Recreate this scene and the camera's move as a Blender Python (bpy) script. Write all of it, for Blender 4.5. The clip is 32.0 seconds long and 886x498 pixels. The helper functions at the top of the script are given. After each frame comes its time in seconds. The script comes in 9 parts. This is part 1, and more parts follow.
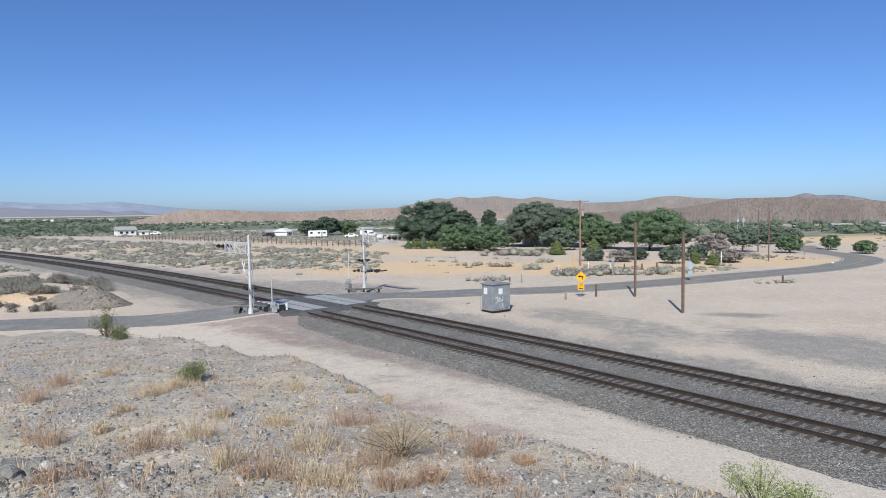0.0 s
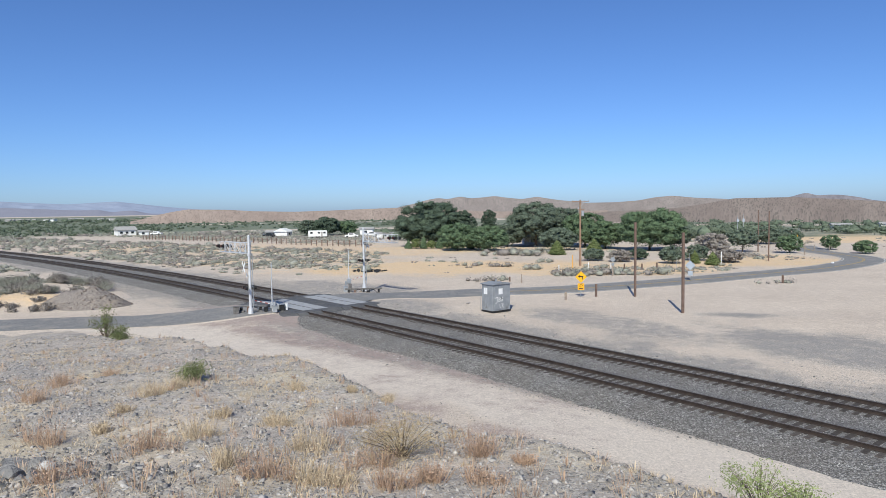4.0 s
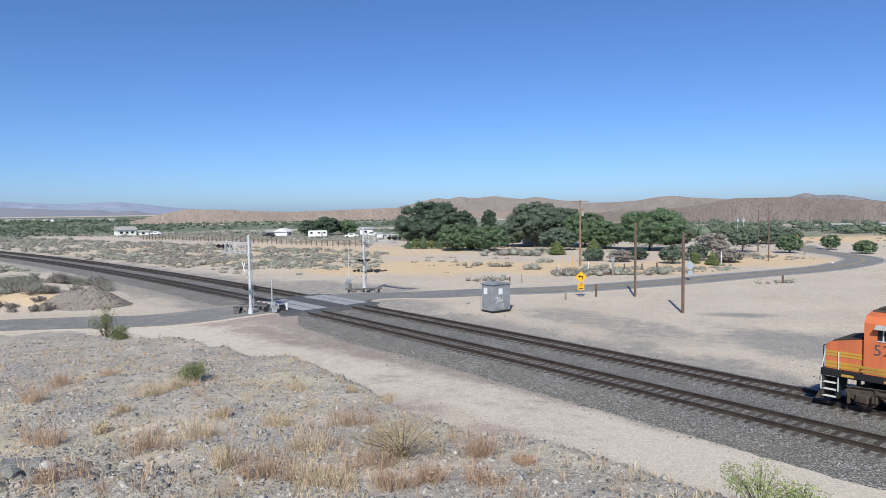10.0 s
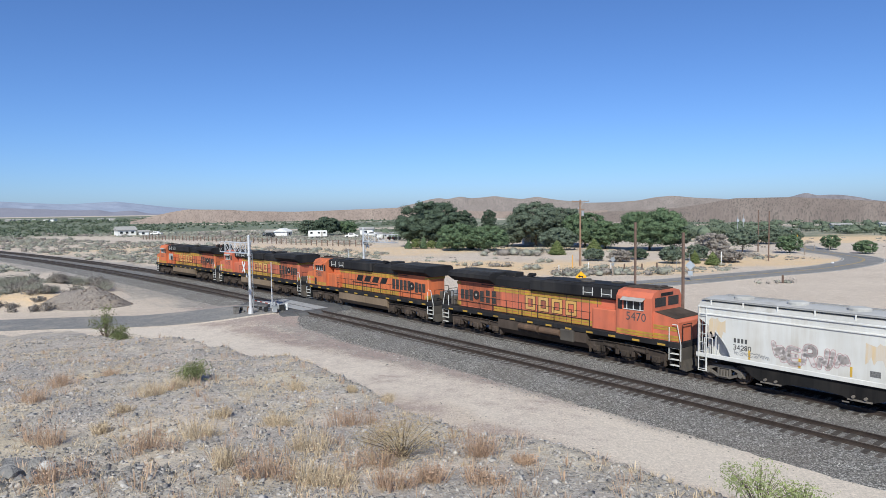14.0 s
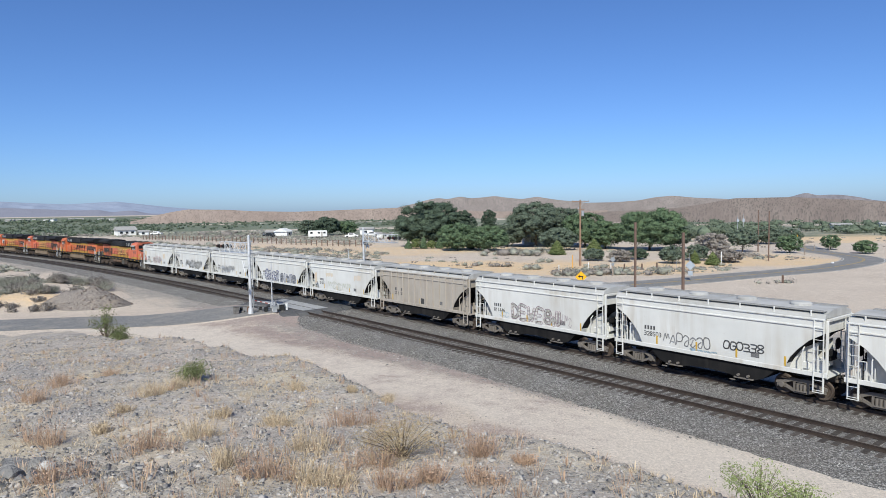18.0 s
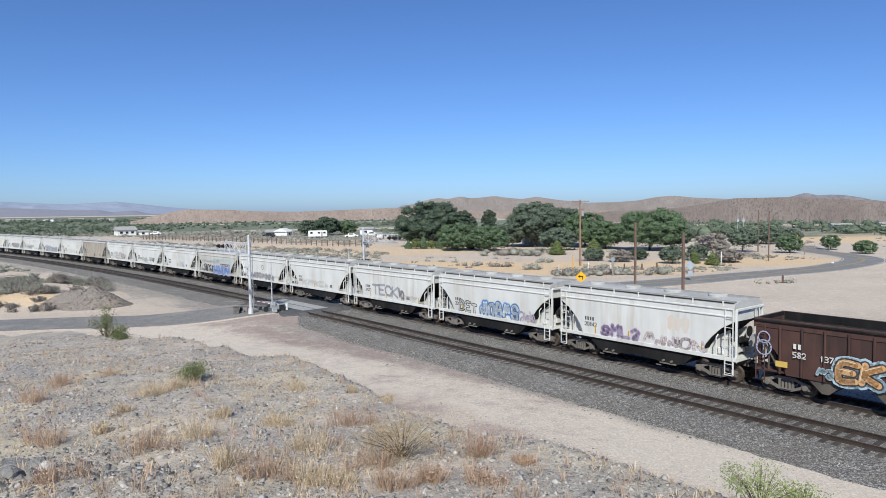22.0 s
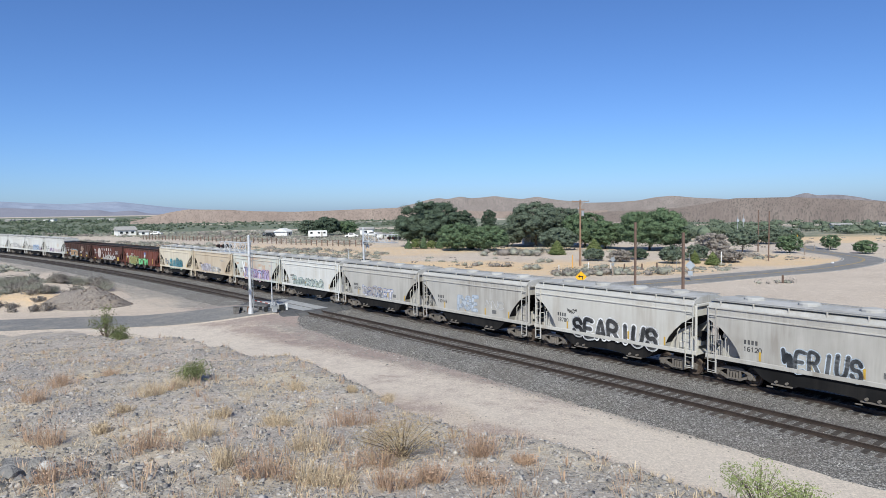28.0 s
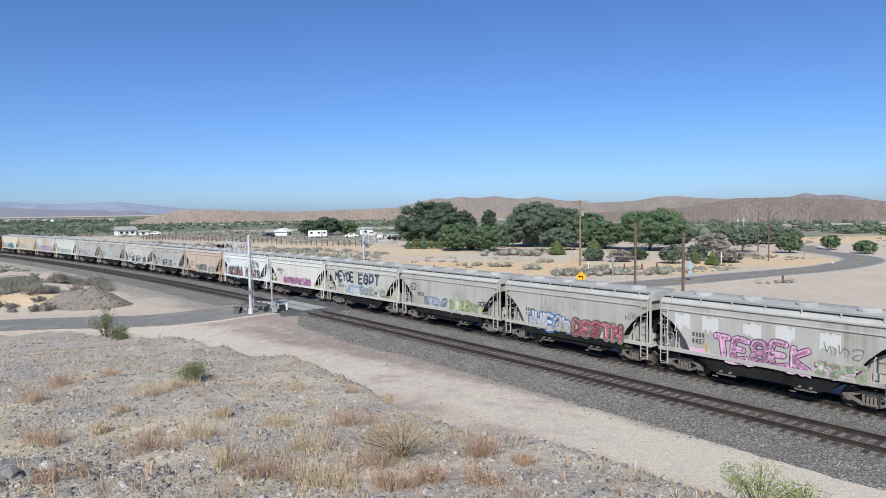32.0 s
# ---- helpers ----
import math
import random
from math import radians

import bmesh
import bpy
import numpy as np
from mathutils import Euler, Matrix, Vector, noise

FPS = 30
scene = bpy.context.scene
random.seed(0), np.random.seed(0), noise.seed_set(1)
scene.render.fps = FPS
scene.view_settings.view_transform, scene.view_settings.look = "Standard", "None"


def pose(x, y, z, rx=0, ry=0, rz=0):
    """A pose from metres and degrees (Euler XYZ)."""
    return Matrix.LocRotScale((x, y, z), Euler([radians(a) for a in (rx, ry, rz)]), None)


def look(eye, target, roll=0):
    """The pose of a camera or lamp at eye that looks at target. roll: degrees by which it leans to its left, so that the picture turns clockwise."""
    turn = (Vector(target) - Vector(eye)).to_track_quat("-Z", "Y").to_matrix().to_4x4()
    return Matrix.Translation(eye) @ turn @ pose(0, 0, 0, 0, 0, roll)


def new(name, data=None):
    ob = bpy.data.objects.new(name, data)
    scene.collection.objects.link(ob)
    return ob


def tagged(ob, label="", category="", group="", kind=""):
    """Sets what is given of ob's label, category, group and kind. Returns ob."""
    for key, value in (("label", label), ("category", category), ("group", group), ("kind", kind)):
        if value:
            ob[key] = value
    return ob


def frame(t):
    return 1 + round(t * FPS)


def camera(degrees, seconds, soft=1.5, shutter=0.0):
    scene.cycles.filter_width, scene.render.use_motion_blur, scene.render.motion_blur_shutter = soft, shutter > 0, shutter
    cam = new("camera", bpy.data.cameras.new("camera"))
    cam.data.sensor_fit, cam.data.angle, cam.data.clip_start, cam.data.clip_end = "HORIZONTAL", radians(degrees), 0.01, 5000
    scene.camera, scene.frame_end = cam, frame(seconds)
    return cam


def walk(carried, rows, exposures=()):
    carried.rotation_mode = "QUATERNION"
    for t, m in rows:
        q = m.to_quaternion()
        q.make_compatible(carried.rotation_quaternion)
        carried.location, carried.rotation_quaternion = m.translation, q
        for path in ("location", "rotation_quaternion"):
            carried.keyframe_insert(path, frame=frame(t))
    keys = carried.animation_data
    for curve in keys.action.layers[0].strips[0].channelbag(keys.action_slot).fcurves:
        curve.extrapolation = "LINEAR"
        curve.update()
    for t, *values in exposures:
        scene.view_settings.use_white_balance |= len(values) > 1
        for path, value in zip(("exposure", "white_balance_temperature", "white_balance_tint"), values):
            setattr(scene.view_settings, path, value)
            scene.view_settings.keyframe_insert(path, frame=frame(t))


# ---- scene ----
from mathutils import Vector as V

# ---------------------------------------------------------------- camera
cam = camera(67.45, 32.0, soft=0.7)
EYE = (0.0, 0.0, 9.195)
STAND = look(EYE, (0.0, math.cos(0.06042), 9.195 - math.sin(0.06042)), -0.768)
walk(cam, [(0.0, STAND), (32.0, STAND)])

# ---------------------------------------------------------------- sky and sun
SUN_AZ, SUN_EL = radians(191.0), radians(40.0)   # seen from above, clockwise from +y
world = bpy.data.worlds.new("sky")
scene.world = world
world.use_nodes = True
wn = world.node_tree
sky = wn.nodes.new("ShaderNodeTexSky")
sky.sky_type, sky.sun_disc = "NISHITA", False
sky.sun_elevation, sky.sun_rotation = SUN_EL, SUN_AZ
sky.altitude, sky.air_density, sky.dust_density, sky.ozone_density = 300.0, 0.8, 0.7, 10.0
tint = wn.nodes.new("ShaderNodeMix")
tint.data_type, tint.blend_type = "RGBA", "MULTIPLY"
tint.inputs[0].default_value = 1.0
tint.inputs[7].default_value = (0.93, 0.965, 1.05, 1)      # the clear blue of dry desert air
wn.links.new(sky.outputs[0], tint.inputs[6])
wn.links.new(tint.outputs[2], wn.nodes["Background"].inputs[0])
wn.nodes["Background"].inputs[1].default_value = 0.125
sun = new("sun", bpy.data.lights.new("sun", "SUN"))
sun.data.energy, sun.data.angle, sun.data.color = 4.8, radians(0.53), (1.0, 0.985, 0.875)
toward = V((math.sin(SUN_AZ) * math.cos(SUN_EL), math.cos(SUN_AZ) * math.cos(SUN_EL), math.sin(SUN_EL)))
sun.matrix_world = look(toward * 100, (0, 0, 0))
scene.view_settings.exposure = 0.0


# ---------------------------------------------------------------- materials
def nodes_of(name):
    m = bpy.data.materials.new(name)
    m.use_nodes = True
    nt = m.node_tree
    return m, nt, nt.nodes["Principled BSDF"]


def add(nt, kind, **kw):
    n = nt.nodes.new("ShaderNode" + kind)
    for k, v in kw.items():
        n.inputs[k].default_value = v
    return n


def mixc(nt, fac, a, b):
    n = nt.nodes.new("ShaderNodeMix")
    n.data_type = "RGBA"
    for k, v in ((0, fac), (6, a), (7, b)):
        if isinstance(v, (int, float)):
            n.inputs[k].default_value = v
        elif isinstance(v, tuple):
            n.inputs[k].default_value = (*v, 1)
        else:
            nt.links.new(v, n.inputs[k])
    return n.outputs[2]


def math_node(nt, op, a, b=0.0):
    n = nt.nodes.new("ShaderNodeMath")
    n.operation = op
    for k, v in ((0, a), (1, b)):
        if isinstance(v, (int, float)):
            n.inputs[k].default_value = v
        else:
            nt.links.new(v, n.inputs[k])
    return n.outputs[0]


def ramp(nt, fac, lo, hi):
    n = nt.nodes.new("ShaderNodeMapRange")
    n.inputs[1].default_value, n.inputs[2].default_value = lo, hi
    nt.links.new(fac, n.inputs[0])
    return n.outputs[0]


def noise_node(nt, co, scale, detail=4.0, rough=0.55):
    n = add(nt, "TexNoise", Scale=scale, Detail=detail, Roughness=rough)
    nt.links.new(co, n.inputs[0])
    return n.outputs[0]


def surf(name, c1, c2, scale=2.0, rough=0.75, bump=0.15, c3=None, scale3=0.4, cut=(0.55, 0.7), metal=0.0, rnd=0.0, island=0.0, stretch=None, fine=8.0):
    """Two colours in grain, a third in large stains, with fine relief; rnd and island vary its value by object and by loose piece."""
    m, nt, bs = nodes_of(name)
    co = nt.nodes.new("ShaderNodeTexCoord").outputs[3]
    if stretch:
        mp = nt.nodes.new("ShaderNodeMapping")
        mp.inputs[3].default_value = stretch
        nt.links.new(co, mp.inputs[0])
        co = mp.outputs[0]
    g = noise_node(nt, co, scale)
    col = mixc(nt, ramp(nt, g, 0.35, 0.65), c1, c2)
    if c3:
        col = mixc(nt, ramp(nt, noise_node(nt, co, scale3, 6.0, 0.65), *cut), col, c3)
    if rnd or island:
        if rnd:
            r = nt.nodes.new("ShaderNodeObjectInfo").outputs[5]
            amount = rnd
        else:
            r = nt.nodes.new("ShaderNodeNewGeometry").outputs[8]
            amount = island
        hs = nt.nodes.new("ShaderNodeHueSaturation")
        nt.links.new(math_node(nt, "ADD", math_node(nt, "MULTIPLY", r, 2 * amount), 1 - amount), hs.inputs[2])
        nt.links.new(col, hs.inputs[4])
        col = hs.outputs[0]
    nt.links.new(col, bs.inputs["Base Color"])
    bs.inputs["Roughness"].default_value, bs.inputs["Metallic"].default_value = rough, metal
    bs.inputs["Specular IOR Level"].default_value = 0.3
    if bump:
        b = add(nt, "Bump", Strength=bump, Distance=0.05)
        nt.links.new(noise_node(nt, co, scale * fine, 3.0), b.inputs["Height"])
        nt.links.new(b.outputs[0], bs.inputs["Normal"])
    return m


def leafy(name, dark, light, island=0.35):
    m = surf(name, dark, light, 1.2, 0.95, 0.0, island=island)
    m.node_tree.nodes["Principled BSDF"].inputs["Specular IOR Level"].default_value = 0.08
    return m


def ground_material():
    """Desert floor: pale hardpan, with gravel, orange sand, packed tracks, stony rise and far green fields by the sheet's soil attributes."""
    m, nt, bs = nodes_of("desert_soil")
    co = nt.nodes.new("ShaderNodeTexCoord").outputs[3]
    a1 = nt.nodes.new("ShaderNodeAttribute"); a1.attribute_name = "soil"
    a2 = nt.nodes.new("ShaderNodeAttribute"); a2.attribute_name = "cover"
    s1 = nt.nodes.new("ShaderNodeSeparateColor"); nt.links.new(a1.outputs[0], s1.inputs[0])
    s2 = nt.nodes.new("ShaderNodeSeparateColor"); nt.links.new(a2.outputs[0], s2.inputs[0])
    big, mid, fine = noise_node(nt, co, 0.12, 6.0), noise_node(nt, co, 1.1, 5.0), noise_node(nt, co, 14.0, 4.0, 0.7)
    grit = noise_node(nt, co, 60.0, 2.0, 0.8)
    speck = noise_node(nt, co, 11.0, 5.0, 0.85)
    base = mixc(nt, ramp(nt, big, 0.3, 0.7), (0.55, 0.46, 0.375), (0.64, 0.55, 0.455))
    base = mixc(nt, math_node(nt, "MULTIPLY", ramp(nt, fine, 0.42, 0.62), 0.6), base, (0.36, 0.30, 0.25))
    base = mixc(nt, math_node(nt, "MULTIPLY", ramp(nt, grit, 0.5, 0.7), 0.5), base, (0.27, 0.235, 0.20))
    base = mixc(nt, math_node(nt, "MULTIPLY", ramp(nt, mid, 0.5, 0.75), 0.4), base, (0.70, 0.61, 0.51))

    sv = add(nt, "TexVoronoi", Scale=7.0)
    nt.links.new(co, sv.inputs[0])
    ss = nt.nodes.new("ShaderNodeSeparateColor"); nt.links.new(sv.outputs[1], ss.inputs[0])
    stones = math_node(nt, "MULTIPLY", ramp(nt, sv.outputs[0], 0.42, 0.30), ramp(nt, ss.outputs[1], 0.60, 0.75))
    base = mixc(nt, math_node(nt, "MULTIPLY", stones, 0.42), base, mixc(nt, ss.outputs[0], (0.17, 0.15, 0.13), (0.62, 0.55, 0.48)))

    def layer(col, mask, colour_a, colour_b, edge=0.35):
        k = math_node(nt, "ADD", mask, math_node(nt, "MULTIPLY", math_node(nt, "SUBTRACT", mid, 0.5), edge * 1.7))
        k = math_node(nt, "ADD", k, math_node(nt, "MULTIPLY", math_node(nt, "SUBTRACT", fine, 0.5), edge * 2.6))
        k = math_node(nt, "MULTIPLY", ramp(nt, k, 0.18, 0.85), ramp(nt, mask, 0.02, 0.25))
        return mixc(nt, k, col, mixc(nt, ramp(nt, speck, 0.38, 0.62), colour_a, colour_b))

    base = layer(base, s1.outputs[1], (0.68, 0.50, 0.31), (0.58, 0.43, 0.275), 0.8)      # orange sand
    base = layer(base, s1.outputs[0], (0.235, 0.217, 0.2), (0.36, 0.335, 0.305), 0.9)     # gravel
    base = layer(base, s1.outputs[2], (0.62, 0.545, 0.465), (0.53, 0.465, 0.395), 0.6)      # packed track
    pv = add(nt, "TexVoronoi", Scale=42.0)
    nt.links.new(co, pv.inputs[0])
    ps = nt.nodes.new("ShaderNodeSeparateColor"); nt.links.new(pv.outputs[1], ps.inputs[0])
    pebble = mixc(nt, ps.outputs[0], (0.215, 0.21, 0.203), (0.52, 0.475, 0.425))
    pebble = mixc(nt, ramp(nt, pv.outputs[0], 0.4, 0.7), pebble, (0.40, 0.345, 0.29))
    pebble = mixc(nt, math_node(nt, "MULTIPLY", ramp(nt, mid, 0.47, 0.66), 0.6), pebble, (0.57, 0.475, 0.39))
    pebble = mixc(nt, math_node(nt, "MULTIPLY", ramp(nt, noise_node(nt, co, 0.35, 4.0), 0.5, 0.68), 0.6), pebble, (0.60, 0.51, 0.36))
    base = layer(base, s2.outputs[0], pebble, pebble, 0.5)         # stony rise
    base = layer(base, s2.outputs[1], (0.12, 0.15, 0.10), (0.165, 0.19, 0.135), 0.5)      # far green fields
    base = layer(base, s2.outputs[2], (0.37, 0.295, 0.265), (0.26, 0.205, 0.185), 0.8)       # reddish gravel
    # loose grains and small stones over all of it
    grain = ramp(nt, noise_node(nt, co, 8.0, 6.0, 0.85), 0.32, 0.68)
    patchy = ramp(nt, noise_node(nt, co, 3.3, 4.0, 0.7), 0.30, 0.70)
    hs = nt.nodes.new("ShaderNodeHueSaturation")
    value = math_node(nt, "ADD", math_node(nt, "MULTIPLY", grain, 0.62), math_node(nt, "MULTIPLY", patchy, 0.20))
    nt.links.new(math_node(nt, "ADD", value, 0.63), hs.inputs[2])
    nt.links.new(base, hs.inputs[4])
    nt.links.new(hs.outputs[0], bs.inputs["Base Color"])
    bs.inputs["Roughness"].default_value = 0.95
    bs.inputs["Specular IOR Level"].default_value = 0.1
    b = add(nt, "Bump", Strength=0.6, Distance=0.04)
    nt.links.new(math_node(nt, "ADD", fine, math_node(nt, "MULTIPLY", grit, 0.5)), b.inputs["Height"])
    nt.links.new(b.outputs[0], bs.inputs["Normal"])
    return m


def ballast_material():
    """Crushed stone: each stone its own grey, dark gaps between."""
    m, nt, bs = nodes_of("ballast_stone")
    co = nt.nodes.new("ShaderNodeTexCoord").outputs[3]
    warp = nt.nodes.new("ShaderNodeVectorMath"); warp.operation = "MULTIPLY_ADD"
    wob = add(nt, "TexNoise", Scale=9.0, Detail=3.0)
    nt.links.new(co, wob.inputs[0])
    nt.links.new(wob.outputs[1], warp.inputs[0]); nt.links.new(co, warp.inputs[2])
    warp.inputs[1].default_value = (0.09, 0.09, 0.09)
    vo = add(nt, "TexVoronoi", Scale=17.0)
    nt.links.new(warp.outputs[0], vo.inputs[0])
    sep = nt.nodes.new("ShaderNodeSeparateColor"); nt.links.new(vo.outputs[1], sep.inputs[0])
    col = mixc(nt, math_node(nt, "POWER", sep.outputs[0], 1.5), (0.12, 0.116, 0.112), (0.45, 0.435, 0.41))
    col = mixc(nt, math_node(nt, "MULTIPLY", ramp(nt, sep.outputs[1], 0.90, 0.96), 0.7), col, (0.66, 0.64, 0.60))
    col = mixc(nt, math_node(nt, "MULTIPLY", ramp(nt, noise_node(nt, co, 1.6, 6.0, 0.7), 0.42, 0.66), 0.55), col, (0.165, 0.152, 0.14))
    col = mixc(nt, math_node(nt, "MULTIPLY", ramp(nt, noise_node(nt, co, 0.3, 4.0), 0.42, 0.7), 0.4), col, (0.20, 0.175, 0.155))
    col = mixc(nt, math_node(nt, "MULTIPLY", ramp(nt, vo.outputs[0], 0.40, 0.75), 0.55), col, (0.05, 0.046, 0.042))
    nt.links.new(col, bs.inputs["Base Color"])
    bs.inputs["Roughness"].default_value = 0.95
    bs.inputs["Specular IOR Level"].default_value = 0.15
    b = add(nt, "Bump", Strength=1.0, Distance=0.05)
    nt.links.new(math_node(nt, "SUBTRACT", 1.0, vo.outputs[0]), b.inputs["Height"])
    nt.links.new(b.outputs[0], bs.inputs["Normal"])
    return m


M_SOIL = ground_material()
M_BALLAST = ballast_material()
M_RAIL = surf("rail_steel", (0.035, 0.027, 0.024), (0.06, 0.046, 0.039), 3.0, 0.5, 0.1)
M_RAILHEAD = surf("worn_rail_head", (0.11, 0.095, 0.085), (0.16, 0.14, 0.125), 2.0, 0.5, 0.0, metal=0.3)
M_TIE = surf("weathered_tie", (0.06, 0.051, 0.046), (0.11, 0.095, 0.085), 5.0, 0.9, 0.5, stretch=(1, 4, 4), rnd=0.35)
M_ASPHALT = surf("asphalt", (0.16, 0.158, 0.155), (0.27, 0.262, 0.25), 6.0, 0.9, 0.5, (0.33, 0.30, 0.265), 0.55, (0.5, 0.72))
M_PANEL = surf("crossing_concrete", (0.29, 0.30, 0.31), (0.38, 0.382, 0.385), 3.0, 0.85, 0.2, (0.21, 0.21, 0.208), 0.5)
M_PATCH = surf("fresh_asphalt", (0.075, 0.076, 0.08), (0.115, 0.115, 0.117), 6.0, 0.9, 0.5, (0.15, 0.145, 0.138), 0.6, (0.5, 0.75))
M_BEAM = surf("weathered_grey_beam", (0.10, 0.095, 0.09), (0.18, 0.17, 0.162), 4.0, 0.9, 0.3)
M_EDGELINE = surf("road_paint_white", (0.6, 0.59, 0.56), (0.45, 0.44, 0.41), 2.0, 0.8, 0.0)
M_YELLOWLINE = surf("road_paint_yellow", (0.55, 0.36, 0.06), (0.40, 0.29, 0.08), 2.0, 0.8, 0.0)


# ---------------------------------------------------------------- mesh tools
class Mesher:
    """Collects loose pieces and makes them one mesh."""

    def __init__(self):
        self.v, self.f = [], []

    def add(self, verts, faces):
        k = len(self.v)
        self.v.extend([tuple(p) for p in verts])
        self.f.extend([tuple(i + k for i in q) for q in faces])
        return self

    def box(self, c, s, bevel=0.0, turn=None):
        """A box of size s about c, its edges cut back by bevel; turn: a Matrix (3x3) about c."""
        hx, hy, hz = s[0] / 2, s[1] / 2, s[2] / 2
        b = min(bevel, 0.45 * min(s))
        verts, faces = [], []
        if b <= 0:
            verts = [(x * hx, y * hy, z * hz) for x in (-1, 1) for y in (-1, 1) for z in (-1, 1)]
            faces = [(0, 1, 3, 2), (4, 6, 7, 5), (0, 4, 5, 1), (2, 3, 7, 6), (0, 2, 6, 4), (1, 5, 7, 3)]
        else:
            idx = {}
            for x in (-1, 1):
                for y in (-1, 1):
                    for z in (-1, 1):
                        for a in range(3):
                            p = [x * (hx - b), y * (hy - b), z * (hz - b)]
                            p[a] = (x * hx, y * hy, z * hz)[a]
                            idx[x, y, z, a] = len(verts)
                            verts.append(tuple(p))
            R = (-1, 1)
            for s1 in R:
                faces.append(tuple(idx[s1, y, z, 0] for y, z in ((-1, -1), (-1, 1), (1, 1), (1, -1))[::-s1]))
                faces.append(tuple(idx[x, s1, z, 1] for x, z in ((-1, -1), (1, -1), (1, 1), (-1, 1))[::-s1]))
                faces.append(tuple(idx[x, y, s1, 2] for x, y in ((-1, -1), (-1, 1), (1, 1), (1, -1))[::-s1]))
            for p in R:
                for q in R:
                    faces.append((idx[-1, p, q, 1], idx[1, p, q, 1], idx[1, p, q, 2], idx[-1, p, q, 2])[::(1 if p * q < 0 else -1)])
                    faces.append((idx[p, -1, q, 0], idx[p, 1, q, 0], idx[p, 1, q, 2], idx[p, -1, q, 2])[::(1 if p * q > 0 else -1)])
                    faces.append((idx[p, q, -1, 0], idx[p, q, 1, 0], idx[p, q, 1, 1], idx[p, q, -1, 1])[::(1 if p * q < 0 else -1)])
                    for r in R:
                        faces.append((idx[p, q, r, 0], idx[p, q, r, 1], idx[p, q, r, 2])[::(1 if p * q * r > 0 else -1)])
        if turn is not None:
            verts = [turn @ V(p) for p in verts]
        return self.add([(p[0] + c[0], p[1] + c[1], p[2] + c[2]) for p in verts], faces)

    def rod(self, a, b, r0, r1=None, n=8):
        """A round bar from a to b."""
        r1 = r0 if r1 is None else r1
        a, b = V(a), V(b)
        q = (b - a).to_track_quat("Z", "Y").to_matrix()
        ring = [(math.cos(2 * math.pi * i / n), math.sin(2 * math.pi * i / n)) for i in range(n)]
        verts = [a + q @ V((x * r0, y * r0, 0)) for x, y in ring] + [b + q @ V((x * r1, y * r1, 0)) for x, y in ring]
        faces = [(i, (i + 1) % n, n + (i + 1) % n, n + i) for i in range(n)]
        return self.add(verts, faces + [tuple(range(n))[::-1], tuple(range(n, 2 * n))])

    def pipe(self, pts, r, n=6):
        for a, b in zip(pts[:-1], pts[1:]):
            self.rod(a, b, r, n=n)
        return self

    def prism(self, outline, depth, place):
        """An outline (u, v) counter-clockwise, from depth[0] to depth[1]; place(u, v, d) gives the point."""
        n = len(outline)
        verts = [place(u, v, depth[0]) for u, v in outline] + [place(u, v, depth[1]) for u, v in outline]
        faces = [(i, (i + 1) % n, n + (i + 1) % n, n + i) for i in range(n)]
        return self.add(verts, faces + [tuple(range(n))[::-1], tuple(range(n, 2 * n))])

    def lathe(self, rings, c, n=12):
        """Rings (r, z) about the upright axis through c."""
        verts, faces = [], []
        for r, z in rings:
            verts += [(c[0] + r * math.cos(2 * math.pi * i / n), c[1] + r * math.sin(2 * math.pi * i / n), c[2] + z) for i in range(n)]
        for k in range(len(rings) - 1):
            faces += [(k * n + i, k * n + (i + 1) % n, (k + 1) * n + (i + 1) % n, (k + 1) * n + i) for i in range(n)]
        faces += [tuple(range(n))[::-1], tuple(range((len(rings) - 1) * n, len(rings) * n))]
        return self.add(verts, faces)

    def data(self, name, mat, smooth=False):
        me = bpy.data.meshes.new(name)
        me.from_pydata(self.v, [], self.f)
        me.materials.append(mat)
        if smooth:
            me.shade_smooth()
        me.update()
        return me


def side_plate(u, v, d):
    """Outline in length and height, depth across."""
    return (u, d, v)


def cross_plate(u, v, d):
    """Outline across and in height, depth along the length."""
    return (d, u, v)


def part(name, mesher, mat, parent, label="", smooth=False, at=None):
    data = mesher if isinstance(mesher, bpy.types.Mesh) else mesher.data(name, mat, smooth)
    ob = new(name, data)
    ob.parent = parent
    if at is not None:
        ob.matrix_basis = at
    if label:
        ob["label"] = label
    return ob


def thing(name, m, label, category, group="", kind=""):
    ob = new(name)
    ob.empty_display_size = 0.2
    ob.matrix_basis = m
    return tagged(ob, label, category, group, kind)


def solid(name, mesher, mat, label, category, group="", kind="", m=None, smooth=False):
    ob = new(name, mesher if isinstance(mesher, bpy.types.Mesh) else mesher.data(name, mat, smooth))
    if m is not None:
        ob.matrix_basis = m
    return tagged(ob, label, category, group, kind)


def bulk(name, verts, faces, mat, smooth=False):
    """A mesh from arrays of vertices and equal-sided faces."""
    verts, faces = np.asarray(verts, np.float32), np.asarray(faces, np.int32)
    me = bpy.data.meshes.new(name)
    k = faces.shape[1]
    me.vertices.add(len(verts)); me.vertices.foreach_set("co", verts.ravel())
    me.loops.add(faces.size); me.loops.foreach_set("vertex_index", faces.ravel())
    me.polygons.add(len(faces)); me.polygons.foreach_set("loop_start", np.arange(0, faces.size, k, dtype=np.int32))
    me.materials.append(mat)
    me.update(calc_edges=True)
    if smooth:
        me.shade_smooth()
    return me


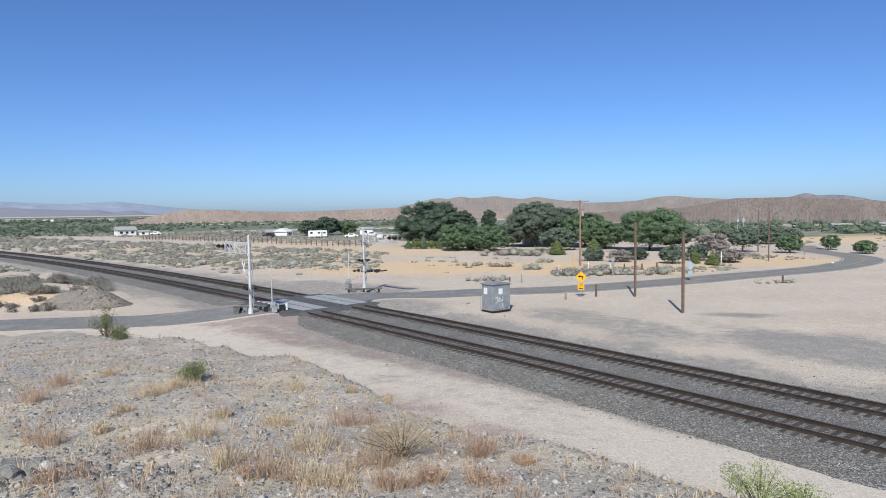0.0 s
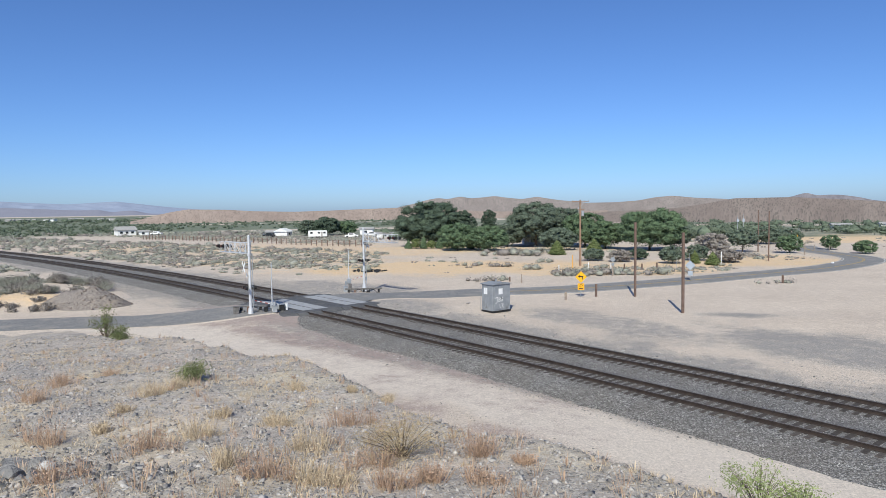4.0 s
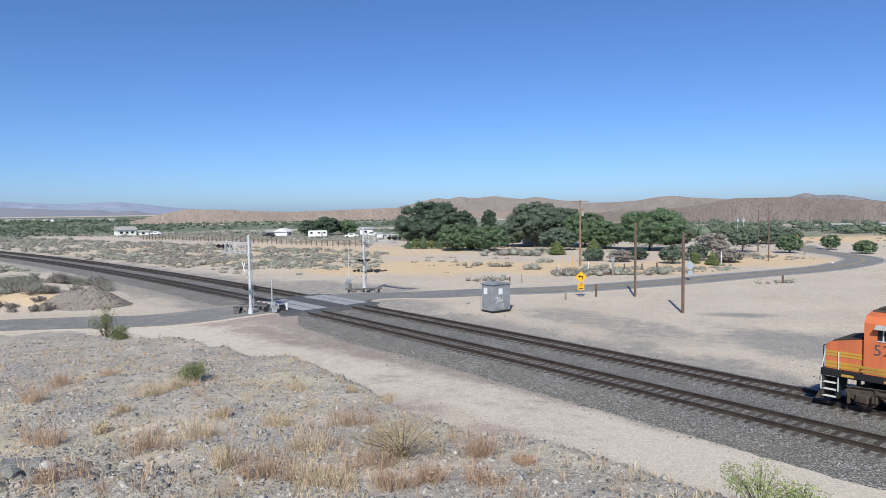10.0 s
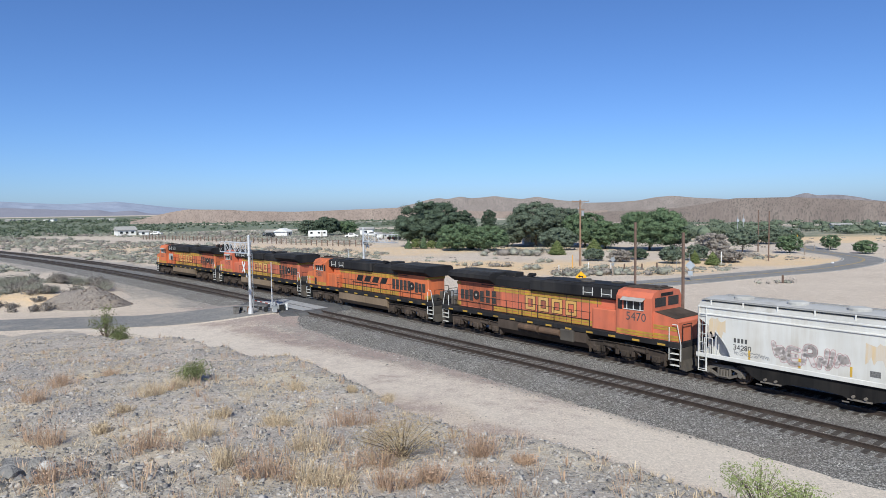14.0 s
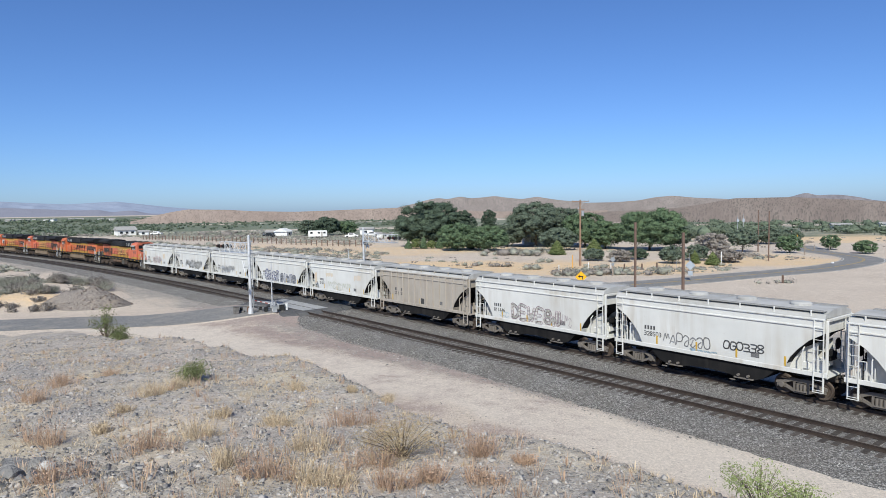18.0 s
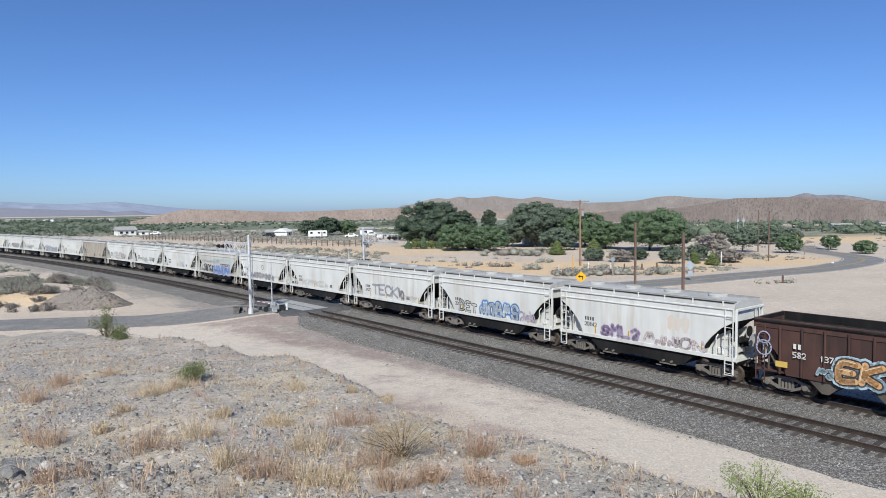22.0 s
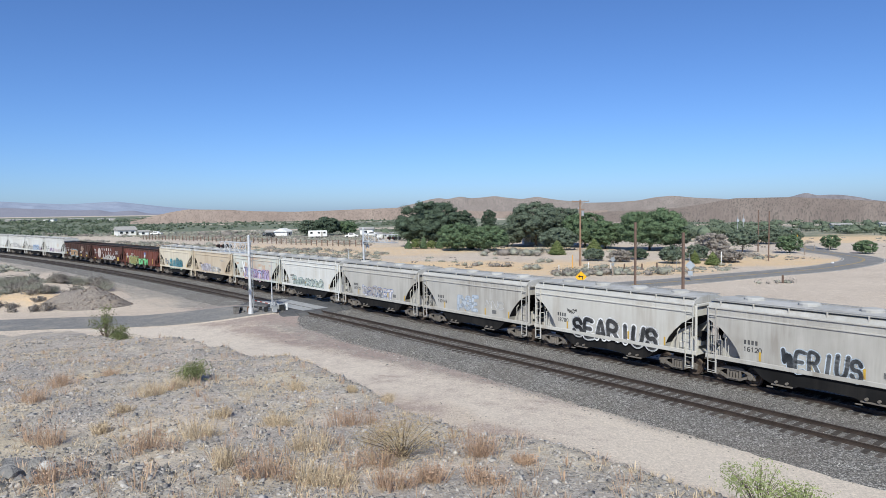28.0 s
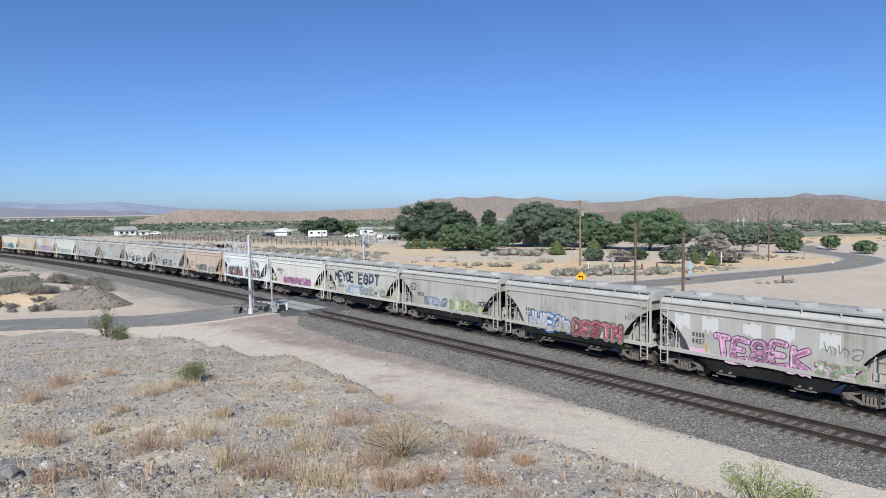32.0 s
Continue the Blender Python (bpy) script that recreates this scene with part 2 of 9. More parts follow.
# ---------------------------------------------------------------- plan: tracks, road, heights
TH, DIST, S0, KAP, NEAR = 2.24199, 53.88, -19.5, 0.0010945, 4.84


def heading(s):
    return TH + KAP * max(s - S0, 0.0)


def track_point(s, lat=0.0):
    """The point at s metres along the far track, lat metres towards the rise."""
    # straight up to S0, then a wide left-hand curve
    a0 = TH
    xs = -(math.sin(a0 + KAP * -S0) - math.sin(a0)) / KAP
    ys = DIST + (math.cos(a0 + KAP * -S0) - math.cos(a0)) / KAP
    if s <= S0:
        x, y = xs + (s - S0) * math.cos(a0), ys + (s - S0) * math.sin(a0)
    else:
        a = heading(s)
        x, y = xs + (math.sin(a) - math.sin(a0)) / KAP, ys - (math.cos(a) - math.cos(a0)) / KAP
    a = heading(s)
    return x - math.sin(a) * lat, y + math.cos(a) * lat


ROAD = [(-200, 30), (-90, 47), (-39.2, 58.1), (-29.7, 59.1), (-20.2, 60.9), (-15.5, 64.2), (-9.0, 70.5), (-5.4, 74.0), (2.0, 76.2), (8.3, 77.4), (14.4, 78.4), (30.2, 85.1), (39.9, 90.5),
        (50.4, 95.8), (57.0, 99.5), (63.5, 104.5), (70.0, 110.5), (74.3, 117.0), (76.0, 123.5), (76.2, 131.0), (77.6, 140.0), (81.5, 150.0), (84.0, 157.0)]


def smooth_line(pts, step):
    """A rounded line through pts, in even steps."""
    p = np.array(pts, float)
    out = []
    for i in range(len(p) - 1):
        a, b, c, d = p[max(i - 1, 0)], p[i], p[i + 1], p[min(i + 2, len(p) - 1)]
        n = max(2, int(np.linalg.norm(c - b) / step))
        for k in range(n):
            t = k / n
            out.append(0.5 * ((2 * b) + (c - a) * t + (2 * a - 5 * b + 4 * c - d) * t * t + (3 * b - a - 3 * c + d) * t ** 3))
    return np.array(out + [p[-1]])


ROAD_LINE = smooth_line(ROAD, 1.0)
ROAD_LINE = np.array([ROAD_LINE[max(0, i - 3):i + 4].mean(axis=0) for i in range(len(ROAD_LINE))])
TRACK_S = np.arange(-420.0, 620.0, 4.0)
TRACK_LINE = np.array([track_point(s, NEAR / 2) for s in TRACK_S])
DIRT_ROAD = smooth_line([(-36, 59), (-22, 54.2), (-12.6, 46.2), (-4.8, 40), (1.5, 34), (6.6, 28.5), (13, 22), (20, 12), (40, -14), (90, -80)], 1.0)
CREST = [(-70, 52), (-32, 32), (-17.2, 25.4), (-12.7, 22.4), (-8.5, 18.5), (-5.4, 15.4), (-3.1, 12.6), (-1.9, 10.3), (-1.1, 8.9), (-0.15, 6.9), (1.0, 5.6), (1.8, 4.6), (3.2, 2.6), (7, -4), (14, -18), (24, -60)]


def dist_to(line, x, y):
    """Distance from points to a polyline of close points, and the index of the nearest."""
    best, idx = np.full(x.shape, 1e9), np.zeros(x.shape, int)
    for i, (a, b) in enumerate(line):
        d = (x - a) ** 2 + (y - b) ** 2
        m = d < best
        best[m], idx[m] = d[m], i
    return np.sqrt(best), idx


def signed_to(line, x, y):
    """Distance to a polyline's segments; positive on its left-hand side."""
    best, sign = np.full(x.shape, 1e9), np.ones(x.shape)
    for (ax, ay), (bx, by) in zip(line[:-1], line[1:]):
        dx, dy = bx - ax, by - ay
        t = np.clip(((x - ax) * dx + (y - ay) * dy) / (dx * dx + dy * dy), 0, 1)
        d = np.hypot(x - ax - t * dx, y - ay - t * dy)
        m = d < best
        best[m] = d[m]
        sign[m] = np.where((x - ax) * dy - (y - ay) * dx > 0, 1.0, -1.0)[m]
    return -best * sign


def waves(x, y, k, seed):
    """Smooth irregular waves of about k metres, -1 to 1, for arrays."""
    r = np.random.RandomState(seed)
    out = np.zeros_like(x)
    for i in range(7):
        a, w, p = r.uniform(0, math.pi), 2 * math.pi / (k * r.uniform(0.5, 1.6)), r.uniform(0, 6.28)
        out += np.sin((x * math.cos(a) + y * math.sin(a)) * w + p + 1.3 * np.sin((y * math.cos(a) - x * math.sin(a)) * w * 0.6 + i))
    return out / 4.5


def step(a, b, x):
    t = np.clip((x - a) / (b - a), 0, 1)
    return t * t * (3 - 2 * t)


FLAT = -0.62


def rise(x, y):
    """Height of the stony rise that the eye stands on: a sloping top, then a bank down to the flat."""
    inside = signed_to(CREST, x, y)
    d = np.hypot(x, y)
    top = 9.195 - (1.50 + 0.10 * np.minimum(d, 40)) + 0.05 * waves(x, y, 2.2, 3) * step(2, 6, d) + 0.10 * waves(x, y, 6.0, 4) * step(3, 9, d)
    k = step(2.8, -0.3, inside + 0.35 * waves(x, y, 2.5, 5))
    bank = FLAT + (top - FLAT) * np.clip(1 - np.maximum(inside, 0) / 9.5, 0, 1) ** 1.25
    edge = np.where(inside > 0, bank - 0.25 * step(0, 1.2, inside), top)
    return np.where(inside < 9.4, np.maximum(edge, FLAT), FLAT), inside


def height(x, y):
    x, y = np.asarray(x, float), np.asarray(y, float)
    z, inside = rise(x, y)
    d = np.hypot(x, y)
    off = np.where(inside > 4, step(4, 10, inside), 0)
    z = z + off * 0.10 * waves(x, y, 14.0, 8) * step(20, 60, d)
    z = z + 0.5 * step(90, 160, d) * step(400, 200, d) * waves(x, y, 60.0, 9) * 0.35
    # low sandy hummocks beyond the spoil heap
    z = z + 1.5 * np.exp(-(((x + 52) / 11) ** 2 + ((y - 80) / 6.5) ** 2)) + 0.8 * np.exp(-(((x + 44) / 5) ** 2 + ((y - 71.5) / 3) ** 2))
    return z


def ground_at(x, y):
    return float(height(np.array([x]), np.array([y]))[0])


def flatten(x, y, z):
    """The sheet dips a little under the track bed and the road."""
    dt, it = dist_to(TRACK_LINE, x, y)
    z = np.where(dt < 9, np.minimum(z, FLAT - 0.02 * step(9, 6, dt)), z)
    dr, ir = dist_to(ROAD_LINE[::2], x, y)
    z = np.where(dr < 9, z + (road_height(dt, dr) - 0.07 - z) * step(9, 3.7, dr) * step(2.0, 4.2, dt), z)
    return z, dt, dr


def road_height(dt, dr):
    """The road climbs to the rails over the crossing."""
    return -0.005 + (FLAT + 0.10) * step(5.2, 15.0, dt)


def make_ground():
    az = np.radians(np.concatenate([np.arange(-180, -40, 2.5), np.arange(-40, 40, 0.16), np.arange(40, 180, 2.5)]))
    r = np.concatenate([[0.8], 1.2 * 1.0235 ** np.arange(0, 356)])
    R, A = np.meshgrid(r, az, indexing="ij")
    x, y = R * np.sin(A), R * np.cos(A)
    x, y = x.ravel(), y.ravel()
    z = height(x, y)
    z, dt, dr = flatten(x, y, z)
    z[np.hypot(x, y) > 700] = FLAT
    n, k = len(r), len(az)
    i, j = np.meshgrid(np.arange(n - 1), np.arange(k), indexing="ij")
    j2 = (j + 1) % k
    faces = np.stack([i * k + j, i * k + j2, (i + 1) * k + j2, (i + 1) * k + j], -1).reshape(-1, 4)[:, ::-1]
    me = bulk("ground", np.stack([x, y, z], -1), faces, M_SOIL, True)
    inside = signed_to(CREST, x, y)
    dd, _ = dist_to(DIRT_ROAD, x, y)
    d = np.hypot(x, y)
    w1, w2, w3 = waves(x, y, 9, 11), waves(x, y, 30, 12), waves(x, y, 80, 13)
    lane = signed_to(TRACK_LINE[::4], x, y)           # positive beyond the tracks
    stony = step(3.5, 0.8, inside + 0.5 * w1)
    gravel = step(11.5, 6.2, dt + 2.0 * w1 + 0.8 * waves(x, y, 3.5, 15)) * 0.85
    # grey gravel strips on the flat beyond the rails
    side = (x * 0.78 + y * 0.62)
    for cx, cy, rx, ry, turn, amount in ((29, 41.5, 15, 6.2, -0.95, 0.92), (14.5, 55, 15, 3.6, -0.95, 0.70), (27, 58.6, 4.4, 1.5, -0.12, 0.95), (-17, 85, 17, 7.5, -0.5, 0.78), (-36, 100, 22, 4.0, -0.75, 0.6), (9, 49, 12, 2.0, -0.8, 0.5), (-6, 68, 8, 4, -0.5, 0.75)):
        c, s = math.cos(turn), math.sin(turn)
        u, v = ((x - cx) * c + (y - cy) * s) / rx, (-(x - cx) * s + (y - cy) * c) / ry
        gravel = np.maximum(gravel, amount * step(1.3, 0.5, np.hypot(u, v) + 0.25 * w1))
    gravel = np.where(dd < 3, gravel * step(0.8, 3, dd + 0.6 * w1), gravel)
    gravel *= 1 - stony
    sand = np.zeros_like(x)
    for cx, cy, rx, ry, amount in ((4, 112, 34, 15, 0.9), (26, 100, 22, 6, 0.7), (-30, 128, 30, 9, 0.6), (62, 118, 10, 14, 0.8), (52, 112, 20, 10, 0.8), (-45, 72, 8, 4, 0.8), (110, 190, 30, 30, 0.9), (-60, 180, 60, 25, 0.5), (-10, 160, 60, 20, 0.6)):
        sand = np.maximum(sand, amount * step(1.25, 0.5, np.hypot((x - cx) / rx, (y - cy) / ry) + 0.25 * w2 + 0.15 * w1))
    packed = 0.95 * step(3.3, 1.5, dd + 0.5 * w1) * (1 - stony)
    green = step(210, 270, y + 0.35 * x + 14 * w2) * step(2600, 1900, d) * (0.8 + 0.3 * w3) * step(-0.85, -0.6, w3)
    green = np.maximum(green, 0.85 * step(250, 330, y) * step(-10, -40, x) * step(2600, 1900, d))
    pale = step(20, 9, np.abs(d - 352 - 10 * w2)) + step(16, 7, np.abs(d - 560 - 14 * w2))
    green *= 1 - 0.95 * np.clip(pale, 0, 1) * step(-0.42, -0.36, x / np.maximum(y, 1))
    red = 0.85 * step(18, 10, dt + 2 * w1) * step(-0.5, 0.5, lane) * step(-30, -20, x) * step(14, 2, x) * (1 - 0.6 * packed) * (1 - stony) * (0.75 + 0.4 * waves(x, y, 5, 17))
    for name, rgb in (("soil", (gravel, sand, packed)), ("cover", (stony, np.clip(green, 0, 1), red))):
        at = me.attributes.new(name, "FLOAT_COLOR", "POINT")
        at.data.foreach_set("color", np.stack([*[np.clip(c, 0, 1) for c in rgb], np.ones_like(x)], -1).astype(np.float32).ravel())
    tagged(new("ground", me), "pale sandy desert ground with gravel strips and a stony rise", "ground", kind="structure")


def sweep(rows, closed=False):
    """Faces between equal rows of points."""
    m = Mesher()
    n = len(rows[0])
    verts = [p for row in rows for p in row]
    faces = []
    for i in range(len(rows) - 1):
        for j in range(n if closed else n - 1):
            j2 = (j + 1) % n
            faces.append((i * n + j, i * n + j2, (i + 1) * n + j2, (i + 1) * n + j))
    m.add(verts, faces)
    return m


def make_ballast():
    rnd = random.Random(4)
    prof = [(-3.4, -0.70), (-2.7, -0.50), (-1.9, -0.28), (-1.2, -0.20), (1.2, -0.20), (1.9, -0.27), (2.5, -0.33), (NEAR - 1.9, -0.27), (NEAR - 1.2, -0.20), (NEAR + 1.2, -0.20), (NEAR + 1.9, -0.29), (NEAR + 2.7, -0.48), (NEAR + 3.6, -0.70)]
    rows = []
    s = -130.0
    while s < 560:
        rows.append([(*track_point(s, lat + rnd.uniform(-0.15, 0.15)), z + rnd.uniform(-0.014, 0.014)) for lat, z in prof])
        s += 0.7 if s < 80 else 3.0
    solid("track_ballast", sweep(rows), M_BALLAST, "grey crushed stone ballast under both tracks", "ballast", kind="structure", smooth=True)


RAIL = [(-0.075, -0.185), (0.075, -0.185), (0.075, -0.165), (0.012, -0.145), (0.012, -0.05), (0.036, -0.035), (0.036, -0.003), (-0.036, -0.003), (-0.036, -0.035), (-0.012, -0.05), (-0.012, -0.145), (-0.075, -0.165)]


def make_tracks():
    tie = Mesher().box((0, 0, -0.265), (0.235, 2.62, 0.17), 0.012).data("tie", M_TIE)
    plate = Mesher()
    for lat in (-0.7175, 0.7175):
        plate.box((0, lat, -0.181), (0.20, 0.36, 0.014))
    rnd = random.Random(9)
    for name, off, label in (("railway_track", 0.0, "main line track of brown steel rails on dark wooden ties"), ("railway_track", NEAR, "empty main line track of brown rails on dark wooden ties")):
        tr = thing(name, Matrix.Identity(4), label, "railway track", "railway tracks", "structure")
        for lat in (-0.7175, 0.7175):
            rows, heads, s = [], [], -130.0
            while s < 560:
                a = heading(s)
                rows.append([(*track_point(s, off + lat + u), z) for u, z in RAIL])
                heads.append([(*track_point(s, off + lat + u), z) for u, z in ((-0.034, -0.003), (-0.03, 0.001), (0.03, 0.001), (0.034, -0.003))])
                s += 2.5
            rail = part("rail", sweep(rows, True), M_RAIL, tr)
            part("rail_head", sweep(heads), M_RAILHEAD, rail, "worn bright running surface")
        s, k, rest = -46.0, 0, Mesher()
        while s < 500:
            x, y = track_point(s, off + rnd.uniform(-0.05, 0.05))
            m = pose(x, y, rnd.uniform(-0.012, 0.012), 0, 0, math.degrees(heading(s)) + rnd.uniform(-1.2, 1.2))
            on_road = abs(math.hypot(x + 12.4, y - 66.5)) < 3.4
            if k < 150:
                if not on_road:
                    part("tie", tie, M_TIE, tr, at=m)
                k += 1
            elif not on_road:
                rest.box((m.translation.x, m.translation.y, -0.265), (0.235, 2.62, 0.17), turn=m.to_3x3())
            s += 0.508
        tagged(part("far_ties", rest, M_TIE, tr), kind="stuff")


def ribbon(line, lo, hi, z, i0=0, i1=None, lift=0.0):
    """A strip of road between two offsets from its middle line."""
    pts = line[i0:i1]
    t = np.gradient(pts, axis=0)
    t /= np.linalg.norm(t, axis=1)[:, None]
    nrm = np.stack([t[:, 1], -t[:, 0]], -1)
    rows = []
    cols = np.linspace(lo, hi, max(2, int((hi - lo) / 0.9) + 1))
    for p, q in zip(pts, nrm):
        row = []
        for c in cols:
            x, y = p + q * c
            row.append((x, y, z(x, y) + lift))
        rows.append(row)
    return sweep(rows)


def road_z(x, y):
    a, b = np.array([x]), np.array([y])
    dt, _ = dist_to(TRACK_LINE, a, b)
    return float(road_height(dt, 0)[0]) - 0.012


def road_off(x, y):
    return float(np.min(np.hypot(ROAD_LINE[:, 0] - x, ROAD_LINE[:, 1] - y)))


def rail_near(x, y):
    """1 within the track bed, 0 away from it."""
    dt, _ = dist_to(TRACK_LINE, np.array([x]), np.array([y]))
    return float(step(5.6, 4.4, dt)[0])


def make_road():
    rd = solid("road", ribbon(ROAD_LINE, -3.3, 3.3, road_z), M_ASPHALT, "narrow two-lane grey asphalt road bending across the desert", "road", kind="structure")
    k = int(np.argmin(np.hypot(ROAD_LINE[:, 0] - 6, ROAD_LINE[:, 1] - 77)))
    part("edge_line", ribbon(ROAD_LINE, 2.95, 3.1, road_z, k, None, 0.005), M_EDGELINE, rd, "thin faded white edge line")
    part("edge_line", ribbon(ROAD_LINE, -3.1, -2.95, road_z, k, None, 0.005), M_EDGELINE, rd, "thin faded white edge line")
    part("centre_line", ribbon(ROAD_LINE, -0.16, -0.06, road_z, k, None, 0.005), M_YELLOWLINE, rd, "faded yellow centre line")
    part("centre_line", ribbon(ROAD_LINE, 0.06, 0.16, road_z, k, None, 0.005), M_YELLOWLINE, rd, "faded yellow centre line")
    for lo, hi, s in ((3.28, 5.6, 1), (-5.6, -3.28, -1)):
        part("shoulder", ribbon(ROAD_LINE, lo, hi, lambda x, y: road_z(x, y) - 0.004 - 0.16 * max(0.0, road_off(x, y) - 3.3) - 0.7 * rail_near(x, y)), M_SOIL, rd, "sandy road shoulder")
    # concrete panels between and beside the rails
    cr = thing("crossing_surface", Matrix.Identity(4), "level crossing of long pale concrete panels between the rails", "level crossing", kind="structure")
    mids = []
    for off in (0.0, NEAR):
        s_mid = min(np.arange(-10, 60, 0.25), key=lambda s: math.hypot(*(np.array(track_point(s, off)) - ROAD_LINE[int(np.argmin(np.hypot(ROAD_LINE[:, 0] - track_point(s, off)[0], ROAD_LINE[:, 1] - track_point(s, off)[1])))])))
        mids.append(s_mid)
        for lo, hi, mat in ((-2.0, -0.80, M_PANEL), (-0.62, -0.01, M_PANEL), (0.01, 0.62, M_PANEL), (0.80, 1.75, M_PATCH)):
            for a, b in ((-4.3, -0.03), (0.03, 4.3)):
                rows = []
                for s in np.linspace(s_mid + a, s_mid + b, 4):
                    p = [(*track_point(s, off + lat), z) for lat, z in ((lo, -0.2), (lo, 0.002), (hi, 0.002), (hi, -0.2))]
                    rows.append(p)
                part("panel", sweep(rows, True), mat, cr)
        for lo, hi in ((-2.0, -0.80), (-0.64, 0.64), (0.80, 1.75)):
            for a, b, c in ((-4.33, -5.4, -6.0), (4.33, 5.4, 6.0)):
                rows = [[(*track_point(s_mid + s, off + lat), z) for lat, z in ((lo, -0.4), (lo, top), (hi, top), (hi, -0.4))] for s, top in ((a, -0.004), (b, -0.01), (c, -0.26))]
                part("asphalt_infill", sweep(rows, True), M_PATCH, cr)
    for lo, hi in ((-3.1, -2.01), (1.76, NEAR - 2.01), (NEAR + 1.76, NEAR + 3.1)):
        k = (lo + hi) / 2 / NEAR
        s_mid = mids[0] + (mids[1] - mids[0]) * k
        rows = [[(*track_point(s, lat), z) for lat, z in ((lo, -0.6), (lo, top - (0.12 if lo < -2 else 0)), (hi, top - (0.12 if hi > 7 else 0)), (hi, -0.6))] for s, top in ((s_mid - 5.6, -0.3), (s_mid - 4.8, -0.007), (s_mid, -0.007), (s_mid + 4.8, -0.007), (s_mid + 5.6, -0.3))]
        part("asphalt_infill", sweep(rows, True), M_PATCH, cr)


make_ground()
make_ballast()
make_road()

# ---------------------------------------------------------------- vegetation tools
M_PINE = leafy("dark_pine_leaf", (0.058, 0.083, 0.062), (0.095, 0.128, 0.088), 0.18)
M_GREEN = leafy("green_leaf", (0.082, 0.128, 0.074), (0.138, 0.192, 0.108), 0.16)
M_OLIVE = leafy("grey_green_leaf", (0.088, 0.118, 0.09), (0.142, 0.174, 0.127), 0.16)
M_YOUNG = leafy("yellow_green_leaf", (0.1, 0.135, 0.05), (0.165, 0.195, 0.085), 0.25)
M_SAGE = leafy("sage_leaf", (0.225, 0.228, 0.192), (0.31, 0.312, 0.264), 0.16)
M_DRYBUSH = leafy("dry_brush", (0.195, 0.175, 0.158), (0.28, 0.255, 0.23), 0.12)
M_STRAW = leafy("straw_blade", (0.46, 0.365, 0.25), (0.58, 0.47, 0.335), 0.3)
M_RUSTGRASS = leafy("reddish_dry_blade", (0.36, 0.245, 0.175), (0.50, 0.355, 0.25), 0.3)
M_CREOSOTE = leafy("creosote_leaf", (0.12, 0.145, 0.06), (0.21, 0.225, 0.11), 0.25)
M_FRESH = leafy("fresh_shrub_leaf", (0.22, 0.27, 0.10), (0.35, 0.39, 0.17), 0.25)
M_BARK = surf("bark", (0.09, 0.065, 0.05), (0.16, 0.12, 0.09), 4.0, 0.95, 0.5)
M_STONE = surf("desert_stone", (0.23, 0.222, 0.216), (0.40, 0.37, 0.34), 5.0, 0.95, 0.3, island=0.45)
M_BALLASTSTONE = surf("ballast_stone_grey", (0.16, 0.156, 0.15), (0.31, 0.298, 0.282), 5.0, 0.95, 0.3, island=0.6)
M_HEAPSTONE = surf("heap_stone", (0.15, 0.12, 0.105), (0.27, 0.225, 0.195), 5.0, 0.9, 0.3, island=0.4)
M_TANSHRUB = leafy("tan_shrub_leaf", (0.33, 0.255, 0.15), (0.47, 0.37, 0.225), 0.3)
M_FARGREEN = leafy("far_orchard_leaf", (0.10, 0.13, 0.092), (0.15, 0.18, 0.128), 0.2)
M_PALESTONE = surf("pale_broken_stone", (0.46, 0.44, 0.41), (0.60, 0.575, 0.54), 8.0, 0.9, 0.4)
M_DARKSTONE = surf("dark_boulder", (0.12, 0.118, 0.115), (0.24, 0.228, 0.215), 6.0, 0.9, 0.6, (0.33, 0.31, 0.285), 2.5, island=0.35)
M_HEAP = surf("spoil_heap", (0.155, 0.135, 0.12), (0.27, 0.238, 0.212), 5.0, 0.95, 1.0, (0.30, 0.25, 0.20), 0.6, fine=1.5)
M_WOODPOLE = surf("pole_wood", (0.20, 0.125, 0.085), (0.32, 0.215, 0.15), 3.0, 0.9, 0.3, stretch=(6, 6, 0.4))
M_RUSTPOST = surf("rusty_brown_post", (0.12, 0.08, 0.062), (0.19, 0.13, 0.105), 2.0, 0.85, 0.2, (0.25, 0.16, 0.12), 0.8)
M_GREYWOOD = surf("grey_post_wood", (0.22, 0.18, 0.145), (0.36, 0.30, 0.25), 4.0, 0.95, 0.3)
M_SILVER = surf("aluminium_paint", (0.55, 0.56, 0.57), (0.68, 0.69, 0.70), 3.0, 0.45, 0.05, (0.42, 0.42, 0.42), 1.5, metal=0.3)
M_GALV = surf("galvanised_steel", (0.30, 0.32, 0.34), (0.42, 0.44, 0.46), 2.5, 0.5, 0.08, metal=0.4)
M_BLACK = surf("black_paint", (0.012, 0.012, 0.013), (0.03, 0.03, 0.03), 4.0, 0.55, 0.05)
M_WHITE = surf("white_paint", (0.72, 0.72, 0.70), (0.80, 0.80, 0.78), 2.0, 0.55, 0.03, (0.55, 0.53, 0.5), 1.0)
M_RED = surf("red_reflective", (0.36, 0.09, 0.07), (0.30, 0.07, 0.055), 2.0, 0.5, 0.0)
M_SIGN = surf("sign_yellow", (0.85, 0.42, 0.02), (0.78, 0.38, 0.02), 2.0, 0.45, 0.0)
M_SIGNBACK = surf("bare_sign_back", (0.36, 0.40, 0.44), (0.44, 0.48, 0.52), 2.0, 0.5, 0.0, metal=0.4)
M_LENS = surf("signal_lens", (0.045, 0.008, 0.008), (0.07, 0.012, 0.01), 2.0, 0.15, 0.0)
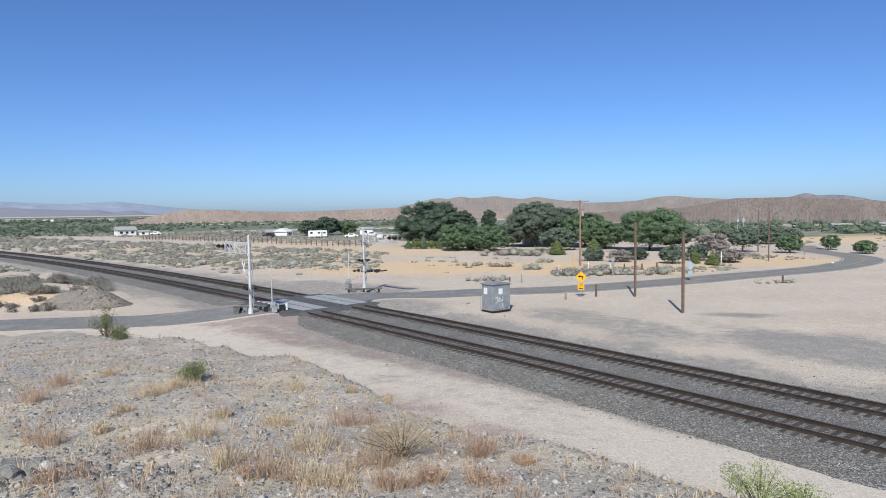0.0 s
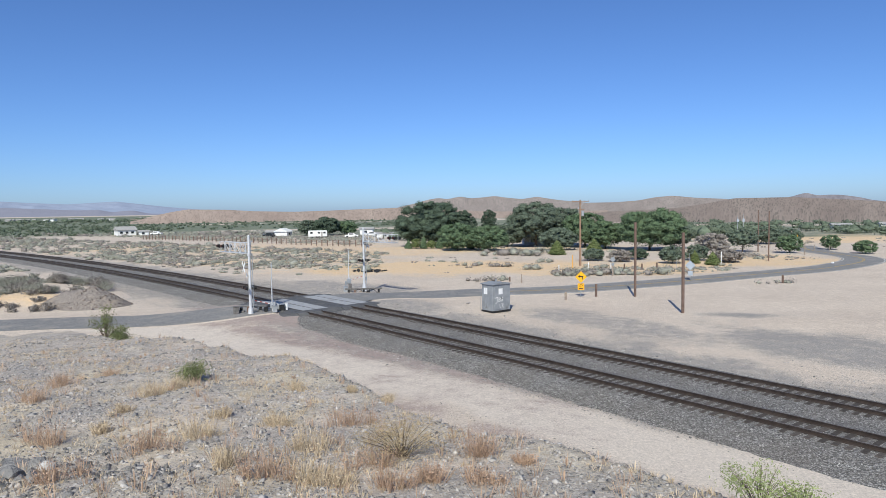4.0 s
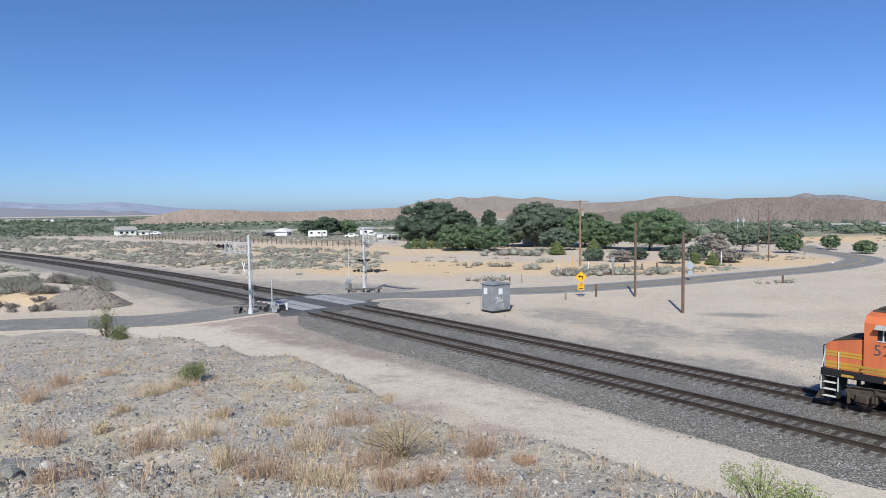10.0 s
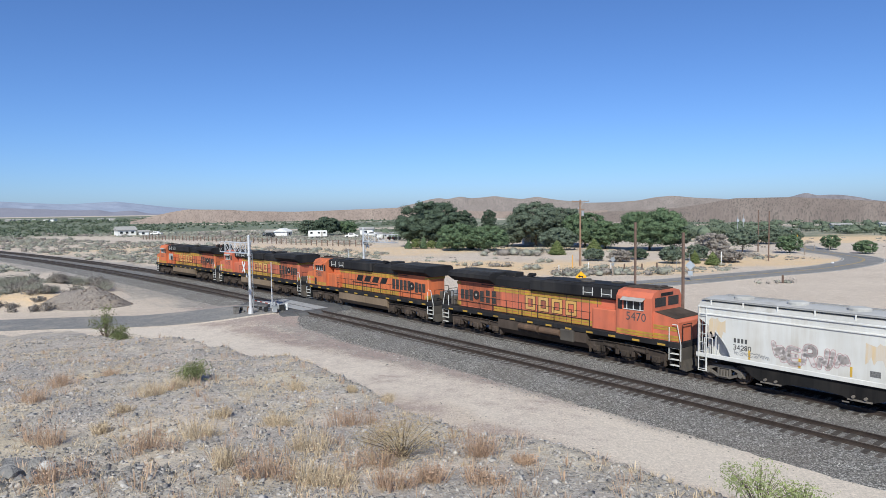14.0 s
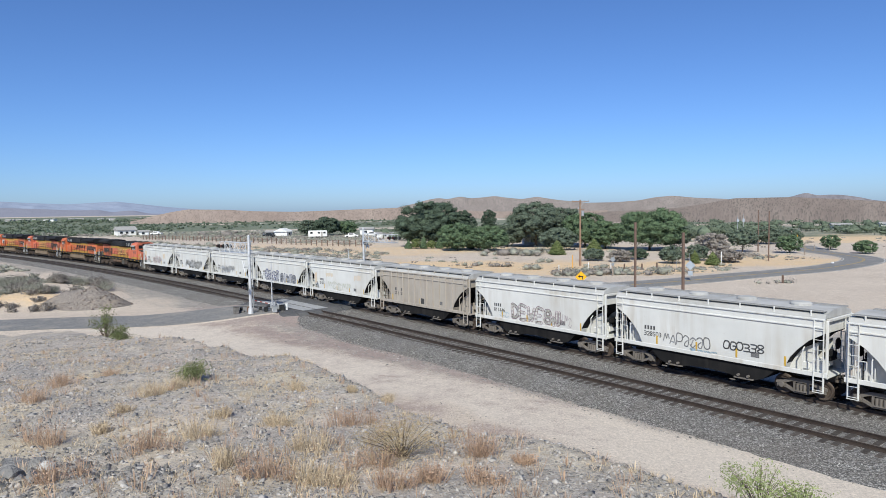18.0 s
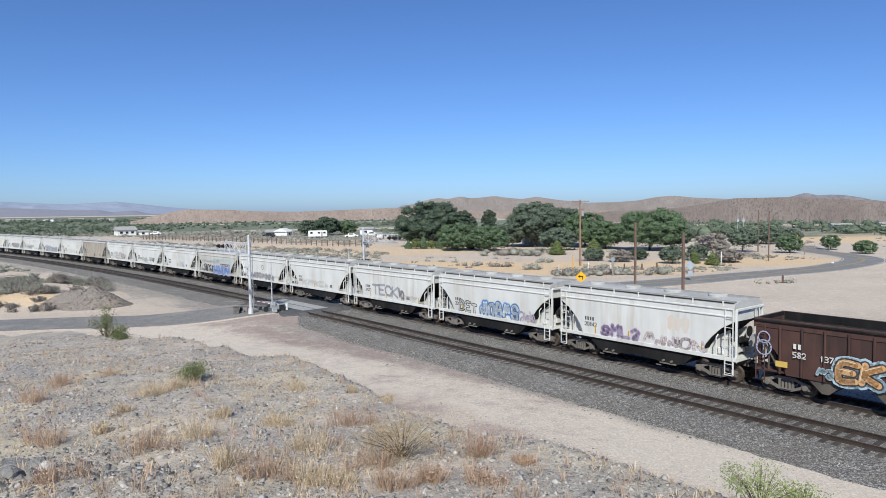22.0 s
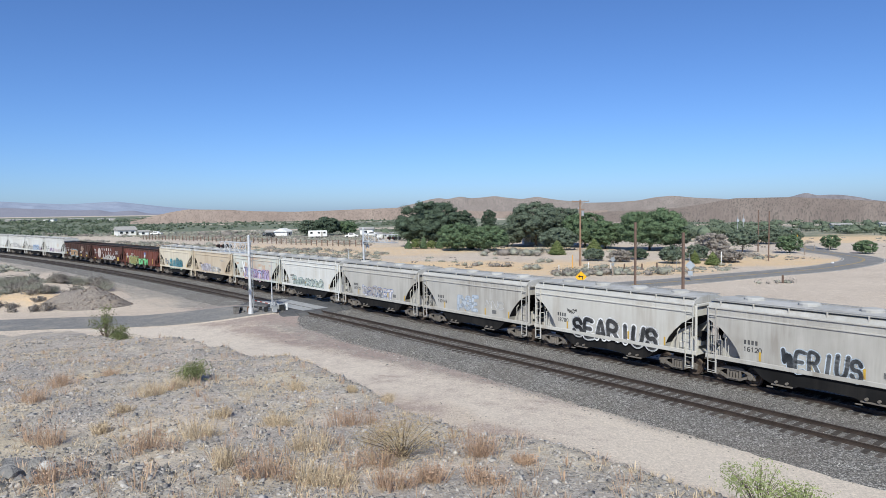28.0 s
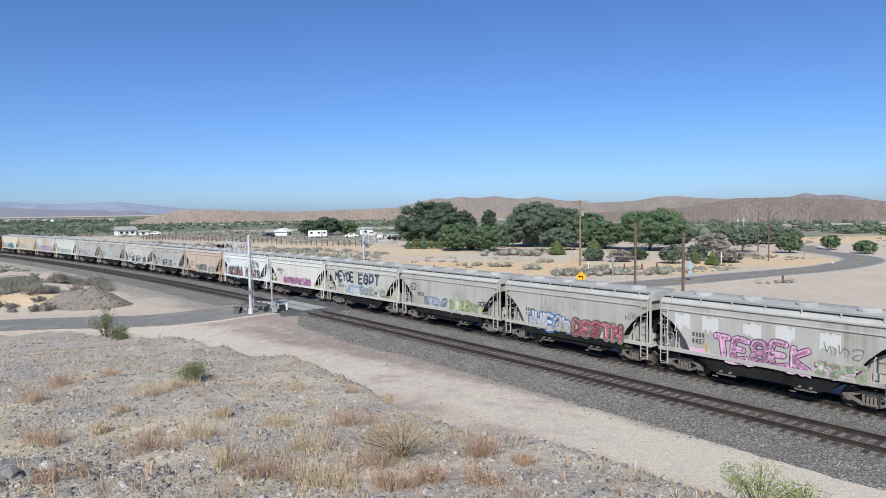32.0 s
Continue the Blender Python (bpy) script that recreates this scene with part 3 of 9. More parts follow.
M_SHEDWALL = surf("shed_paint_grey", (0.20, 0.215, 0.235), (0.27, 0.285, 0.30), 1.6, 0.6, 0.08, (0.16, 0.165, 0.17), 0.9)
M_PAPER = surf("paper_notice", (0.66, 0.67, 0.68), (0.75, 0.75, 0.75), 3.0, 0.8, 0.0)
M_HOUSE = surf("house_white", (0.68, 0.68, 0.66), (0.76, 0.76, 0.74), 1.0, 0.8, 0.02)
M_ROOFGREY = surf("roof_grey", (0.30, 0.29, 0.28), (0.40, 0.39, 0.37), 2.0, 0.9, 0.1)
M_GLASSDARK = surf("dark_window", (0.02, 0.025, 0.03), (0.03, 0.035, 0.04), 1.0, 0.15, 0.0)


V3UP = np.array((0, 0, 0.25))


def leaf_cloud(rng, blobs, count, size, squash=0.85):
    """Quads scattered through the outer part of round blobs (x, y, z, rx, ry, rz)."""
    B = np.array(blobs, float)
    w = (B[:, 3] * B[:, 4] + B[:, 3] * B[:, 5]); w /= w.sum()
    i = rng.choice(len(B), count, p=w)
    d = rng.normal(size=(count, 3)); d /= np.linalg.norm(d, axis=1)[:, None]
    r = rng.uniform(0.3, 1.0, count) ** 0.4 * (1 + 0.12 * rng.normal(size=count))
    c = B[i, :3] + d * B[i, 3:6] * r[:, None]
    nrm = d + V3UP + 0.55 * rng.normal(size=(count, 3)); nrm /= np.linalg.norm(nrm, axis=1)[:, None]
    a = np.cross(nrm, rng.normal(size=(count, 3))); a /= np.linalg.norm(a, axis=1)[:, None]
    b = np.cross(nrm, a)
    s = size * rng.uniform(0.55, 1.4, count)
    a, b = a * s[:, None], b * s[:, None] * squash
    v = np.stack([c - a, c - b * 0.7, c + a, c + b * 0.7], 1).reshape(-1, 3)
    return v, np.arange(4 * count).reshape(-1, 4)


def clumps(rng, blobs, fine=2):
    """A lumpy body for each blob, under its leaves."""
    ico = bmesh.new()
    bmesh.ops.create_icosphere(ico, subdivisions=fine, radius=1.0)
    bv = np.array([v.co[:] for v in ico.verts]); bf = np.array([[v.index for v in f.verts] for f in ico.faces])
    ico.free()
    B = np.array(blobs, float)
    n = len(B)
    v = bv[None] * rng.uniform(0.32, 0.86, (n, len(bv), 1)) * B[:, None, 3:6] + B[:, None, :3]
    return v.reshape(-1, 3), (bf[None] + (np.arange(n) * len(bv))[:, None, None]).reshape(-1, 3)


def foliage(name, rng, blobs, count, size, mat, fine=2):
    """Leaf clumps: lumpy bodies with loose leaves over and between them."""
    v, f = leaf_cloud(rng, blobs, count, size)
    cv, cf = clumps(rng, blobs, fine)
    tri = np.concatenate([f[:, [0, 1, 2]], f[:, [0, 2, 3]], cf + len(v)])
    return bulk(name, np.concatenate([v, cv]), tri, mat, True)


def blades(rng, centres, per, tall, spread, wide):
    """Thin leaning blades round each centre, as triangles."""
    n = len(centres) * per
    c = np.repeat(np.array(centres, float), per, 0)
    k = np.repeat(np.broadcast_to(np.asarray(tall, float), (len(centres),)), per)
    a = rng.uniform(0, 2 * math.pi, n)
    lean = rng.uniform(0.0, 1.0, n) * spread
    root = c[:, :3] + np.stack([np.cos(a) * lean * k * 0.45, np.sin(a) * lean * k * 0.45, np.zeros(n)], -1)
    h = k * rng.uniform(0.45, 1.1, n)
    tip = root + np.stack([np.cos(a) * lean * h * 0.8, np.sin(a) * lean * h * 0.8, h], -1)
    b = rng.uniform(0, math.pi, n)
    w = np.stack([np.cos(b), np.sin(b), np.zeros(n)], -1) * (wide * rng.uniform(0.6, 1.4, n))[:, None]
    mid = root * 0.35 + tip * 0.65
    v = np.stack([root - w * 0.5, root + w * 0.5, mid + w, tip, mid - w], 1)
    v = v[:, [0, 1, 2, 3]].reshape(-1, 3)
    return v, np.arange(4 * n).reshape(-1, 4)


def tree(name, x, y, tall, wide, mat, label, category="tree", trunk=0.22, seed=0, low=0.15, dense=1.0, cone=False, leaf=0.34, group=""):
    rng = np.random.RandomState(seed)
    z = ground_at(x, y)
    t = thing(name, pose(x, y, z), label, category, group)
    m = Mesher()
    base = tall * low
    rt = max(0.05, tall * 0.028)
    m.rod((0, 0, -0.2), (0.1, 0, tall * 0.35), rt, rt * 0.75, 8)
    m.rod((0.1, 0, tall * 0.35), (0, 0.1, tall * 0.75), rt * 0.75, rt * 0.3, 7)
    blobs = []
    if cone:
        for k in range(26):
            f, a = k / 25, 2.4 * k
            q = wide * 0.27 * (1 - 0.82 * f ** 1.4)
            blobs.append((math.cos(a) * q * 0.55, math.sin(a) * q * 0.55, base + (tall - base) * (0.08 + 0.84 * f), q * 1.1, q * 1.1, tall * 0.13))
    else:
        up = 0.5 * (tall - base)
        blobs.append((0, 0, base + 0.88 * up, 0.42 * wide, 0.42 * wide, 0.86 * up))
        for i in range(70 + int(6.0 * wide)):
            a, e = rng.uniform(0, 6.28), rng.uniform(-0.75, 1.0)
            q = math.sqrt(1 - abs(e) ** 2.4) * rng.uniform(0.72, 0.94)
            bx, by, bz = math.cos(a) * q * wide / 2, math.sin(a) * q * wide / 2, base + up * (0.98 + 0.9 * e * rng.uniform(0.8, 1.0))
            r = rng.uniform(0.05, 0.105) * wide
            blobs.append((bx, by, bz, r, r, min(r * 0.62, 0.2 * tall)))
            if i % 8 == 0:
                m.rod((0.05, 0.05, tall * rng.uniform(0.25, 0.5)), (bx * 0.8, by * 0.8, bz), rt * 0.45, rt * 0.12, 5)
    part("trunk", m, M_BARK, t)
    part("crown", foliage("crown", rng, blobs, int(1550 * dense * 2.7 * min(2.4, wide / 7)), leaf * 0.55, mat), mat, t)
    return t


def shrub(name, x, y, tall, wide, mat, label, category="shrub", seed=0, count=260, leaf=0.09, twigs=16, group="", z=None):
    """Twigs from one root with small leaves toward their ends."""
    rng = np.random.RandomState(seed)
    t = thing(name, pose(x, y, ground_at(x, y) if z is None else z), label, category, group)
    m, tips = Mesher(), []
    for i in range(twigs):
        a, q = rng.uniform(0, 6.28), rng.uniform(0.1, 1.0)
        tip = (math.cos(a) * q * wide / 2, math.sin(a) * q * wide / 2, tall * rng.uniform(0.55, 1.0) * (1.05 - 0.45 * q))
        m.rod((0, 0, -0.03), (tip[0] * 0.45, tip[1] * 0.45, tip[2] * 0.55), 0.009 * tall + 0.001, 0.005 * tall + 0.0005, 5)
        m.rod((tip[0] * 0.45, tip[1] * 0.45, tip[2] * 0.55), tip, 0.005 * tall + 0.0005, 0.0015 * tall + 0.0005, 4)
        r = 0.16 * wide
        tips.append((tip[0] * 0.92, tip[1] * 0.92, tip[2] * 0.90, r, r, r * 0.9))
        tips.append((tip[0] * 0.6, tip[1] * 0.6, tip[2] * 0.62, r, r, r * 0.9))
    part("stem", m, M_BARK, t)
    v, f = leaf_cloud(rng, tips, count, leaf, 0.5)
    part("foliage", bulk("foliage", v, f, mat), mat, t)
    return t


# ---------------------------------------------------------------- hills
def hill_material(name, soil_a, soil_b, dot, dots):
    m, nt, bs = nodes_of(name)
    lie = nt.nodes.new("ShaderNodeAttribute"); lie.attribute_name = "lie"
    co = lie.outputs[1]
    col = mixc(nt, ramp(nt, noise_node(nt, co, 0.022, 7.0, 0.65), 0.35, 0.65), soil_a, soil_b)
    col = mixc(nt, math_node(nt, "MULTIPLY", ramp(nt, noise_node(nt, co, 0.22, 4.0, 0.7), 0.48, 0.72), 0.5), col, tuple(c * 0.62 for c in soil_a))
    vo = add(nt, "TexVoronoi", Scale=dots)
    nt.links.new(co, vo.inputs[0])
    k = math_node(nt, "MULTIPLY", ramp(nt, vo.outputs[0], 0.50, 0.26), ramp(nt, noise_node(nt, co, 0.03, 4.0), 0.28, 0.50))
    col = mixc(nt, math_node(nt, "MULTIPLY", k, 0.55), col, dot)
    nt.links.new(col, bs.inputs["Base Color"])
    bs.inputs["Roughness"].default_value = 1.0
    bs.inputs["Specular IOR Level"].default_value = 0.0
    b = add(nt, "Bump", Strength=0.5 if dots > 0.03 else 0.0, Distance=5.0)
    nt.links.new(noise_node(nt, co, 0.06, 6.0, 0.6), b.inputs["Height"])
    nt.links.new(b.outputs[0], bs.inputs["Normal"])
    return m


def hill(name, far, deep, crest, mat, label, seed):
    """A ridge: crest gives (bearing in degrees, height); it falls to the plain toward the eye over deep metres."""
    b, h = np.array(crest, float).T
    az = np.linspace(b[0], b[-1], int((b[-1] - b[0]) / 0.12) + 2)
    hh = np.interp(az, b, h)
    ker = np.hanning(7); ker /= ker.sum()
    hh = np.convolve(np.pad(hh, 3, mode="edge"), ker, "valid")
    A, T = np.meshgrid(np.radians(az), np.linspace(0, 1.35, 40), indexing="ij")
    r = far - deep + deep * T
    x, y = r * np.sin(A), r * np.cos(A)
    prof = np.where(T < 1, np.clip(T, 0, 1) ** 1.3, 1 - (T - 1) * 1.2)
    z = hh[:, None] * prof
    rough = waves(x, y, deep * 0.30, seed) * 0.11 + waves(x, y, deep * 0.12, seed + 1) * 0.06 + (waves(A * far, T * 60, 60.0, seed + 2) * 0.08 + waves(A * far, T * 60, 22.0, seed + 3) * 0.03) * (far < 3000)
    z = z * (1 + rough * np.sin(np.clip(T, 0, 1) * math.pi) ** 0.7) - 3.0 * (1 - np.clip(T * 6, 0, 1))
    n, k = A.shape
    i, j = np.meshgrid(np.arange(n - 1), np.arange(k - 1), indexing="ij")
    f = np.stack([i * k + j, (i + 1) * k + j, (i + 1) * k + j + 1, i * k + j + 1], -1).reshape(-1, 4)
    me = bulk(name, np.stack([x, y, z], -1).reshape(-1, 3), f, mat, True)
    lie = me.attributes.new("lie", "FLOAT_VECTOR", "POINT")
    lie.data.foreach_set("vector", np.stack([A * far, T * max(12.0, hh.max() * 1.1), A * 0], -1).astype(np.float32).ravel())
    ob = new(name, me)
    tagged(ob, label, "hills", kind="structure")


M_HILL_RED = hill_material("red_brown_hillside", (0.25, 0.203, 0.175), (0.325, 0.268, 0.228), (0.12, 0.115, 0.098), 0.5)
M_HILL_TAN = hill_material("tan_hillside", (0.305, 0.26, 0.232), (0.385, 0.333, 0.295), (0.16, 0.152, 0.132), 0.45)
M_HILL_LOW = hill_material("reddish_tan_hillside", (0.36, 0.28, 0.232), (0.46, 0.365, 0.30), (0.19, 0.165, 0.135), 0.6)
M_HILL_FAR = hill_material("far_hillside", (0.27, 0.25, 0.26), (0.31, 0.285, 0.29), (0.18, 0.17, 0.18), 0.05)
# valley haze is put into the mountain colours, near and far range alike
M_MOUNTAIN = hill_material("hazed_distant_mountain", (0.27, 0.275, 0.325), (0.285, 0.29, 0.335), (0.27, 0.275, 0.325), 0.02)
hill("hill_far_peak", 2600, 900, [(24, 6), (26.1, 21.5), (27.7, 35.9), (28.2, 43.2), (28.7, 48.5), (29.4, 38.2), (30.3, 40.1), (31, 38.5), (32.1, 29.9), (32.9, 19.8), (34.8, 7.4), (40, 3)], M_HILL_FAR, "distant bare grey-brown peaks", 71)
hill("hill_back", 1700, 620, [(-10.8, 0), (-8.9, 4.1), (-4, 13), (-2.3, 24.5), (-1.2, 33.4), (-0.35, 37.2), (0.45, 34), (1.55, 40.4), (2.4, 35.4), (3.4, 37), (4.5, 40.4), (5.6, 35.4), (6.8, 31.4), (8.1, 37), (9.2, 31), (10, 27.5), (12.3, 19.8), (14.6, 20.1), (16.4, 23.5), (17.8, 31), (19.1, 33.7), (20.8, 28), (22.9, 24.2), (24.5, 18.1), (28, 6)], M_HILL_TAN, "bare tan desert hills behind the trees", 73)
hill("hill_low", 1000, 400, [(-25.2, 0), (-24.7, 1.0), (-23.8, 3.5), (-22.3, 9.5), (-21, 13.2), (-18, 12.1), (-15.8, 9.5), (-12.6, 7.9), (-9.8, 8.9), (-6.9, 10.4), (-4, 11.8), (-1.1, 9.4), (3.3, 5), (8, 3), (14, 4)], M_HILL_LOW, "low reddish tan hill with sparse scrub", 75)
hill("hill_front", 900, 540, [(9, 0), (12.8, 2), (15, 3.5), (17.3, 4.5), (19.5, 6.5), (21.7, 11.8), (23.7, 17.6), (25.7, 17.7), (27.7, 17.8), (29.5, 15.9), (31.4, 14), (33.7, 10.7), (36.1, 8.3), (39.4, 12.1), (43.5, 5.3), (50, 3)], M_HILL_RED, "red-brown hillside dotted with dark scrub", 77)
hill("mountain_near", 3600, 700, [(-42, 40), (-38.4, 48.6), (-33.6, 40.9), (-31.6, 34.3), (-29, 25.8), (-27.3, 25.8), (-26.4, 14.1), (-25.4, 21.5), (-24.8, 21), (-23.9, 6), (-22.3, 2)], M_MOUNTAIN, "mountains far across the valley, coloured blue-grey for haze", 79)
# farther range: more haze in its base colour, paler and bluer
M_MOUNTAIN_FAR = hill_material("hazed_horizon_mountain", (0.29, 0.335, 0.425), (0.297, 0.342, 0.432), (0.29, 0.335, 0.425), 0.02)
hill("mountain_far", 4400, 600, [(-42, 80), (-38.4, 86.6), (-33.6, 82.1), (-31.5, 71.7), (-29.4, 64), (-27.5, 72.7), (-26.1, 78.5), (-24.6, 64.1), (-22.3, 41.8), (-18.9, 17.6), (-15, 4)], M_MOUNTAIN_FAR, "mountains on the horizon, coloured pale blue for haze", 81)


# ---------------------------------------------------------------- the near rise: stones, grass, shrubs
def rocks(name, pts, sizes, mat, label, seed, splinter=False):
    rng = np.random.RandomState(seed)
    ico = bmesh.new()
    bmesh.ops.create_icosphere(ico, subdivisions=1, radius=1.0)
    bv = np.array([v.co[:] for v in ico.verts]); bf = np.array([[v.index for v in f.verts] for f in ico.faces])
    ico.free()
    if splinter:
        bv = np.array([(1, 0, 0), (-1, 0, 0), (0, 1, 0), (0, -1, 0), (0, 0, 1), (0, 0, -1)], float)
        bf = np.array([(0, 2, 4), (2, 1, 4), (1, 3, 4), (3, 0, 4), (2, 0, 5), (1, 2, 5), (3, 1, 5), (0, 3, 5)])
        bv = bv[None] + rng.uniform(-0.38, 0.38, (len(pts), 6, 3))
    n = len(pts)
    jit = rng.uniform(0.45, 1.35, (n, bv.shape[-2], 1))
    sc = np.stack([rng.uniform(0.7, 1.5, n), rng.uniform(0.6, 1.1, n), rng.uniform(0.45, 0.95, n)], -1) * np.asarray(sizes)[:, None]
    a = rng.uniform(0, 6.28, n)
    v = (bv if splinter else bv[None]) * jit * sc[:, None, :]
    c, s = np.cos(a)[:, None], np.sin(a)[:, None]
    v = np.stack([v[..., 0] * c - v[..., 1] * s, v[..., 0] * s + v[..., 1] * c, v[..., 2]], -1) + np.asarray(pts)[:, None, :]
    f = (bf[None] + (np.arange(n) * bv.shape[-2])[:, None, None]).reshape(-1, 3)
    ob = new(name, bulk(name, v.reshape(-1, 3), f, mat))
    return tagged(ob, label, "stones", kind="stuff")


def on_rise(rng, n, reach=24.0, power=1.0, edge=0.3):
    """Points on the rise within view, with their heights."""
    az = np.radians(rng.uniform(-37, 37, n * 3))
    r = 2.6 + (reach - 2.6) * rng.uniform(0, 1, n * 3) ** power
    x, y = r * np.sin(az), r * np.cos(az)
    keep = signed_to(CREST, x, y) < edge
    x, y = x[keep][:n], y[keep][:n]
    return np.stack([x, y, height(x, y)], -1)


def make_rise():
    rng = np.random.RandomState(21)
    p = on_rise(rng, 56000, 24, 1.25, 0.8)
    d = np.hypot(p[:, 0], p[:, 1])
    patch = waves(p[:, 0], p[:, 1], 2.6, 31)
    keep = rng.uniform(-1.1, 1.0, len(p)) < patch + 0.35
    p, d = p[keep], d[keep]
    rocks("gravel", p, np.minimum(np.exp(rng.normal(-4.75, 0.55, len(p))), 0.030) * (1 + 0.05 * d), M_STONE, "loose grey and pinkish stones scattered over the rise", 5, True)
    p = on_rise(rng, 420, 24, 1.0, 0.6)
    rocks("cobbles", p, np.minimum(np.exp(rng.normal(-3.6, 0.3, len(p))), 0.042), M_STONE, "fist-sized grey stones lying on the rise", 6)
    for i, (x, y, s, lab) in enumerate(((-3.62, 5.46, 0.13, "dark angular boulder in a small pile"), (-3.42, 5.40, 0.10, "dark angular rock in a small pile"), (-3.28, 5.36, 0.075, "pale broken rock beside a boulder"), (-3.50, 5.22, 0.09, "dark angular rock in a small pile"), (-3.26, 5.12, 0.07, "dark flat rock on the gravel"), (-3.72, 5.25, 0.08, "dark angular rock in a small pile"), (-2.84, 6.72, 0.04, "small white stone on the gravel"), (-3.05, 5.28, 0.05, "dark angular rock on the gravel"))):
        chunk = random.Random(400 + i)
        bm = bmesh.new()
        bmesh.ops.create_icosphere(bm, subdivisions=2, radius=1.0)
        cuts = [(V((chunk.gauss(0, 1), chunk.gauss(0, 1), chunk.gauss(0, 1))).normalized(), chunk.uniform(0.45, 0.8)) for k in range(9)]
        for v in bm.verts:
            for nrm, far in cuts:
                over = v.co.dot(nrm) - far
                if over > 0:
                    v.co -= nrm * over
            v.co = V((v.co.x * 1.35, v.co.y * 0.9, v.co.z * 0.8)) * s * (1 + 0.10 * noise.noise(v.co * 3.1 + V((i, 0, 0))))
        me = bpy.data.meshes.new("boulder"); bm.to_mesh(me); bm.free()
        me.materials.append(M_PALESTONE if "pale" in lab or "white" in lab else M_DARKSTONE)
        solid("boulder", me, None, lab, "boulder", m=pose(x, y, ground_at(x, y) + s * 0.25, 0, 0, chunk.uniform(0, 180)))
    n = 700
    x, y = -3.3 + rng.normal(0, 0.75, n), 5.15 + rng.normal(0, 0.45, n)
    rocks("dark_stones", np.stack([x, y, height(x, y)], -1), np.exp(rng.normal(-4.0, 0.45, n)), M_DARKSTONE, "dark angular stones strewn round a boulder pile", 7)
    # dry grass: loose cover, and tufts of their own
    p = on_rise(rng, 9000, 24, 0.9, 0.2)
    keep = rng.uniform(-0.6, 1.2, len(p)) < waves(p[:, 0], p[:, 1], 3.0, 41)
    p = p[keep]
    v, f = blades(rng, p, 11, rng.uniform(0.02, 0.075, len(p)), 1.0, 0.003)
    tagged(new("dry_grass", bulk("dry_grass", v, f, M_STRAW)), "short straw-coloured dry grass between stones", "grass", kind="stuff")
    p = on_rise(rng, 340, 20, 1.0, 0.0)
    v, f = blades(rng, p, 16, rng.uniform(0.08, 0.17, len(p)), 0.8, 0.003)
    tagged(new("reddish_dry_grass", bulk("reddish_dry_grass", v, f, M_RUSTGRASS)), "thin reddish dry stalks on the rise", "grass", kind="stuff")
    for i, (x, y, tall, red) in enumerate(TUFTS):
        rng = np.random.RandomState(100 + i)
        n = 5
        c = np.stack([rng.normal(0, tall * 0.28, n), rng.normal(0, tall * 0.22, n), np.zeros(n)], -1)
        v, f = blades(rng, c, 58, tall * rng.uniform(0.42, 0.8, n), 0.9, 0.0024)
        v2, f2 = leaf_cloud(rng, [(q[0], q[1], tall * 0.30, tall * 0.34, tall * 0.34, tall * 0.24) for q in c], 330, 0.010, 0.5)
        v, f = np.concatenate([v, v2]), np.concatenate([f, f2 + len(v)])
        t = solid("grass_tuft", bulk("grass_tuft", v, f, M_RUSTGRASS if red else M_STRAW), None, "reddish brown dry grass tuft on stony ground" if red else "straw-yellow dry grass tuft on stony ground", "grass tuft", "dry grass tufts")
        t.matrix_basis = pose(x, y, ground_at(x, y) - 0.01)
    for s in NEAR_SHRUBS:
        shrub(*s[:5], **s[5])



TUFTS = [(-4.05, 6.54, 0.4, 1), (-2.77, 5.86, 0.38, 1), (-5.56, 8.77, 0.34, 1), (-5.76, 9.85, 0.34, 1), (-3.87, 8.64, 0.37, 0), (-3.72, 9.22, 0.32, 0), (-1.43, 4.99, 0.35, 1), (-2.37, 6.39, 0.33, 0)]
TUFTS += [(-1.22, 5.79, 0.38, 0), (-1.02, 6.78, 0.35, 1), (-0.62, 5.12, 0.36, 1), (-0.99, 4.93, 0.26, 0), (-0.83, 4.78, 0.25, 0), (0.29, 5.39, 0.33, 1), (0.62, 5.27, 0.18, 1), (-0.36, 4.61, 0.24, 1)]
TUFTS += [(-0.08, 4.79, 0.25, 1), (-2.43, 7.15, 0.25, 0), (-1.8, 5.19, 0.27, 0), (-5.86, 11.49, 0.3, 1), (-1.84, 6.9, 0.24, 0), (-3.64, 6.9, 0.24, 0)]
TUFTS += [(0.29, 4.71, 0.25, 1), (-1.95, 8.79, 0.27, 0), (-2.99, 4.97, 0.26, 1), (-0.69, 8.1, 0.18, 0), (-3.77, 7.6, 0.23, 0), (-1.2, 8.5, 0.16, 0)]
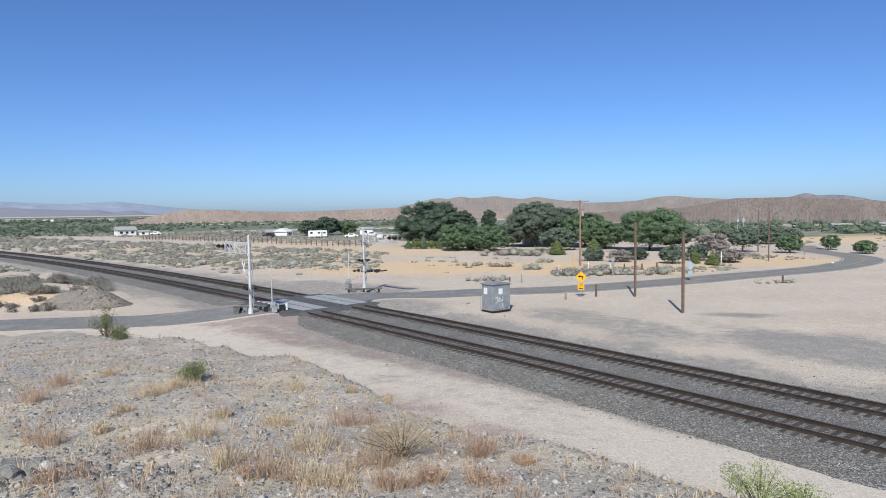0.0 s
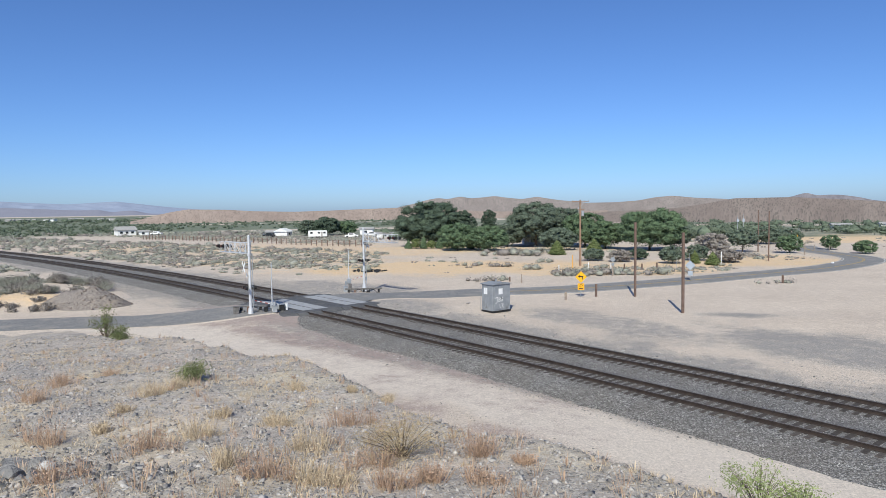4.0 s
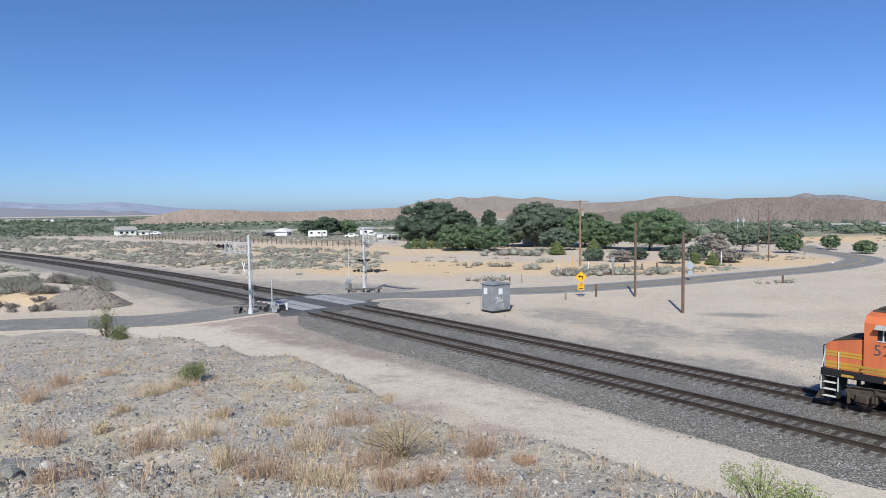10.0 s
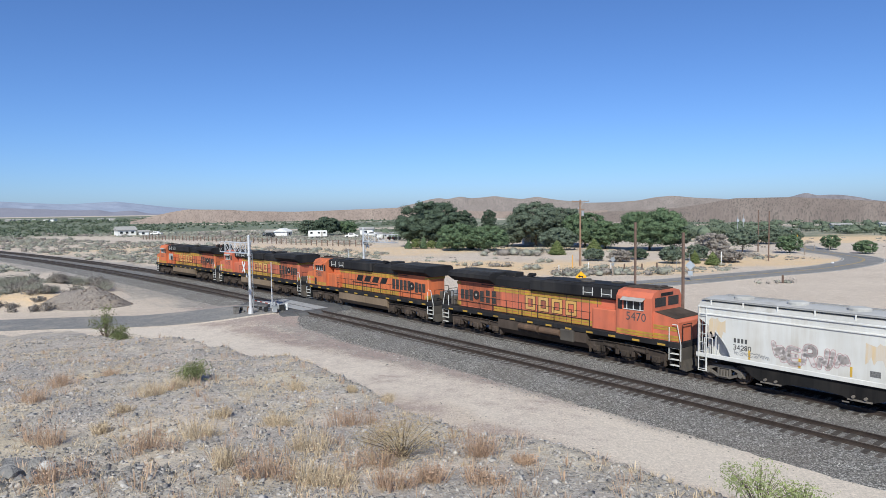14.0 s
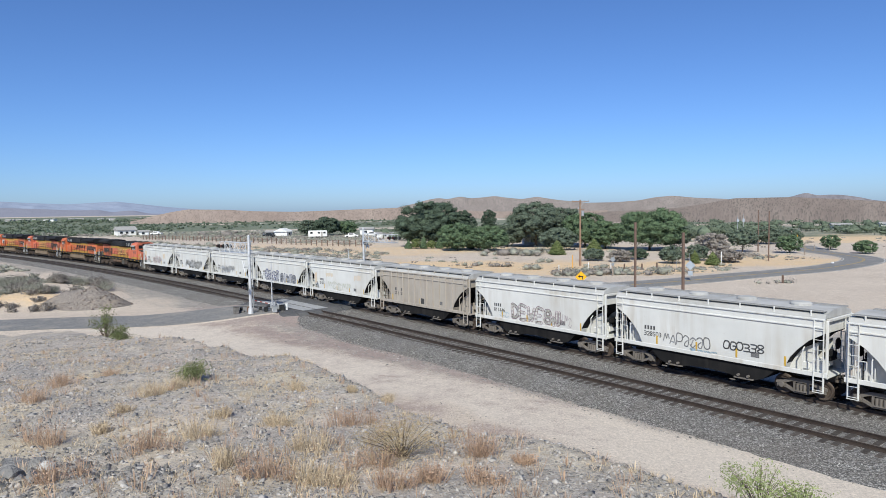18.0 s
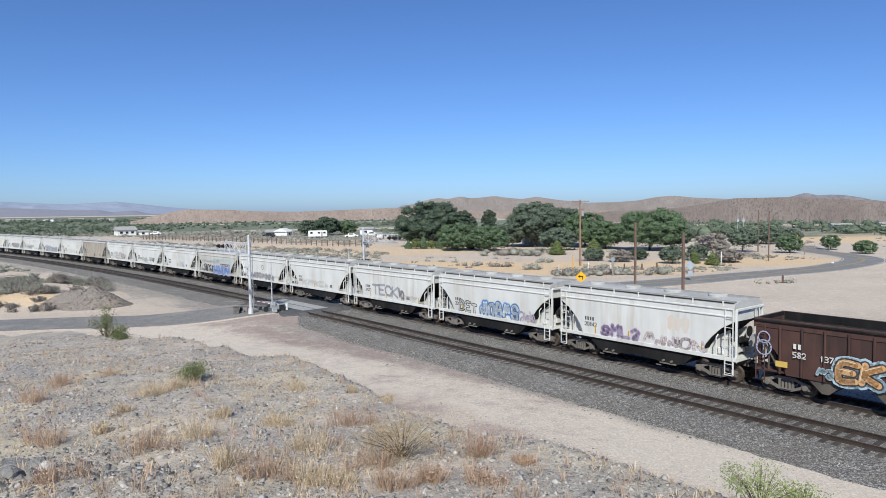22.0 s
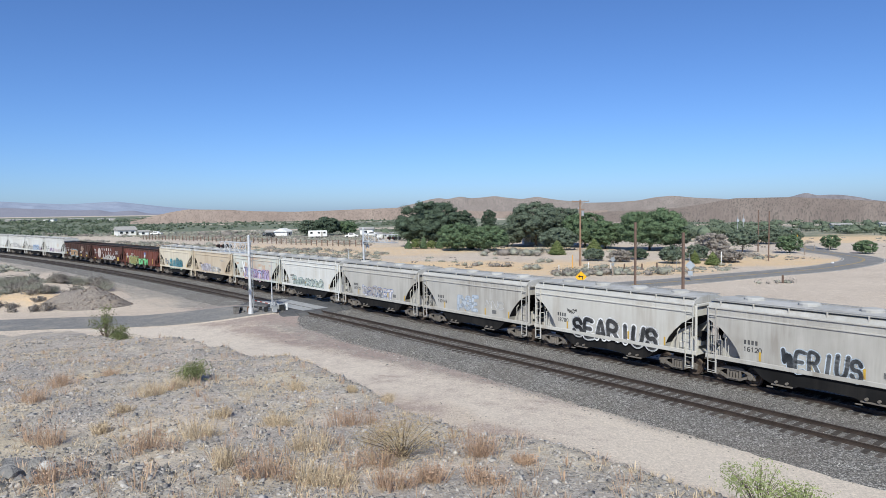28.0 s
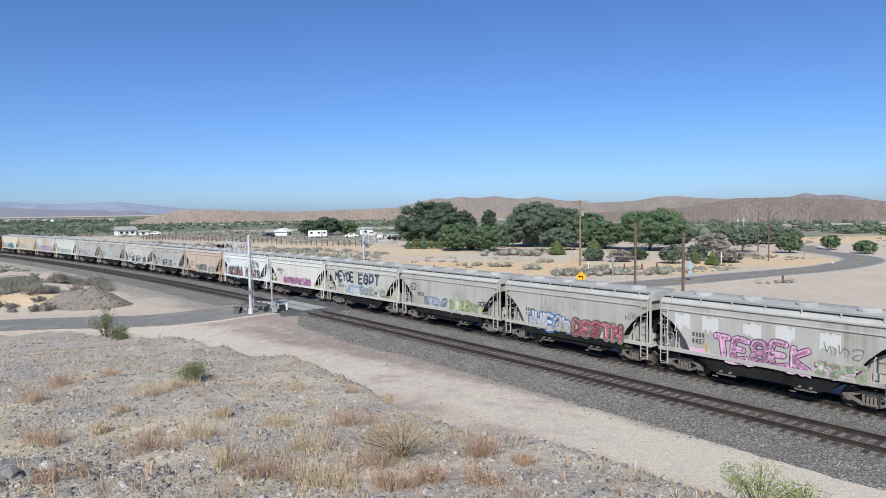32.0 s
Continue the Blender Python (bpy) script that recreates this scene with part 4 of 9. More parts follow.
NEAR_SHRUBS = [
    ("shrub", -3.8, 9.95, 0.33, 0.68, dict(mat=M_CREOSOTE, label="low bright green shrub among dry grass", seed=3, count=1700, leaf=0.018, twigs=34)),
    ("shrub", -0.36, 5.35, 0.37, 0.82, dict(mat=M_TANSHRUB, label="half-dry olive tan shrub on the rise", seed=4, count=5200, leaf=0.0075, twigs=40)),
    ("creosote_bush", -10.75, 20.9, 1.30, 1.0, dict(mat=M_CREOSOTE, label="open airy creosote bush on the crest", seed=5, count=900, leaf=0.036, twigs=22)),
    ("creosote_bush", -10.2, 20.8, 0.80, 1.15, dict(mat=M_CREOSOTE, label="low dense dark green creosote bush on the crest", seed=15, count=2100, leaf=0.034, twigs=30)),
    ("shrub", 2.02, 4.16, 0.40, 0.50, dict(mat=M_FRESH, label="fresh yellow-green leafy shrub below the crest", seed=6, count=1900, leaf=0.0098, twigs=24)),
    ("shrub", 2.24, 4.1, 0.36, 0.50, dict(mat=M_FRESH, label="fresh yellow-green leafy shrub below the crest", seed=7, count=1900, leaf=0.0098, twigs=24)),
    ("shrub", 2.45, 4.2, 0.29, 0.42, dict(mat=M_FRESH, label="fresh yellow-green leafy shrub below the crest", seed=8, count=1000, leaf=0.0098, twigs=18)),
]
make_rise()


def loose_gravel():
    """Small stones strewn beside the ballast and over the flat below the rise."""
    rng = np.random.RandomState(91)
    s, side = rng.uniform(-34, 60, 15000), rng.uniform(size=15000)
    lat = np.where(side < 0.6, NEAR + 3.3 + rng.exponential(2.6, 15000), -3.2 - rng.exponential(2.2, 15000))
    p = np.array([track_point(a, b) for a, b in zip(s, lat)])
    x, y = p[:, 0], p[:, 1]
    dr, _ = dist_to(ROAD_LINE[::2], x, y)
    dd, _ = dist_to(DIRT_ROAD, x, y)
    ok = (dr > 5.2) & (signed_to(CREST, x, y) > 9) & (dd > 1.6 + rng.exponential(0.8, len(x)))
    x, y = x[ok], y[ok]
    z, _, _ = flatten(x, y, height(x, y))
    rocks("loose_gravel", np.stack([x, y, z + 0.01], -1), np.minimum(np.exp(rng.normal(-3.35, 0.4, len(x))), 0.09), M_STONE, "loose grey stones strewn beside the ballast", 12, True)


loose_gravel()


def ballast_stones():
    """Crushed stones lying proud on the shoulders and between the tracks, where the line passes nearest."""
    rng = np.random.RandomState(92)
    n = 30000
    s = rng.triangular(-34, -16, 46, n)
    band = rng.uniform(size=n)
    lat = np.where(band < 0.62, rng.uniform(NEAR + 1.25, NEAR + 3.9, n), np.where(band < 0.9, rng.uniform(1.25, NEAR - 1.25, n), rng.uniform(-3.4, -1.25, n)))
    prof_l = [-3.4, -2.7, -1.9, -1.2, 1.2, 1.9, 2.5, NEAR - 1.9, NEAR - 1.2, NEAR + 1.2, NEAR + 1.9, NEAR + 2.7, NEAR + 3.6, NEAR + 4.2]
    prof_z = [-0.66, -0.50, -0.28, -0.24, -0.24, -0.27, -0.33, -0.27, -0.24, -0.24, -0.29, -0.48, -0.66, -0.64]
    z = np.interp(lat, prof_l, prof_z)
    p = np.array([(*track_point(a, b), c) for a, b, c in zip(s, lat, z)])
    dr, _ = dist_to(ROAD_LINE[::2], p[:, 0], p[:, 1])
    p = p[dr > 5.2]
    rocks("ballast_stones", p, np.exp(rng.normal(-3.45, 0.28, len(p))), M_BALLASTSTONE, "loose grey crushed stones lying on the ballast", 13, True)


ballast_stones()


# ---------------------------------------------------------------- scrub on the flat
def scrub():
    """Sagebrush of the open field, as one cover."""
    rng = np.random.RandomState(55)
    blobs, dry = [], []

    def scatter(n, x0, x1, y0, y1, size, kept=0.0, dryness=0.33):
        x, y = rng.uniform(x0, x1, n), rng.uniform(y0, y1, n)
        k = waves(x, y, 24, 61) + rng.uniform(-0.6, 0.6, n) > kept
        x, y = x[k], y[k]
        dt, _ = dist_to(TRACK_LINE, x, y)
        dr, _ = dist_to(ROAD_LINE[::3], x, y)
        back = (x + 112) * 0.616 + (y - 248) * 0.788      # beyond the fence if positive
        ok = (dt > 10.0) & (dr > 6) & ((back < -16) | (back > 4))
        for a, b, z in zip(x[ok], y[ok], height(x[ok], y[ok])):
            w = size * math.exp(rng.normal(0, 0.35))
            heap = dry if rng.uniform() < dryness else blobs
            for k in range(2):
                q = w * rng.uniform(0.32, 0.62)
                heap.append((a + rng.normal(0, 0.55 * w), b + rng.normal(0, 0.35 * w), z + 0.2 * q, q * 1.2, q, 0.58 * q))

    scatter(2100, -150, -12, 112, 150, 1.0, -0.35)
    scatter(4600, -260, -20, 150, 260, 1.25, -0.4)
    scatter(1800, -330, -60, 230, 330, 1.6, -0.5)
    scatter(650, -190, -32, 92, 130, 0.9, -0.3)
    scatter(70, -30, 5, 100, 140, 0.8, 0.35)
    scatter(45, 0, 40, 96, 128, 0.75, 0.3, 0.6)
    scatter(130, 48, 72, 98, 128, 0.55, 0.0, 0.5)
    scatter(150, 60, 120, 140, 190, 0.9, 0.1, 0.4)
    scatter(110, -30, 40, 128, 165, 0.7, 0.2, 0.5)
    scatter(140, 14, 36, 132, 142, 0.8, -0.3, 0.75)
    scatter(120, 36, 62, 112, 136, 0.7, 0.0, 0.5)
    scatter(150, 24, 46, 97, 106, 0.7, -0.4, 0.4)
    scatter(90, 44, 62, 122, 134, 1.2, -0.2, 0.7)
    for cx, cy, sx, sy, n, w in ((17.3, 140, 8.5, 5.0, 60, 1.0), (14.4, 105, 2.2, 1.0, 7, 0.8), (18.9, 120, 2.4, 1.0, 6, 0.8), (4.8, 89, 1.6, 0.6, 5, 0.5), (21.5, 96.5, 5.5, 2.4, 30, 0.95), (28.5, 95.5, 3.0, 1.2, 10, 0.8), (10.2, 111, 2.2, 1.5, 7, 0.8), (4.5, 114.5, 3.0, 1.2, 6, 0.7), (7.5, 90, 2.0, 0.7, 7, 0.5), (43.2, 82.6, 2.6, 0.8, 9, 0.5), (-12, 104, 2.0, 1.5, 5, 0.8), (46, 108, 1.2, 1, 3, 0.8)):
        for i in range(n):
            a, b = cx + rng.normal(0, sx * 0.5), cy + rng.normal(0, sy * 0.5)
            s = w * math.exp(rng.normal(0, 0.25))
            (dry if rng.uniform() < 0.45 else blobs).append((a, b, ground_at(a, b) + 0.35 * s, s, s, 0.6 * s))
    tagged(new("sagebrush", foliage("sagebrush", rng, blobs, 46 * len(blobs), 0.095, M_SAGE, 1)), "grey-green sagebrush spread over the open field", "sagebrush", kind="stuff")
    tagged(new("dry_brush", foliage("dry_brush", rng, dry, 46 * len(dry), 0.095, M_DRYBUSH, 1)), "brown dry brush between the sagebrush", "brush", kind="stuff")


scrub()
rnd = random.Random(31)
for i in range(64):
    a, q = rnd.uniform(0, 6.28), math.sqrt(rnd.uniform(0.02, 1))
    x, y = -51.5 + 10.5 * q * math.cos(a) - 0.35 * q * 8 * math.sin(a), 82 + 10.5 * q * math.sin(a)
    if y > 0.9 * (-x) + 52 or (x > -43.5 and y < 73):
        continue
    dry, tall, wide = rnd.random() < 0.4, rnd.uniform(0.8, 1.5), rnd.uniform(1.8, 3.3)
    shrub("sage_shrub", x, y, tall, wide, M_DRYBUSH if dry else M_SAGE, "dry brown scrub on the sandy hummock" if dry else "grey-green sage shrub on the sandy hummock", "shrub", 200 + i, 640, 0.10, 18, "shrubs on the hummock")
for i in range(34):
    a, q = rnd.uniform(0, 6.28), math.sqrt(rnd.uniform(0.02, 1))
    x, y = -51 + 8.5 * q * math.cos(a), 75.5 + 4.6 * q * math.sin(a)
    if math.hypot((x + 46.5) / 3.5, (y - 72.5) / 1.8) < 1:
        continue
    dry = rnd.random() < 0.5
    shrub("sage_shrub", x, y, rnd.uniform(0.6, 1.1), rnd.uniform(1.5, 2.6), M_DRYBUSH if dry else M_SAGE, "dry brown scrub on the sandy hummock" if dry else "grey-green sage shrub on the sandy hummock", "shrub", 300 + i, 560, 0.10, 14, "shrubs on the hummock")
for i, (x, y, tall, wide) in enumerate([(-40.6, 67.3, 1.0, 2.2), (-43.6, 66.6, 0.5, 1.4), (-41.6, 66.9, 0.7, 1.5), (-41.5, 73.5, 1.3, 2.4), (-44.5, 68.2, 0.5, 1.6), (-46.2, 68.6, 0.6, 1.8), (-47.5, 67.4, 0.5, 1.5), (-48.6, 70.4, 0.8, 2.2), (-45.0, 71.8, 0.7, 1.7), (-50.5, 71.5, 0.9, 2.4), (-42.9, 69.9, 0.6, 1.5)]):
    shrub("sage_shrub", x, y, tall, wide, M_DRYBUSH, "dry brown scrub beside the spoil heap", "shrub", 260 + i, 420, 0.11, 14, "shrubs on the hummock")

# ---------------------------------------------------------------- trees
T = tree
T("pine_tree", -3.0, 173, 12.5, 18.6, M_PINE, "broad dark green pine with dense crown", seed=71, dense=3.4, leaf=0.27, low=0.02)
T("pine_tree", 5.4, 175, 9.8, 8.0, M_PINE, "dark green pine beside a larger one", seed=2, dense=3.0, leaf=0.28, low=0.04)
T("pine_tree", 13.2, 188, 10.2, 4.6, M_PINE, "narrow dark green conifer behind the others", seed=3, dense=1.5, leaf=0.36, low=0.2)
T("broadleaf_tree", 3.4, 153, 6.5, 9.5, M_GREEN, "bright green rounded tree by the fence line", seed=4, dense=3.0, low=0.0, leaf=0.24)
T("broadleaf_tree", 10.2, 151, 6.0, 9.6, M_GREEN, "dark green spreading tree by the fence line", seed=5, dense=3.0, low=0.0, leaf=0.24)
T("broadleaf_tree", 23.5, 168, 11.6, 15.0, M_OLIVE, "large grey-green shade tree in a grove", seed=6, dense=3.2, leaf=0.27, low=0.1)
T("broadleaf_tree", 30.5, 171, 10.6, 12.0, M_OLIVE, "tall grey-green shade tree in a grove", seed=61, dense=3.0, leaf=0.27, low=0.1)
T("broadleaf_tree", 16.5, 170, 6.0, 9.0, M_OLIVE, "low grey-green tree in a grove", seed=7, dense=2.6, low=0.03, leaf=0.24)
T("broadleaf_tree", 34.5, 161, 9.0, 11.0, M_GREEN, "green shade tree behind the utility pole", seed=8, dense=3.0, low=0.03, leaf=0.25)
T("broadleaf_tree", 38.0, 155, 7.0, 8.0, M_GREEN, "green tree in a dense row", seed=9, dense=3.0, low=0.03, leaf=0.25)
T("broadleaf_tree", 45.5, 146, 9.6, 15.0, M_GREEN, "large dense green shade tree over the yard", seed=10, dense=3.6, leaf=0.25, low=0.05)
T("broadleaf_tree", 26.0, 150, 5.2, 9.0, M_OLIVE, "low spreading olive-green tree in the yard", seed=11, dense=2.4, low=0.03, leaf=0.22)
T("broadleaf_tree", 53.0, 152, 6.0, 8.0, M_OLIVE, "grey-green tree beside the yard", seed=12, dense=2.4, low=0.03, leaf=0.24)
T("broadleaf_tree", 80.0, 164, 4.4, 8.0, M_OLIVE, "grey-green tree at the end of the road", seed=81, dense=1.6, leaf=0.24, low=0.0)
T("broadleaf_tree", 88.0, 170, 4.0, 8.0, M_OLIVE, "grey-green tree at the end of the road", seed=82, dense=1.6, leaf=0.24, low=0.0)
T("broadleaf_tree", 50.0, 123, 5.0, 6.5, M_DRYBUSH, "thin brownish half-bare tree", seed=13, dense=0.8, leaf=0.2)
T("broadleaf_tree", 61.5, 136, 5.2, 6.0, M_OLIVE, "pale grey-green tree on sandy ground", seed=14, dense=1.0, leaf=0.22)
T("broadleaf_tree", 69.0, 132, 3.9, 5.0, M_GREEN, "rounded green roadside tree", seed=15, dense=1.0, leaf=0.26, low=0.02)
T("broadleaf_tree", 82.5, 141, 3.4, 4.0, M_GREEN, "small dark green tree by the bend", seed=16, dense=1.0, leaf=0.24, low=0.02)
T("broadleaf_tree", 82.0, 128.5, 2.8, 4.4, M_GREEN, "small round dark green tree by the bend", seed=17, dense=1.0, leaf=0.22, low=0.0)
T("broadleaf_tree", -46.0, 262, 7.6, 11.0, M_PINE, "dark green tree sheltering the homestead", seed=18, dense=1.5, leaf=0.5, low=0.03)
T("broadleaf_tree", -53.5, 264, 6.4, 8.0, M_OLIVE, "grey-green tree at the homestead", seed=19, dense=1.2, leaf=0.45, low=0.03)
T("broadleaf_tree", -39.0, 268, 5.4, 9.0, M_GREEN, "green tree at the homestead", seed=20, dense=1.2, leaf=0.45, low=0.03)
for i, (x, y, h, w) in enumerate([(23.4, 136, 3.0, 4.6), (31, 136, 3.1, 4.6), (42.6, 112, 2.2, 2.2), (44.6, 109.5, 2.2, 3.2)]):
    T("evergreen_shrub", x, y, h, w, M_YOUNG, "cone-shaped yellow-green evergreen shrub", "shrub", seed=30 + i, low=0.0, cone=True, leaf=0.13, dense=4.0, group="garden evergreens")
for i in range(11):
    T("hedge_bush", -8.5 + 1.9 * i, 163.5 - 0.6 * i, 2.2 + 0.5 * (i % 3), 2.6, M_YOUNG if i % 2 else M_GREEN, "small yellow-green hedge bush before the pines", "bush", seed=50 + i, low=0.0, cone=i % 2 == 0, dense=0.7, leaf=0.24, group="hedge before the pines")


for i, (x, y, h, w, mat) in enumerate([(38.8, 112, 3.2, 4.4, M_OLIVE), (49.5, 115, 2.4, 5.0, M_DRYBUSH), (45.2, 118, 3.0, 4.2, M_OLIVE), (31.5, 118, 2.2, 4.5, M_DRYBUSH), (27.5, 121, 2.4, 4.0, M_OLIVE), (36, 122, 2.2, 3.5, M_PINE)]):
    T("yard_bush", x, y, h, w, mat, "brownish half-dry yard bush on sand" if mat is M_DRYBUSH else "rounded grey-green yard bush on sand", "bush", seed=150 + i, low=0.0, dense=1.5, leaf=0.2, group="yard bushes")


def far_green():
    """Orchards and tree belts of the valley, far behind."""
    rng = np.random.RandomState(77)
    low, high = [], []
    for n, a0, a1, r0, r1, h0, h1, rows in ((900, -38, -4, 392, 860, 0.8, 1.4, low), (300, -38, -22, 330, 560, 0.7, 1.2, low), (150, -38, -22, 820, 990, 2, 4.2, high), (200, 14, 38, 195, 300, 1.4, 2.6, high), (130, 22, 40, 260, 380, 1.7, 3.0, high), (90, 4, 24, 195, 260, 2.5, 5.0, high), (60, -5, 9, 190, 240, 2, 4, high), (60, 27, 39, 170, 230, 1.5, 3.2, low)):
        for i in range(n):
            a, r, h = math.radians(rng.uniform(a0, a1)), rng.uniform(r0, r1), rng.uniform(h0, h1)
            x, y = r * math.sin(a), r * math.cos(a)
            if 74 < x < 130 and y < 200 + (x - 74):
                continue
            rows.append((x, y, FLAT + h * 0.5, h * rng.uniform(0.7, 1.6), h * rng.uniform(0.7, 1.6), h * 0.55))
    for name, rows, mat, count, size, lab in (("orchard_rows", low, M_FARGREEN, 30, 0.4, "distant green orchard rows across the valley"), ("far_tree_belt", high, M_FARGREEN, 90, 0.3, "distant belt of grey-green trees")):
        tagged(new(name, foliage(name, rng, rows, count * len(rows), size, mat, 1)), lab, "trees", kind="stuff")


far_green()


def far_town():
    """Small pale houses strewn along the far side of the valley."""
    rnd = random.Random(12)
    for i in range(34):
        a, r = math.radians(rnd.uniform(-37, -23)), rnd.uniform(930, 1080)
        w, d, h = rnd.uniform(4, 8), rnd.uniform(4, 6), rnd.uniform(1.2, 1.7)
        t = thing("far_house", pose(r * math.sin(a), r * math.cos(a), FLAT, 0, 0, rnd.uniform(-30, 30)), "small pale house among distant valley trees", "house", "houses across the valley")
        part("wall", Mesher().box((0, 0, h / 2 + 0.6), (w, d, h + 1.2), 0), M_ROOFGREY if i % 3 else M_HOUSE, t)
        part("roof", Mesher().prism([(-d / 2 - 0.5, h + 1.2), (d / 2 + 0.5, h + 1.2), (0, h + 2.2)], (-w / 2 - 0.4, w / 2 + 0.4), cross_plate), M_ROOFGREY, t)


far_town()

# ---------------------------------------------------------------- the train
CACHE = {}


def cached(key, mat, make, smooth=False):
    """One mesh for all alike parts of one paint."""
    k = (key, mat.name)
    if k not in CACHE:
        CACHE[k] = make().data(key, mat, smooth)
    return CACHE[k]


def car_paint(name, c1, c2, dirt, rough=0.6, streak=(0.42, 0.62), amount=0.75, gloss=0.35):
    """Weathered car paint: cloudy fading, dirt in upright streaks, each car with its own pattern."""
    m, nt, bs = nodes_of(name)
    co = nt.nodes.new("ShaderNodeTexCoord").outputs[3]
    info = nt.nodes.new("ShaderNodeObjectInfo")
    off = nt.nodes.new("ShaderNodeVectorMath"); off.operation = "MULTIPLY_ADD"
    comb = nt.nodes.new("ShaderNodeCombineXYZ")
    nt.links.new(math_node(nt, "MULTIPLY", info.outputs[5], 87.0), comb.inputs[0])
    off.inputs[1].default_value = (1, 1, 1)
    nt.links.new(co, off.inputs[0]); nt.links.new(comb.outputs[0], off.inputs[2])
    p = off.outputs[0]
    mp = nt.nodes.new("ShaderNodeMapping"); mp.inputs[3].default_value = (1.6, 1.6, 0.13)
    nt.links.new(p, mp.inputs[0])
    col = mixc(nt, ramp(nt, noise_node(nt, p, 0.5, 5.0), 0.35, 0.65), c1, c2)
    s = ramp(nt, noise_node(nt, mp.outputs[0], 1.0, 6.0, 0.65), *streak)
    k = math_node(nt, "MULTIPLY", math_node(nt, "MULTIPLY", s, ramp(nt, noise_node(nt, p, 0.35, 3.0), 0.35, 0.7)), amount)
    col = mixc(nt, k, col, dirt)
    spots = ramp(nt, noise_node(nt, p, 6.0, 5.0, 0.7), 0.62, 0.72)
    col = mixc(nt, math_node(nt, "MULTIPLY", spots, 0.45), col, dirt)
    nt.links.new(col, bs.inputs["Base Color"])
    bs.inputs["Roughness"].default_value = rough
    bs.inputs["Specular IOR Level"].default_value = gloss
    b = add(nt, "Bump", Strength=0.05, Distance=0.05)
    nt.links.new(noise_node(nt, p, 1.3, 3.0), b.inputs["Height"])
    nt.links.new(b.outputs[0], bs.inputs["Normal"])
    return m


P_WHITE = car_paint("car_white", (0.59, 0.595, 0.575), (0.66, 0.66, 0.635), (0.42, 0.37, 0.30), streak=(0.42, 0.64), amount=0.65)
P_BRIGHT = car_paint("car_bright_white", (0.66, 0.68, 0.69), (0.72, 0.735, 0.74), (0.50, 0.46, 0.40), amount=0.4)
P_CLEAN = car_paint("car_cream_white", (0.60, 0.595, 0.555), (0.66, 0.65, 0.61), (0.44, 0.38, 0.30), amount=0.6)
P_GREY = car_paint("car_light_grey", (0.42, 0.41, 0.385), (0.485, 0.47, 0.435), (0.27, 0.245, 0.215), streak=(0.40, 0.60), amount=0.85)
P_DULL = car_paint("car_dull_white", (0.49, 0.482, 0.452), (0.555, 0.545, 0.505), (0.36, 0.32, 0.27))
P_TAUPE = car_paint("car_taupe", (0.36, 0.325, 0.28), (0.42, 0.38, 0.33), (0.27, 0.22, 0.175))
P_CREAM = car_paint("car_cream", (0.60, 0.54, 0.43), (0.66, 0.60, 0.49), (0.45, 0.36, 0.26))
P_TAN = car_paint("car_tan", (0.52, 0.43, 0.32), (0.57, 0.49, 0.38), (0.38, 0.28, 0.19))
P_MINT = car_paint("car_pale_rusting", (0.50, 0.54, 0.51), (0.57, 0.58, 0.53), (0.42, 0.25, 0.15), streak=(0.36, 0.55), amount=0.9)
P_RUST = car_paint("car_rusty_pink", (0.52, 0.40, 0.32), (0.56, 0.46, 0.385), (0.38, 0.26, 0.18))
P_BROWN = car_paint("car_dark_brown", (0.065, 0.032, 0.027), (0.10, 0.05, 0.04), (0.03, 0.022, 0.02), 0.75, streak=(0.36, 0.56), amount=0.9)
P_OXIDE = car_paint("car_oxide_red", (0.105, 0.042, 0.035), (0.145, 0.06, 0.047), (0.05, 0.03, 0.026), 0.75, streak=(0.36, 0.56), amount=0.9)
P_RED = car_paint("car_faded_red", (0.165, 0.055, 0.043), (0.205, 0.072, 0.055), (0.09, 0.042, 0.034), 0.75, streak=(0.38, 0.58), amount=0.8)
P_ORANGE = car_paint("locomotive_orange", (0.66, 0.17, 0.062), (0.56, 0.155, 0.065), (0.15, 0.065, 0.045), 0.6, streak=(0.40, 0.62), amount=0.75)
P_ORANGE2 = car_paint("locomotive_faded_orange", (0.64, 0.165, 0.088), (0.52, 0.15, 0.09), (0.15, 0.07, 0.05), 0.65, streak=(0.38, 0.60), amount=0.8)
P_SOOTED = car_paint("sooted_orange", (0.50, 0.135, 0.06), (0.40, 0.115, 0.06), (0.07, 0.04, 0.032), 0.75, streak=(0.34, 0.56), amount=0.9)
P_YELLOW = car_paint("locomotive_yellow", (0.52, 0.31, 0.04), (0.44, 0.275, 0.055), (0.12, 0.08, 0.04), 0.7, streak=(0.38, 0.58), amount=0.9)
P_EMBLEM = car_paint("locomotive_faded_emblem", (0.60, 0.34, 0.09), (0.58, 0.38, 0.14), (0.50, 0.20, 0.08), 0.7, amount=0.85)
P_LOCOBLACK = car_paint("locomotive_black", (0.012, 0.012, 0.014), (0.024, 0.024, 0.026), (0.055, 0.05, 0.046), 0.75, amount=0.6, gloss=0.2)
P_UNDER = car_paint("underframe_dust", (0.05, 0.045, 0.04), (0.09, 0.08, 0.07), (0.16, 0.13, 0.105), 0.85)
# near-black of underframe parts, also used as painted shade on end slopes
P_DARK = car_paint("underframe_and_shade_black", (0.012, 0.012, 0.013), (0.02, 0.02, 0.021), (0.04, 0.036, 0.034), 0.95, gloss=0.08)
P_TRUCK = car_paint("dusty_truck_casting", (0.14, 0.125, 0.112), (0.20, 0.178, 0.157), (0.08, 0.07, 0.062), 0.9)
